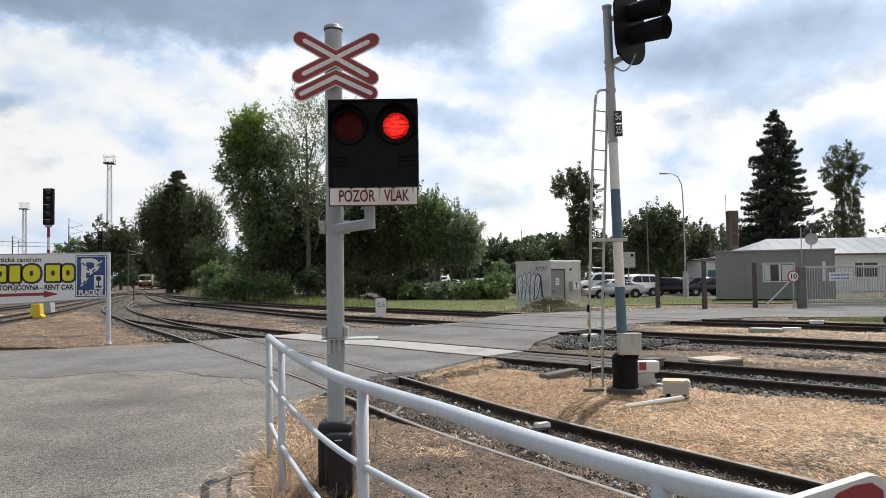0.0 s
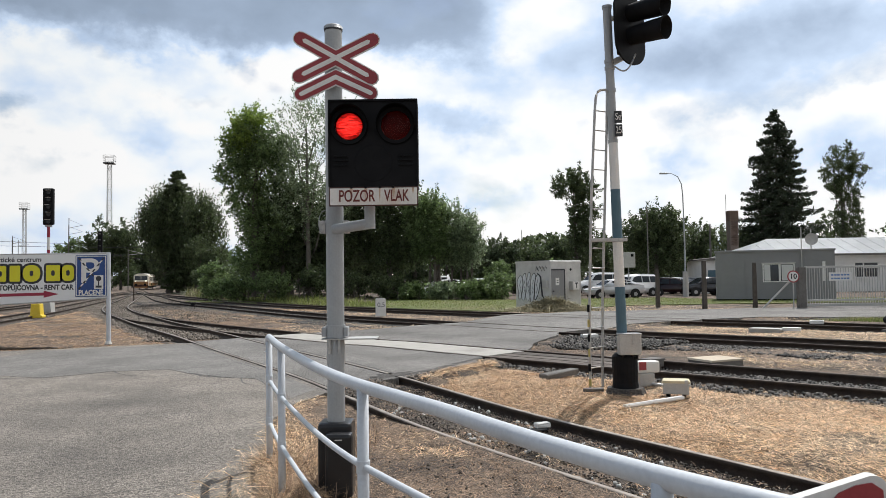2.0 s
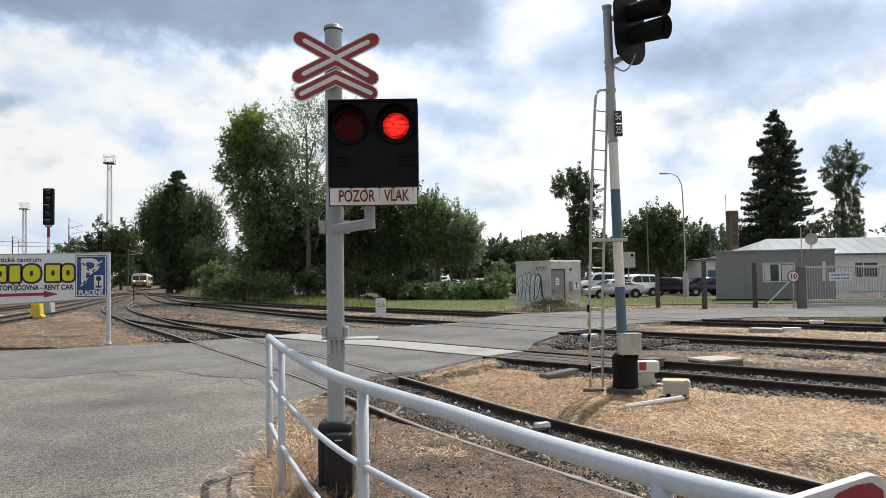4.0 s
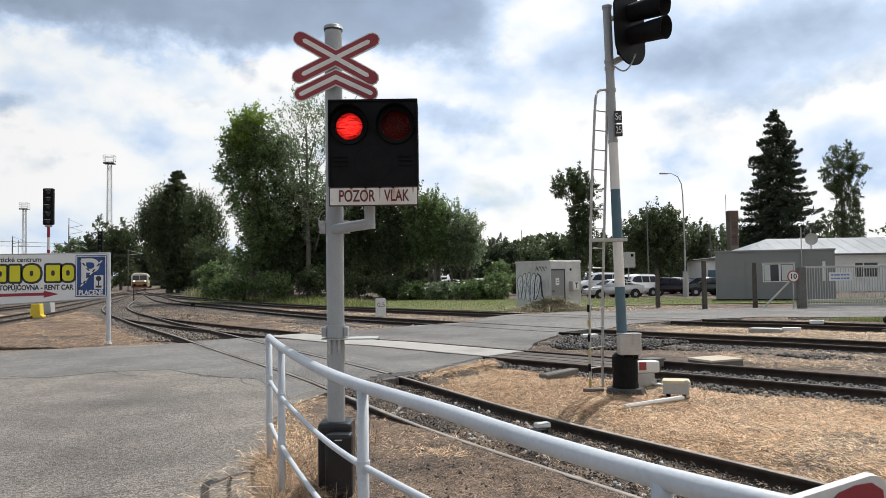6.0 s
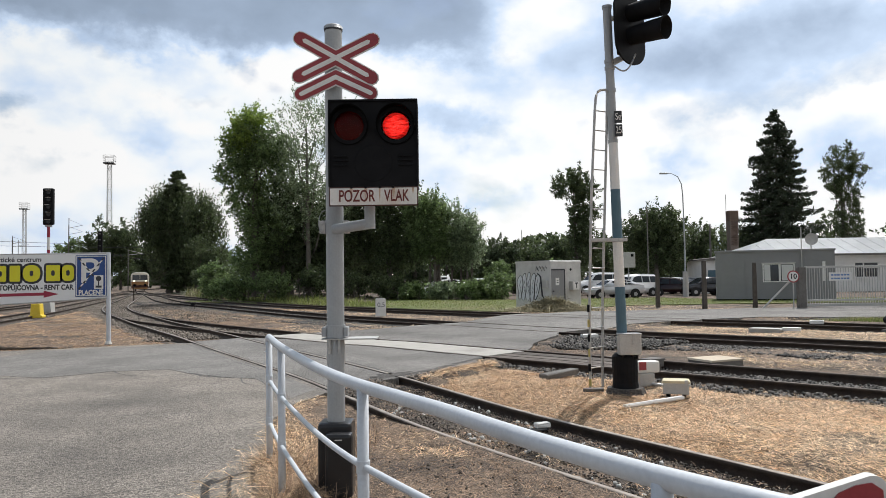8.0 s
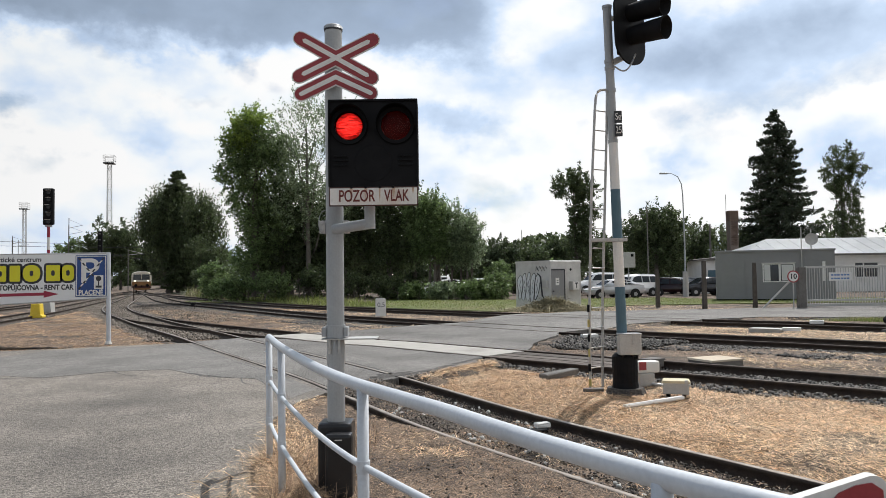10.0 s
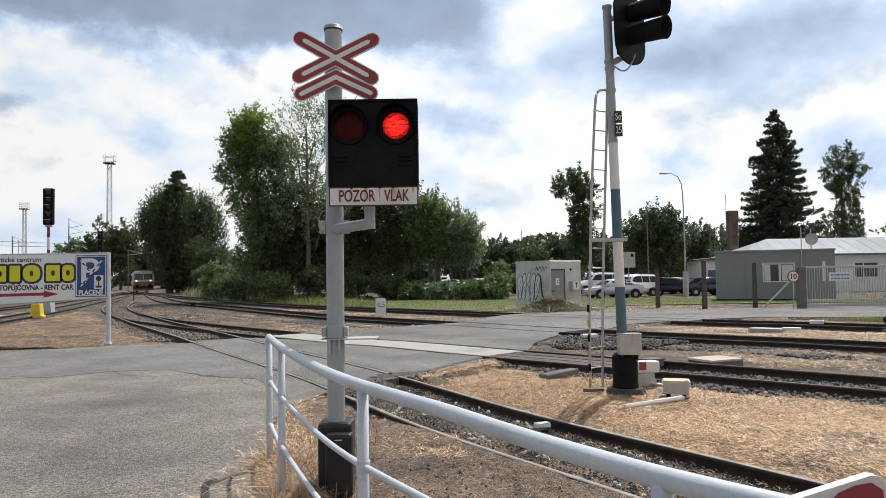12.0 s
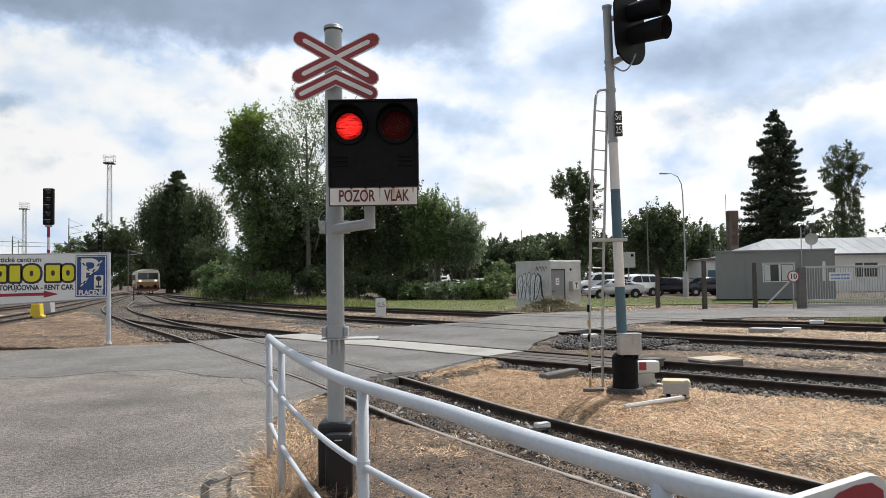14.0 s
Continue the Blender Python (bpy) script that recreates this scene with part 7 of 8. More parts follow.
broadleaf(-4.6, 63, [(-0.6, 0, 9.0, 1.6, 1.6, 1.8), (0.9, 0, 7.6, 1.7, 1.6, 2.2), (-1.0, 0, 5.6, 2.0, 1.8, 2.4), (0.6, 0, 4.2, 2.2, 2, 2.0), (0, 0, 2.6, 2.0, 1.6, 1.4)], 34000, 0.19, "leaf_dark", "leafy broadleaf tree in a roadside group", trunk_r=0.24, z=0.1, clump=1.0, rise=1.3, thin=0.18)
broadleaf(-1.2, 62, [(-0.8, 0, 6.6, 1.1, 1.2, 1.5), (0.5, 0, 6.7, 1.0, 1.2, 1.3), (0.0, 0, 4.9, 1.8, 1.6, 1.7), (0.2, 0, 3.4, 1.7, 1.5, 1.0)], 28000, 0.17, "leaf", "many-stemmed willow tree at the edge of the group", trunk_r=0.13, stems=4, z=0.05, clump=1.1, per=40, rise=1.5, thin=0.16)
broadleaf(1.5, 62.4, [(-0.4, 0, 5.6, 1.2, 1.2, 1.4), (0.6, 0, 5.0, 1.0, 1.2, 1.2), (0.1, 0, 3.9, 1.4, 1.4, 1.3), (0.2, 0, 2.9, 1.3, 1.3, 0.7)], 20000, 0.17, "leaf_birch", "many-stemmed willow tree with a ragged edge", trunk_r=0.11, stems=4, z=0.0, clump=1.0, per=36, rise=1.4, thin=0.17)
for i, (x, y, r, h, mm) in enumerate(((-18.6, 62.5, 1.2, 1.5, "leaf"), (-16.2, 58.5, 1.5, 1.8, "leaf"), (-13.5, 57.5, 1.7, 2.1, "leaf"), (-10.4, 58, 2.0, 2.4, "leaf_dark"), (-7.2, 58.5, 1.7, 2.0, "leaf_dark"), (-4.4, 58.5, 1.6, 1.8, "leaf_dark"), (2.4, 55.5, 1.3, 1.5, "leaf"), (3.9, 56, 1.2, 2.0, "leaf"), (4.8, 60, 1.4, 3.2, "leaf"), (-2.5, 57.5, 1.2, 1.3, "leaf"), (0.2, 56.5, 1.2, 1.1, "leaf_birch"), (-20.6, 66, 1.5, 3.4, "leaf"), (-23.4, 76, 1.8, 3.6, "leaf"), (-21.6, 70, 1.3, 2.2, "leaf"))):
    bush(x, y, r, h, 5000, 0.17, mm, "rough green shrub at the foot of the trees", 0.15 if x < -6 else -0.1)

broadleaf(-13.6, 62.6, [(-0.6, 0, 11.4, 1.3, 1.3, 1.6), (0.8, 0, 10.0, 1.5, 1.4, 1.8), (-0.4, 0, 8.2, 1.7, 1.5, 1.8), (0.9, 0, 12.6, 0.9, 1.0, 1.2)], 5500, 0.17, "leaf_birch", "leafy tree between a maple and a birch", trunk_r=0.2, z=0.3)

# spruce and weeping willow across the yard
def conifer(x, y, h, r, layers, label, mm="needle", z=-0.1, bare=0.08, name="spruce_tree", taper=0.82, skirt=0.0, tip=0.12, size=0.22):
    """Tiers of boughs that hang, each a spray of side twigs with a lifted tip."""
    t = thing(name, x, y, z, 0, label, "tree")
    bm = bmesh.new()
    tube(bm, [(0, 0, h * f) for f in (0, 0.3, 0.6, 0.9, 1.0)], [0.3, 0.24, 0.16, 0.06, 0.01], 8)
    pts = []
    for i in range(layers):
        f = (i + RNG.uniform(-0.25, 0.25)) / (layers - 1)
        f = min(max(f, 0.0), 0.995)
        zz = h * (bare + (1 - bare) * f)
        rad = r * (1 - f) ** taper + tip
        nb = int(6 + 4 * (1 - f))
        for b in range(nb):
            a = 2 * math.pi * (b + RNG.uniform(-0.35, 0.35)) / nb + i * 2.4
            if RNG.uniform() < 0.24:
                continue
            L = rad * RNG.uniform(0.45, 1.0) ** 0.7 * RNG.uniform(0.9, 1.15)
            out = np.array([math.cos(a), math.sin(a), 0.0])
            across = np.array([-math.sin(a), math.cos(a), 0.0])
            st = np.array([0, 0, min(zz + RNG.normal() * 0.30 * (1 - f), h * 0.99)])
            drop = 0.30 * L * RNG.uniform(0.3, 1.5)
            end = st + out * L + np.array([0, 0, -drop])
            if L > 0.8:
                limb(bm, tuple(st), tuple(end), 0.045, 0.012)
            m = int(20 + 52 * L)
            s = RNG.uniform(0.10, 1.0, m) ** 0.75
            lift = 0.07 * L * np.clip((s - 0.7) / 0.3, 0, 1) ** 2
            wd = (0.30 * L + 0.12) * (1.02 - s) ** 0.7
            side_ = RNG.uniform(-1, 1, m) * wd
            q = st + out * (L * s)[:, None] + across * side_[:, None]
            q[:, 2] += -drop * s ** 0.85 + lift - np.abs(side_) * 0.35 - RNG.uniform(0, 0.42, m) * np.clip(L, 0, 1.2) * (1 - 0.5 * s) + RNG.normal(size=m) * 0.07
            pts.append(q)
    part("trunk", bm, M["bark"], t)
    pts = np.vstack(pts)
    pts = pts[pts[:, 2] > np.clip(-(pts[:, 0] + 0.3) * skirt, 0.4, 8.0)]
    v, f = leaf_quads(pts, size, wide=0.17, droop=0.25)
    part_mesh("crown", np_mesh("crown", v, f), M[mm], t)
    return t


conifer(38.9, 85, 20.9, 6.1, 54, "tall dark spruce with drooping boughs", bare=0.12, taper=0.56, tip=0.0, size=0.36)
conifer(-39.4, 109, 18.4, 4.6, 44, "dark conifer rising out of a willow", bare=0.05, taper=0.42, skirt=2.6, tip=0.3, size=0.42, mm="leaf_dark")


def willow(x, y, h, r, label, n=260, z=-0.1, mm="leaf_dark", skirt=0.0):
    t = thing("willow_tree", x, y, z, 0, label, "tree")
    bm = bmesh.new()
    tube(bm, [(0, 0, h * f) for f in (0, 0.25, 0.5, 0.75)], [0.5, 0.4, 0.3, 0.1], 9)
    pts = []
    for i in range(n):
        a = RNG.uniform(0, 2 * math.pi)
        q = RNG.uniform(0.15, 1.0) ** 0.6
        top = np.array([math.cos(a) * r * q, math.sin(a) * r * q, h * (1 - 0.32 * q * q) * RNG.uniform(0.88, 1.0)])
        if i % 12 == 0:
            limb(bm, (0, 0, h * 0.5), tuple(top - np.array([0, 0, 0.5])), 0.12, 0.02)
        L = RNG.uniform(0.2, 0.62) * h
        m = 70
        s = RNG.uniform(0, 1, m)
        p = np.repeat(top[None], m, 0)
        p[:, 2] -= s * L
        p[:, :2] *= (1 + 0.06 * s)[:, None]
        p += RNG.normal(size=(m, 3)) * np.array([0.30, 0.30, 0.45]) + RNG.normal(size=3) * np.array([0.5, 0.5, 0.3])
        pts.append(p[p[:, 2] > 0.4])
    part("trunk", bm, M["bark"], t)
    pts = np.vstack(pts)
    pts = pts[pts[:, 2] > np.clip(-(pts[:, 0] + 0.6) * skirt, 0.4, 8.0)]
    v, f = leaf_quads(pts, 0.28, droop=0.6)
    part_mesh("crown", np_mesh("crown", v, f), M[mm], t)


willow(-41.0, 110, 17.2, 4.2, "large dark weeping willow with hanging twigs", 430, skirt=3.0)
willow(-36.0, 108, 16.2, 3.6, "dark weeping willow beside a conifer", 270, mm="leaf_dark")
broadleaf(-31.8, 100, [(-1.4, 0, 5.2, 1.3, 2, 1.6), (0.6, 0, 3.8, 1.4, 2, 1.5), (0, 0, 2.6, 2.0, 2, 1.7)], 15000, 0.22, "leaf_dark", "green broadleaf tree on the bank", z=0.1, clump=0.9, thin=0.2)
broadleaf(-28.8, 92, [(-1, 0, 2.0, 1.6, 2, 0.9), (1.4, 0, 1.7, 1.5, 2, 0.8), (0, 0, 1.2, 2.2, 2, 0.8)], 9000, 0.2, "leaf_dark", "low green tree on the bank", trunk_r=0.12, z=0.1, clump=0.5)
for (x, y, h, r, mm) in ((-80, 160, 10.5, 4.6, "leaf"), (-73.5, 158, 15.2, 4.0, "leaf_dark"), (-68.5, 156, 14.5, 4.4, "leaf_dark"), (-63.5, 166, 13.0, 3.6, "leaf_dark"), (-58, 172, 11.5, 4.5, "leaf_dark"), (-52, 168, 9.0, 4.5, "leaf"), (-86, 176, 9.5, 4, "leaf")):
    bl = [(random.uniform(-0.5, 0.5) * r, 0, h * random.uniform(0.35, 0.8), r * random.uniform(0.45, 0.7), r * 0.5, h * 0.19) for _ in range(7)] + [(0, 0, h * 0.85, r * 0.4, r * 0.4, h * 0.14), (0, 0, h * 0.25, r * 0.8, r * 0.6, h * 0.22)]
    broadleaf(x, y, bl, 13000, 0.42, mm, "distant broadleaf tree beyond the yard", clump=1.1)

for (x, y, h, r) in ((-88, 208, 12.5, 4.6), (-81, 202, 11.0, 4.4), (-75, 206, 12.0, 4.6)):
    bl = [(random.uniform(-0.5, 0.5) * r, 0, h * random.uniform(0.35, 0.8), r * random.uniform(0.45, 0.7), r * 0.5, h * 0.19) for _ in range(7)] + [(0, 0, h * 0.25, r * 0.8, r * 0.6, h * 0.22)]
    broadleaf(x, y, bl, 9000, 0.45, "leaf_deep", "distant dark broadleaf tree beyond the tracks", clump=1.1)

# trees behind the car park
broadleaf(13.9, 77, [(-0.9, 0, 11.0, 1.2, 1.2, 1.4), (0.3, 0, 12.0, 0.9, 1.0, 1.0), (1.3, 0, 10.6, 1.1, 1.2, 1.2), (0.4, 0, 8.8, 1.1, 1.2, 1.5), (0.7, 0, 6.6, 1.4, 1.2, 1.6), (1.8, 0, 8.4, 0.7, 1, 0.9), (0.6, 0, 4.4, 1.7, 1.2, 1.6)], 26000, 0.18, "leaf_dark", "slender poplar with an open crown", trunk_r=0.22, clump=0.65, per=60, thin=0.26)
broadleaf(20.6, 71, [(-1.4, 0, 5.4, 1.7, 1.8, 1.7), (0.2, 0, 6.4, 1.7, 1.8, 1.8), (1.6, 0, 5.8, 1.5, 1.8, 1.9), (0, 0, 3.8, 2.7, 2, 1.7)], 26000, 0.20, "leaf_dark", "round dense broadleaf tree behind the car park", trunk_r=0.25, thin=0.24)
broadleaf(52.0, 95, [(-1.6, 0, 15.0, 1.2, 1.3, 1.6), (0.2, 0, 16.4, 1.3, 1.3, 1.6), (1.5, 0, 15.2, 1.2, 1.3, 1.6), (0.5, 0, 12.4, 1.6, 1.4, 2.0), (-1.0, 0, 12.6, 0.9, 1, 0.9), (0.6, 0, 9.2, 1.7, 1.4, 2.0), (0.5, 0, 6.4, 2.0, 1.4, 1.8)], 26000, 0.19, "leaf_dark", "tall open poplar behind a building", trunk_r=0.28, clump=0.8, per=70, thin=0.26)


def wood(x0, x1, y, h0, h1, step, mm, leaves):
    k = int((x1 - x0) / step)
    for i in range(k):
        x = x0 + (i + random.uniform(0.2, 0.8)) * step
        h = random.uniform(h0, h1)
        r = step * random.uniform(0.7, 1.0)
        bl = [(random.uniform(-0.6, 0.6) * r, 0, h * random.uniform(0.35, 0.82), r * random.uniform(0.4, 0.65), r * 0.5, h * 0.18) for _ in range(6)] + [(0, 0, h * 0.2, r, r * 0.6, h * 0.2)]
        broadleaf(x, y + random.uniform(-6, 6), bl, leaves if y > 100 else int(leaves * 1.7), 0.34 if y > 100 else 0.25, mm if random.random() < 0.6 else "leaf_dark", "broadleaf tree in a distant wood", clump=0.9, thin=0.24)


wood(-2, 36, 125, 6.5, 9.2, 4.2, "leaf_dark", 5200)
wood(5, 20, 88, 4.5, 6.4, 3.4, "leaf_deep", 6000)
wood(24, 75, 118, 7.5, 11.5, 5.0, "leaf_dark", 4200)
wood(24, 37, 101, 7.2, 8.6, 2.4, "leaf_dark", 5000)
wood(23, 37, 91, 6.4, 7.8, 2.6, "leaf_dark", 4800)
wood(-15, -2, 78, 5.0, 7.0, 3.2, "leaf_deep", 5200)
for i, (x, y, r, h) in enumerate(((9.0, 58, 1.3, 2.6), (9.6, 66, 1.5, 3.4), (7.2, 70, 2.0, 3.4), (5.2, 66, 1.6, 2.6))):
    bush(x, y, r, h, 4000, 0.24, "leaf_dark" if i else "leaf", "leafy shrub behind the kiosk")

# far tree line to the horizon
def tree_line():
    v_all = []
    n = 40000
    x = RNG.uniform(-420, 420, n)
    hill = 9 + 5 * np.sin(x * 0.013 + 1) + 3 * np.sin(x * 0.051) + 2.5 * np.sin(x * 0.13 + 2)
    z = RNG.uniform(0, 1, n) ** 0.6 * hill
    y = 300 + RNG.uniform(-15, 15, n)
    v, f = leaf_quads(np.column_stack([x, y, z]), 2.2)
    ob = part_mesh("far_woods", np_mesh("far_woods", v, f), M["leaf_dark"])
    tagged(ob, "distant dark line of woods at the horizon", "woods", kind="stuff")


tree_line()


# ================= ballast, straw, grass =================
def stones(pts, size, name, label, mm="stone"):
    n = len(pts)
    cube = np.array([(-1, -1, -1), (1, -1, -1), (1, 1, -1), (-1, 1, -1), (-1, -1, 1), (1, -1, 1), (1, 1, 1), (-1, 1, 1)], float) * 0.5
    q = cube[None] * RNG.uniform(0.55, 1.2, (n, 8, 3)) * (size * RNG.uniform(0.6, 1.4, n))[:, None, None]
    a = RNG.normal(size=(n, 4))
    a /= np.linalg.norm(a, axis=1)[:, None]
    w, x, y, z = a.T
    R = np.stack([1 - 2 * (y * y + z * z), 2 * (x * y - z * w), 2 * (x * z + y * w), 2 * (x * y + z * w), 1 - 2 * (x * x + z * z), 2 * (y * z - x * w), 2 * (x * z - y * w), 2 * (y * z + x * w), 1 - 2 * (x * x + y * y)], 1).reshape(n, 3, 3)
    v = np.einsum('nij,nkj->nki', R, q) + pts[:, None, :]
    base = np.array([(0, 3, 2, 1), (4, 5, 6, 7), (0, 1, 5, 4), (1, 2, 6, 5), (2, 3, 7, 6), (3, 0, 4, 7)])
    f = (base[None] + 8 * np.arange(n)[:, None, None]).reshape(-1, 4)
    ob = part_mesh(name, np_mesh(name, v.reshape(-1, 3), f), M[mm])
    return tagged(ob, label, "ballast", kind="stuff")


def scatter_line(line, a, b, o0, o1, n, z0, z1):
    i, j = sorted((near_i(line, a), near_i(line, b)))
    d = np.gradient(line, axis=0)
    d /= np.linalg.norm(d, axis=1)[:, None]
    nn = np.stack([-d[:, 1], d[:, 0]], 1)
    s = RNG.uniform(i, j, n)
    k = s.astype(int)
    off = RNG.uniform(o0, o1, n)
    p = line[k] + d[k] * ((s - k) * 0.5)[:, None] + nn[k] * off[:, None]
    t = (off - o0) / (o1 - o0)
    p = np.column_stack([p, z0 + (z1 - z0) * t + RNG.uniform(-0.02, 0.02, n)])
    return p[~on_road(p[:, :2])]


heap = np.column_stack([RNG.uniform(2, 7, 9000), RNG.uniform(17, 22.5, 9000), RNG.uniform(-0.12, -0.04, 9000)])
heap = heap[inside(heap[:, :2], np.array([(2.2, 18.4), (3.5, 21.4), (4.4, 21.3), (6.4, 19.2), (5.2, 18.0), (3.4, 17.6)]))]
bal = [heap, scatter_line(LINE_C, (-24, 64), (14, 13.5), -2.9, -0.85, 34000, -0.11, -0.15),
       scatter_line(LINE_C, (-24, 64), (14, 13.5), -0.66, 0.66, 9000, -0.165, -0.165),
       scatter_line(LINE_C, (-24, 64), (14, 13.5), 0.85, 1.9, 8000, -0.16, -0.12),
       scatter_line(LINE_B, (1.2, 16.4), (9, 8.9), -1.6, -0.85, 1300, -0.11, -0.14),
       scatter_line(LINE_B, (1.2, 16.4), (9, 8.9), -0.66, 0.66, 4000, -0.16, -0.16),
       scatter_line(LINE_D, (-24, 72), (18, 19), -1.4, 1.4, 6000, -0.15, -0.15),
       ]
yard = [scatter_line(LINE_A, (-20, 46), (-7.6, 23), -2.2, 1.6, 9000, -0.14, -0.15), scatter_line(LINE_B, (-13, 33), (-5, 23), -0.66, 1.5, 3000, -0.15, -0.15),
        scatter_line(LINE_C, (-30, 76), (-8, 38), -2.6, -0.8, 4000, -0.12, -0.15), scatter_line(LINE_E, (-40, 92), (-21, 35), -1.6, 1.6, 5500, -0.15, -0.15)]
yard += [scatter_line(LINE_A, (-45, 110), (-20, 46), -2.2, 1.8, 14000, -0.14, -0.14), scatter_line(LINE_C, (-45, 110), (-22, 60), -1.6, 1.6, 9000, -0.14, -0.14)]
stones(np.vstack(yard), 0.055, "ballast", "worn brownish-grey ballast in the yard tracks", "yard_stone")
stones(np.vstack(bal), 0.052, "ballast", "grey crushed-stone ballast along the tracks")
def blades(p, length, width, up, name, label, mm, cat="straw", bent=True):
    """Thin stalks, bent or straight: up = 1 stands, 0 lies."""
    n = len(p)
    a = RNG.uniform(0, 2 * math.pi, n)
    el = np.clip(RNG.normal(up, 0.22 if up > 0.25 else 0.10, n), 0.0, 1.0) * math.pi / 2
    L = length * RNG.uniform(0.45, 1.4, n)
    d = np.stack([np.cos(a) * np.cos(el), np.sin(a) * np.cos(el), np.sin(el)], 1)
    s = np.stack([-np.sin(a), np.cos(a), RNG.normal(size=n) * 0.4], 1) * (width * RNG.uniform(0.6, 1.4, n) / 2)[:, None]
    bend = RNG.normal(size=(n, 3)) * np.array([0.18, 0.18, 0.10])
    mid = p + d * (L * 0.5)[:, None] + np.array([0, 0, 0.12]) * L[:, None] + bend * L[:, None] * 0.5
    end = p + d * L[:, None] + bend * L[:, None]
    if bent:
        v = np.stack([p - s, p + s, mid - s * 0.8, mid + s * 0.8, end - s * 0.2, end + s * 0.2], 1).reshape(-1, 3)
        k = 6 * np.arange(n)[:, None]
        f = np.concatenate([k + np.array([0, 1, 3, 2]), k + np.array([2, 3, 5, 4])], 0)
    else:
        v = np.stack([p - s, p + s, end + s * 0.4, end - s * 0.4], 1).reshape(-1, 3)
        f = np.arange(4 * n).reshape(n, 4)
    ob = part_mesh(name, np_mesh(name, v, f), M[mm])
    return tagged(ob, label, cat, kind="stuff")


def field(x0, x1, y0, y1, n, clear=1.0, poly=None, patch=0.0, zoff=0.0):
    p = np.column_stack([RNG.uniform(x0, x1, n), RNG.uniform(y0, y1, n)])
    keep = ~on_road(p) & (track_distance(p) > clear)
    if poly is not None:
        keep &= inside(p, poly)
    p = p[keep]
    if patch:
        w = lumps(p, 0.7, 3, 3)
        p = p[w > RNG.normal(-0.1, 0.25, len(p)) + patch - 0.3]
    # level taken from a grid over the patch
    if not len(p):
        return np.zeros((0, 3))
    st = 0.1 if (x1 - x0) * (y1 - y0) < 150 else 0.22
    gx, gy = np.arange(x0 - st, x1 + 2 * st, st), np.arange(y0 - st, y1 + 2 * st, st)
    X, Y = np.meshgrid(gx, gy)
    g = ground_height(np.stack([X.ravel(), Y.ravel()], 1)).reshape(X.shape)
    u, w = (p[:, 0] - gx[0]) / st, (p[:, 1] - gy[0]) / st
    i, j = u.astype(int), w.astype(int)
    u, w = u - i, w - j
    z = (g[j, i] * (1 - u) + g[j, i + 1] * u) * (1 - w) + (g[j + 1, i] * (1 - u) + g[j + 1, i + 1] * u) * w
    return np.column_stack([p, z + zoff])


YARD = np.array([(-34, 78), (-24, 48), (-14, 33), (-10, 29), (-9, 33), (-14, 44), (-22, 57), (-30, 76)])
stones(field(-34, -9, 29, 78, 30000, 0.85, YARD, 0.0, 0.01), 0.05, "ballast", "trodden brownish gravel between the yard tracks", "yard_stone")

peb = [scatter_line(LINE_A, (-1.2, 12), (4, 3), -0.68, 0.68, 12000, -0.096, -0.096)]
gq = field(-2.3, 3.5, 2.6, 11.5, 7000, 0.86, None, 0.2, 0.004)
peb.append(gq[gq[:, 0] < 1.6 + (6.0 - gq[:, 1]) * 0.6])
stones(np.vstack(peb), 0.014, "gravel", "dark gravel between the siding rails", "gravel")

sb = scatter_line(LINE_A, (-1.6, 12.4), (5, 1.4), -0.66, 0.66, 9000, -0.092, -0.092)
sb = sb[lumps(sb[:, :2], 1.6, 3, 11) > RNG.normal(0.05, 0.25, len(sb))]
blades(sb, 0.07, 0.005, 0.06, "straw", "dull straw bits between the siding rails", "straw_dull")
blades(sb[::5], 0.08, 0.005, 0.06, "straw", "pale straw bits between the siding rails", "straw")
sh = SHOULDER[RNG.integers(0, len(SHOULDER), 9000)] + RNG.normal(size=(9000, 3)) * np.array([0.05, 0.05, 0.0])
sh = sh[(sh[:, 2] > -0.05) & (track_distance(sh[:, :2]) > 0.8)]
blades(sh, 0.06, 0.004, 0.05, "straw", "dull straw bits along the siding rail", "straw_dull")
ISLAND = [(-1.0, 13.2), (0.4, 10.3), (1.3, 8.9), (3.0, 6.1), (5.0, 2.8), (10, 2.8), (10, 7.2), (6.0, 10.6), (4.0, 12.6), (2.2, 14.4), (0.7, 15.2)]
blades(field(-1.5, 10, 2.8, 15.5, 430000, 0.86, np.array(ISLAND), -0.1, 0.012), 0.085, 0.0048, 0.07, "straw", "pale cut straw lying on the earth", "straw", "straw", False)
blades(field(-2.6, 4.0, 2.5, 12.5, 110000, 0.86, None, 0.0, 0.006), 0.06, 0.0034, 0.06, "straw", "dull trampled straw on brown earth", "straw_dull", "straw", False)
blades(field(-2.3, 0.2, 7.0, 12.5, 26000, 0.86, None, 0.2, 0.008), 0.075, 0.0045, 0.05, "straw", "pale cut straw beside the road edge", "straw")
blades(field(-1.5, 10, 2.8, 15.5, 100000, 0.86, np.array(ISLAND), 0.12, 0.012), 0.085, 0.0045, 0.16, "straw", "dull brown stalks among pale straw", "straw_dull")
blades(field(1.0, 16, 7.5, 19, 36000, 1.15, None, 0.3), 0.10, 0.007, 0.06, "straw", "sparse dull straw between the tracks", "straw_dull")
blades(field(6.0, 16, 6, 17, 26000, 1.25, None, 0.35), 0.12, 0.008, 0.08, "straw", "pale straw patches between the tracks", "straw")
GAP = np.array([(1.7, 17.6), (3.4, 21.5), (8.5, 17.2), (14, 12), (12, 8), (6, 13)])
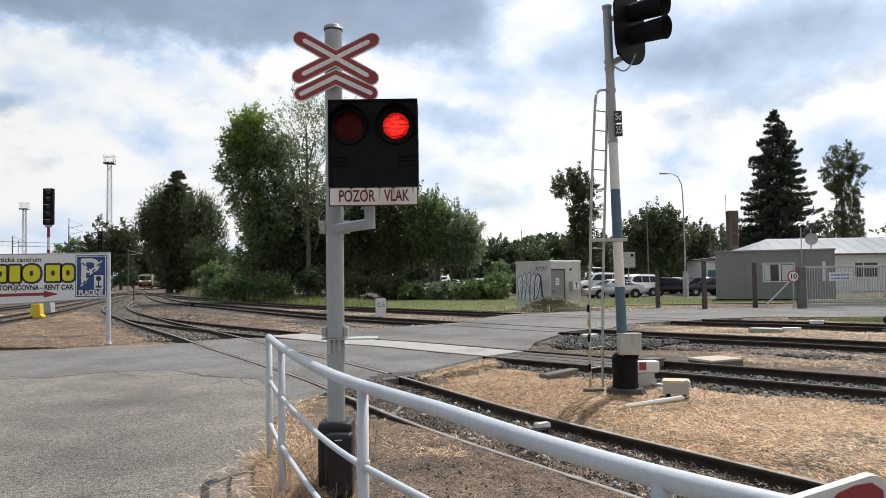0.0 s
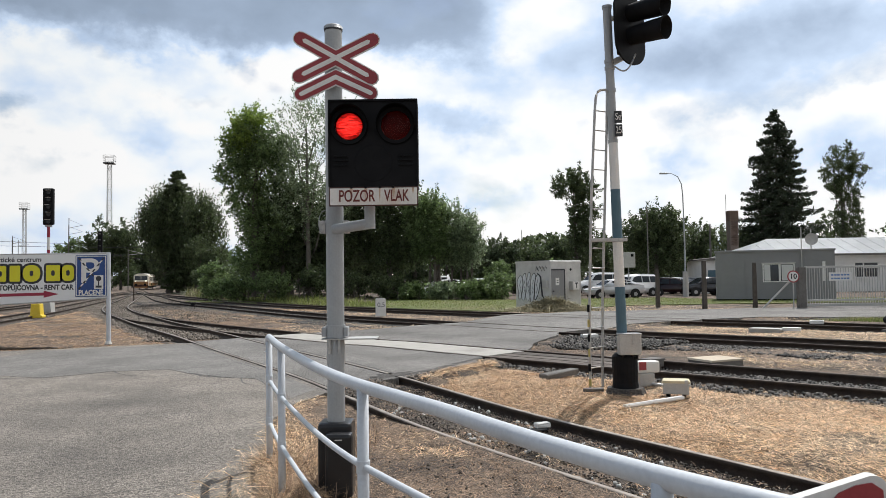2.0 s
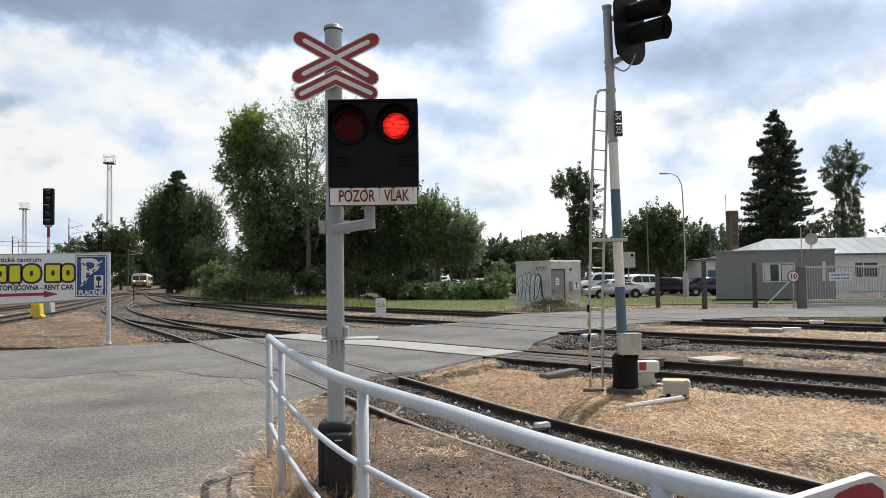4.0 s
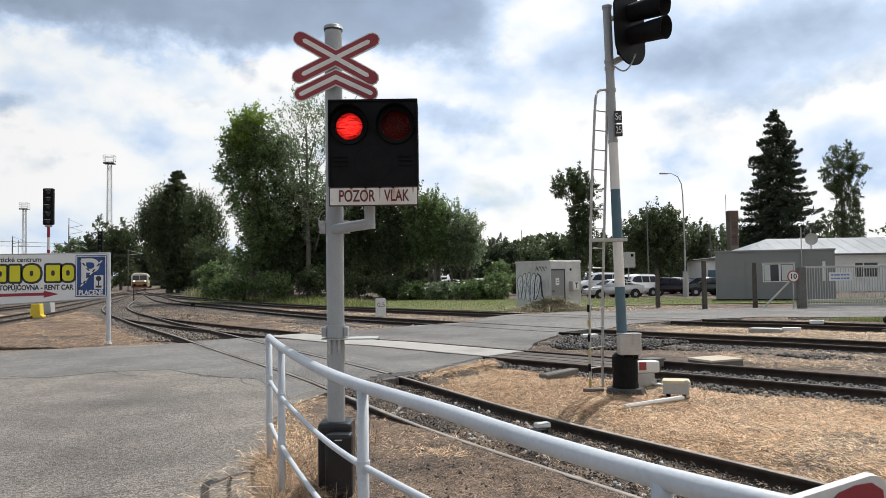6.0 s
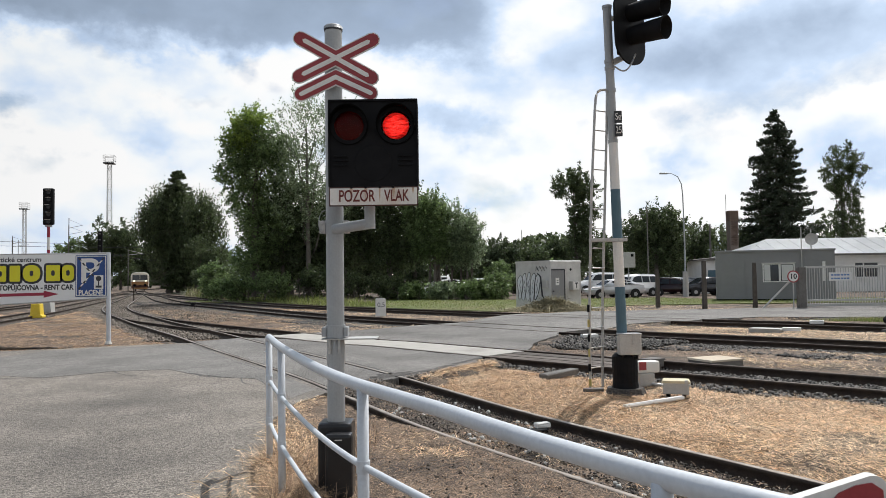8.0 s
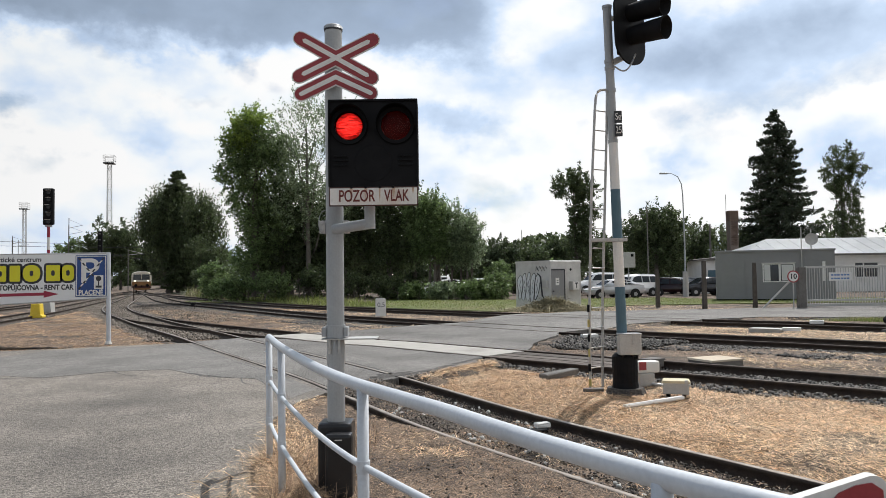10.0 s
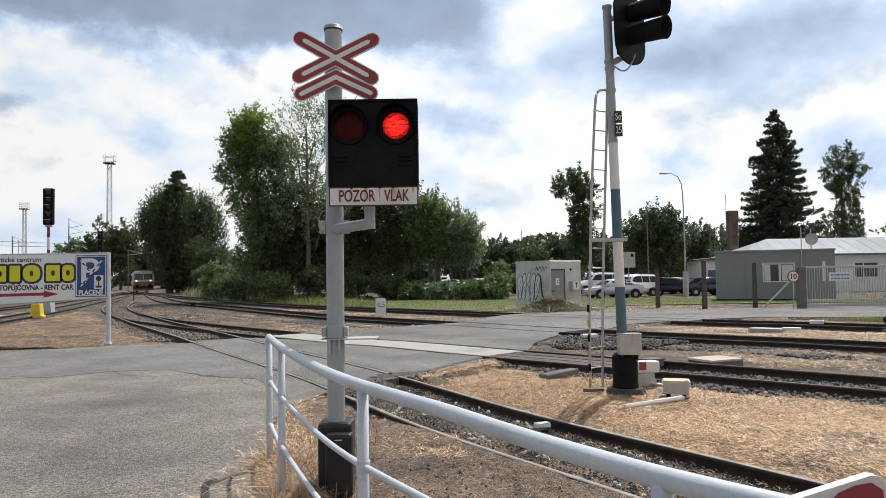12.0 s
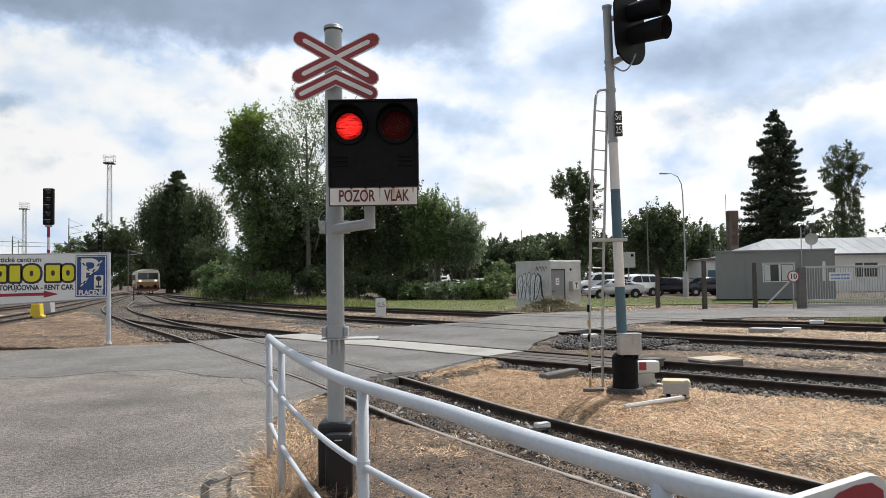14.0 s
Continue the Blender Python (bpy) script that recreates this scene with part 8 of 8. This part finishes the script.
fp = field(-26, 14, 16.5, 44, 230000, 1.2, None, 0.15)
fp = fp[~inside(fp[:, :2], GAP)]
fp = fp[(fp[:, 0] > -7) | (fp[:, 1] > 34) | (RNG.uniform(0, 1, len(fp)) < 0.3)]
blades(fp, 0.09, 0.0075, 0.08, "straw", "pale cut straw lying on the earth", "straw", "straw", False)
blades(field(-26, -6, 18, 46, 190000, 1.2, None, -0.1), 0.09, 0.0075, 0.08, "straw", "rusty brown cut hay round the sign", "straw_rust", "straw", False)
blades(field(1.6, 9, 2.8, 9.6, 70000, 0.86, np.array(ISLAND), 0.0, 0.012), 0.085, 0.0045, 0.07, "straw", "pale cut straw lying beside the siding", "straw", "straw", False)
blades(field(-0.8, 3.4, 9.0, 14.6, 46000, 0.86, np.array(ISLAND), 0.1, 0.014), 0.07, 0.0045, 0.10, "straw", "rusty brown straw round the signal mast", "straw_rust", "straw", False)
FAR_STRAW = np.array([(6.6, 23.0), (9.5, 24.6), (14.5, 20.4), (22, 14.5), (22, 11), (17.5, 12.6), (11.5, 17.6)])
blades(field(6, 22, 10, 25, 130000, 0.95, FAR_STRAW, 0.0), 0.085, 0.0075, 0.08, "straw", "pale cut straw between the far tracks", "straw", "straw", False)
_wl = scatter_line(LINE_A, (-0.6, 11.2), (4.6, 2), -0.62, 0.62, 260, -0.088, -0.088)
stones(_wl[lumps(_wl[:, :2], 1.2, 2, 7) > -0.1], 0.034, "pale_stones", "scattered pale stones between the siding rails", "concrete")
def edge_rubble(pts, n, reach):
    """Crumbs heaped along an asphalt edge, thinning outward."""
    q = smooth_line(pts, 0.05)
    d = np.gradient(q, axis=0)
    d /= np.linalg.norm(d, axis=1)[:, None]
    k = RNG.integers(0, len(q), n)
    off = RNG.uniform(0, 1, n) ** 1.6 * reach
    p = q[k] + np.stack([d[k, 1], -d[k, 0]], 1) * off[:, None] + RNG.normal(size=(n, 2)) * 0.03
    return np.column_stack([p, -0.015 - 0.22 * off + RNG.uniform(-0.01, 0.008, n)])


_ru = edge_rubble([(-0.62, 12.75), (-0.1, 13.5), (0.35, 14.15), (0.75, 14.9), (0.95, 15.4)], 2600, 0.38)
_ru = np.vstack([_ru, edge_rubble([(-1.72, 11.45), (-1.4, 11.95), (-1.12, 12.4)], 1800, 0.36)])
stones(_ru, 0.032, "rubble", "dark crumbled asphalt along the broken road end", "gravel")
blades(_ru[::2] + np.array([0, 0, 0.012]), 0.07, 0.004, 0.12, "straw", "dull straw caught along the road end", "straw_dull")
blades(field(-2.2, -0.7, 4.5, 8.5, 3500, 0.9), 0.18, 0.004, 0.35, "straw", "dry brown grass tufts round the signal foot", "straw_dull")
blades(field(-2.4, -1.3, 5.2, 8.6, 2500, 0.9), 0.20, 0.005, 0.12, "straw", "pale dry stalks at the road edge", "straw")

TANGLE = np.array([(-1.72, 7.0), (-1.45, 7.4), (-1.12, 6.6), (-0.98, 5.9), (-1.05, 5.0), (-1.2, 5.0), (-1.42, 5.9)])
blades(field(-2.0, -0.9, 4.9, 7.7, 30000, 0.9, TANGLE), 0.20, 0.0032, 0.22, "dry_grass", "matted dry brown grass at the signal foot", "straw_dull", "dry grass")
blades(field(-2.0, -0.9, 4.9, 7.7, 14000, 0.9, TANGLE), 0.22, 0.0034, 0.18, "dry_grass", "matted pale dry grass at the signal foot", "straw", "dry grass")
_e = np.column_stack([RNG.uniform(-2.05, -1.55, 700), RNG.uniform(5.6, 7.6, 700), np.full(700, 0.012)])
blades(_e[(_e[:, 0] > -2.15 + 0.1 * (_e[:, 1] - 5.6)) & (RNG.uniform(0, 1, 700) < (_e[:, 0] + 2.1) * 1.6)], 0.16, 0.004, 0.08, "straw", "pale straw strewn over the road edge", "straw")

# grass verge
VERGE = [(-22, 62), (-12, 54.5), (-6.5, 47.5), (-2, 41.5), (2.8, 36.8), (5.5, 36.6), (10, 42.0), (16, 42.5), (30, 42), (42, 40), (42, 46), (18, 50), (16, 54.5), (6, 54), (0, 57), (-8, 60), (-16, 64)]
bm = bmesh.new()
slab(bm, VERGE[::-1], -0.2, -0.035)
tagged(part("grass_verge", bm, M["turf"]), "mown green grass verge with dry patches", "grass", kind="structure")
gp = field(-22, 42, 36, 64, 170000, 1.2, np.array(VERGE))
gp[:, 2] = -0.04
blades(gp, 0.085, 0.014, 0.55, "grass", "short green grass on the verge", "grass", "grass", False)
gp = field(-27, -3, 40, 80, 26000, 1.4, np.array([(-27, 78), (-19, 63), (-11, 52), (-5.5, 45), (-3, 45), (-6, 52), (-14, 64), (-22, 78)]))
blades(gp, 0.45, 0.03, 0.7, "tall_grass", "tall rough grass on the bank", "grass", "grass")
REED = np.array([(-29.5, 84), (-24, 71), (-20, 63.5), (-18.5, 64), (-22, 72), (-27, 84)])
gp = field(-30, -18, 62, 84, 16000, 1.4, REED)
blades(gp, 0.8, 0.035, 0.75, "reeds", "tall yellowing grass on the bank", "hay_grey", "reeds")
blades(gp[::3], 0.9, 0.04, 0.75, "reeds", "tall green grass on the bank", "grass", "reeds")
SIDE_PATCH = np.array([(13.4, 27.3), (16.2, 27.1), (20, 26.6), (20, 25.0), (15.5, 25.6)])
blades(field(13, 20, 24.8, 27.6, 14000, 1.0, SIDE_PATCH), 0.12, 0.012, 0.6, "grass", "small green grass patch beside the road", "grass", "grass")
# heap of hay before the kiosk
hp = RNG.normal(size=(9000, 3)) * np.array([1.0, 0.45, 0.0]) + np.array([5.5, 37.2, 0])
hz = 0.66 * np.exp(-((hp[:, 0] - 5.5) / 1.25) ** 2 - ((hp[:, 1] - 37.3) / 0.5) ** 2)
hp[:, 2] = -0.08 + hz * RNG.uniform(0, 1, 9000)
blades(hp, 0.35, 0.02, 0.2, "hay_heap", "grey-brown heap of cut grass before the kiosk", "hay_grey", "hay heap")


# ================= railcar =================
def railcar():
    t = thing("railcar", -65, 160, 0.006, 10, "cream and brown two-axle diesel railcar with lit headlamps", "railcar")
    L, w = 13.97, 3.05
    prof = [(-1.50, 0.75), (1.50, 0.75), (1.525, 1.6), (1.52, 2.70), (1.46, 2.96), (1.22, 3.17), (0.6, 3.30), (-0.6, 3.30), (-1.22, 3.17), (-1.46, 2.96), (-1.52, 2.70), (-1.525, 1.6)]
    def loft(rows):
        bm = bmesh.new()
        rings = [[bm.verts.new((x * k, y, z0 + (z - 0.75) * kz)) for x, z in prof] for y, k, kz, z0 in rows]
        for a, b in zip(rings, rings[1:]):
            for i in range(len(prof)):
                bm.faces.new((a[i], a[(i + 1) % len(prof)], b[(i + 1) % len(prof)], b[i]))
        bm.faces.new(rings[0])
        bm.faces.new(rings[-1][::-1])
        bmesh.ops.recalc_face_normals(bm, faces=bm.faces[:])
        return bm
    bm = loft([(0.0, 0.93, 0.96, 0.80), (0.12, 0.975, 0.985, 0.77), (0.5, 1, 1, 0.75), (L - 0.5, 1, 1, 0.75), (L - 0.1, 0.97, 0.98, 0.78), (L, 0.93, 0.96, 0.80)])
    body = part("body", bm, M["train_cream"], t, "cream painted body")
    bm = bmesh.new()
    box(bm, -1.42, -0.035, 1.02, 1.42, 0.05, 1.66, 0.03)
    part("front_apron", bm, M["train_brown"], t, "brown lower front")
    bm = bmesh.new()
    box(bm, -1.40, -0.05, 0.62, 1.40, 0.06, 1.01, 0.03)
    part("buffer_beam", bm, M["rust_dark"], t, "dark rusty buffer beam")
    bm = bmesh.new()
    box(bm, -0.12, -0.30, 0.85, 0.12, -0.05, 1.05, 0.03)
    part("coupling", bm, M["black"], t)
    bm = bmesh.new()
    for y0, y1 in ((0.25, 1.0), (2.0, 11.9), (13.0, 13.7)):
        for sx in (-1, 1):
            box(bm, sx * 1.535 - 0.012, y0, 0.78, sx * 1.535 + 0.012, y1, 1.35, 0.005)
    part("side_stripe", bm, M["train_brown"], t, "brown lower side stripe")
    bm = bmesh.new()
    prism(bm, [(-1.26, 1.95), (1.26, 1.95), (1.22, 2.84), (-1.22, 2.84)], 0.03, Matrix.Translation((0, -0.02, 0)))
    ws = part("windscreen", bm, M["glass"], t, "dark windscreen")
    bm = bmesh.new()
    box(bm, -0.03, -0.035, 2.0, 0.03, 0.0, 2.84)
    part("pillar", bm, M["train_cream"], ws)
    for sx in (-1, 1):
        bm = bmesh.new()
        rod(bm, (sx * 0.98, -0.05, 1.80), (sx * 0.98, -0.08, 1.80), 0.10, 0.10, 18)
        part("headlight", bm, M["headlight"], t, "lit white headlamp")
        bm = bmesh.new()
        rod(bm, (sx * 0.88, 0, 1.03), (sx * 0.88, -0.5, 1.03), 0.09, 0.09, 12)
        rod(bm, (sx * 0.88, -0.5, 1.03), (sx * 0.88, -0.55, 1.03), 0.24, 0.24, 18)
        part("buffer", bm, M["black"], t)
        for k in range(6):
            y0 = 2.3 + k * 1.62
            bm = bmesh.new()
            box(bm, sx * 1.515 - 0.02, y0, 1.85, sx * 1.515 + 0.02, y0 + 1.25, 2.62, 0.02)
            part("side_window", bm, M["glass"], t, "dark side window")
        for y0 in (0.95, 12.0):
            bm = bmesh.new()
            box(bm, sx * 1.525 - 0.015, y0, 0.80, sx * 1.525 + 0.015, y0 + 0.95, 2.70, 0.02)
            dr = part("door", bm, M["train_brown"], t, "brown folding door")
            bm = bmesh.new()
            box(bm, sx * 1.543 - 0.01, y0 + 0.15, 1.75, sx * 1.543 + 0.01, y0 + 0.8, 2.55, 0.02)
            part("door_glass", bm, M["glass"], dr)
    bm = loft([(0.35, 0.9, 1, 0.80), (0.6, 0.92, 1, 0.82), (L - 0.6, 0.92, 1, 0.82), (L - 0.35, 0.9, 1, 0.80)])
    bmesh.ops.delete(bm, geom=[v for v in bm.verts if v.co.z < 2.9], context='VERTS')
    part("roof", bm, M["train_roof"], t, "pale grey roof")
    bm = bmesh.new()
    box(bm, -1.25, 0.3, 0.40, 1.25, L - 0.3, 0.76, 0.03)
    part("underframe", bm, M["black"], t, "dark underframe")
    bm = bmesh.new()
    prism(bm, [(-1.2, 0.35), (1.2, 0.35), (1.4, 0.8), (-1.4, 0.8)], 0.08, Matrix.Translation((0, 0.0, 0)))
    part("guard", bm, M["train_brown"], t)
    wheels = []
    for y in (3.0, L - 3.0):
        bm = bmesh.new()
        for sx in (-1, 1):
            rod(bm, (sx * 0.68, 0, 0), (sx * 0.81, 0, 0), 0.42, 0.42, 24)
            rod(bm, (sx * 0.80, 0, 0), (sx * 0.82, 0, 0), 0.12, 0.12, 10)
            box(bm, sx * 0.75 - 0.07, -0.02, -0.38, sx * 0.75 + 0.07, 0.02, 0.38)
        rod(bm, (-0.7, 0, 0), (0.7, 0, 0), 0.08, 0.08, 10)
        ws_ = part("wheelset", bm, M["rail_side"], t, "steel wheelset")
        ws_.matrix_basis = pose(0, y, 0.42)
        wheels.append((ws_, y))
    return t, wheels


train, wheelsets = railcar()


# ================= what moves =================
TRAIN_ROWS = [(0.0, -64.9, 160.0, 10.5), (1.5, -64.0, 156.0, 13.0), (3.0, -62.7, 151.8, 15.5), (5.5, -58.7, 142.0, 20.0), (8.0, -54.1, 131.0, 22.3), (10.5, -48.4, 118.0, 23.2), (12.0, -44.9, 110.0, 23.8), (14.0, -39.8, 99.0, 24.8)]


def motions():
    walk(train, [(t, pose(x, y, 0.006, 0, 0, h)) for t, x, y, h in TRAIN_ROWS])
    # wheels roll with the way run
    ts = np.array([r[0] for r in TRAIN_ROWS])
    way = np.concatenate([[0], np.cumsum([math.hypot(b[1] - a[1], b[2] - a[2]) for a, b in zip(TRAIN_ROWS, TRAIN_ROWS[1:])])])
    for w, y in wheelsets:
        rows = []
        for k in range(141):
            s = float(np.interp(k / 10, ts, way))
            rows.append((k / 10, pose(0, y, 0.42, math.degrees(s / 0.42), 0, 0)))
        walk(w, rows)
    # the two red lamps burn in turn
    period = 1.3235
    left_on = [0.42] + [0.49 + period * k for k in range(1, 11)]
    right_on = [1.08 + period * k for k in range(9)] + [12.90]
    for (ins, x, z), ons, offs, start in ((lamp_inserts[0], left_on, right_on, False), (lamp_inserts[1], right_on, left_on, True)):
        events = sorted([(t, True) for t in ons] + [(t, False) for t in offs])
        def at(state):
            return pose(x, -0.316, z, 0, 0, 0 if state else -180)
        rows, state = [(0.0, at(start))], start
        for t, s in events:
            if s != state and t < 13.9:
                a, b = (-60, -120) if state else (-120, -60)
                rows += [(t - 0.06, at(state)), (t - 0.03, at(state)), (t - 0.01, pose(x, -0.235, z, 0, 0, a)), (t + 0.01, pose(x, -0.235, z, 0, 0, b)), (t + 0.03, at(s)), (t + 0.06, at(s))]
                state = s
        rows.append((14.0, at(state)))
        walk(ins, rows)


motions()
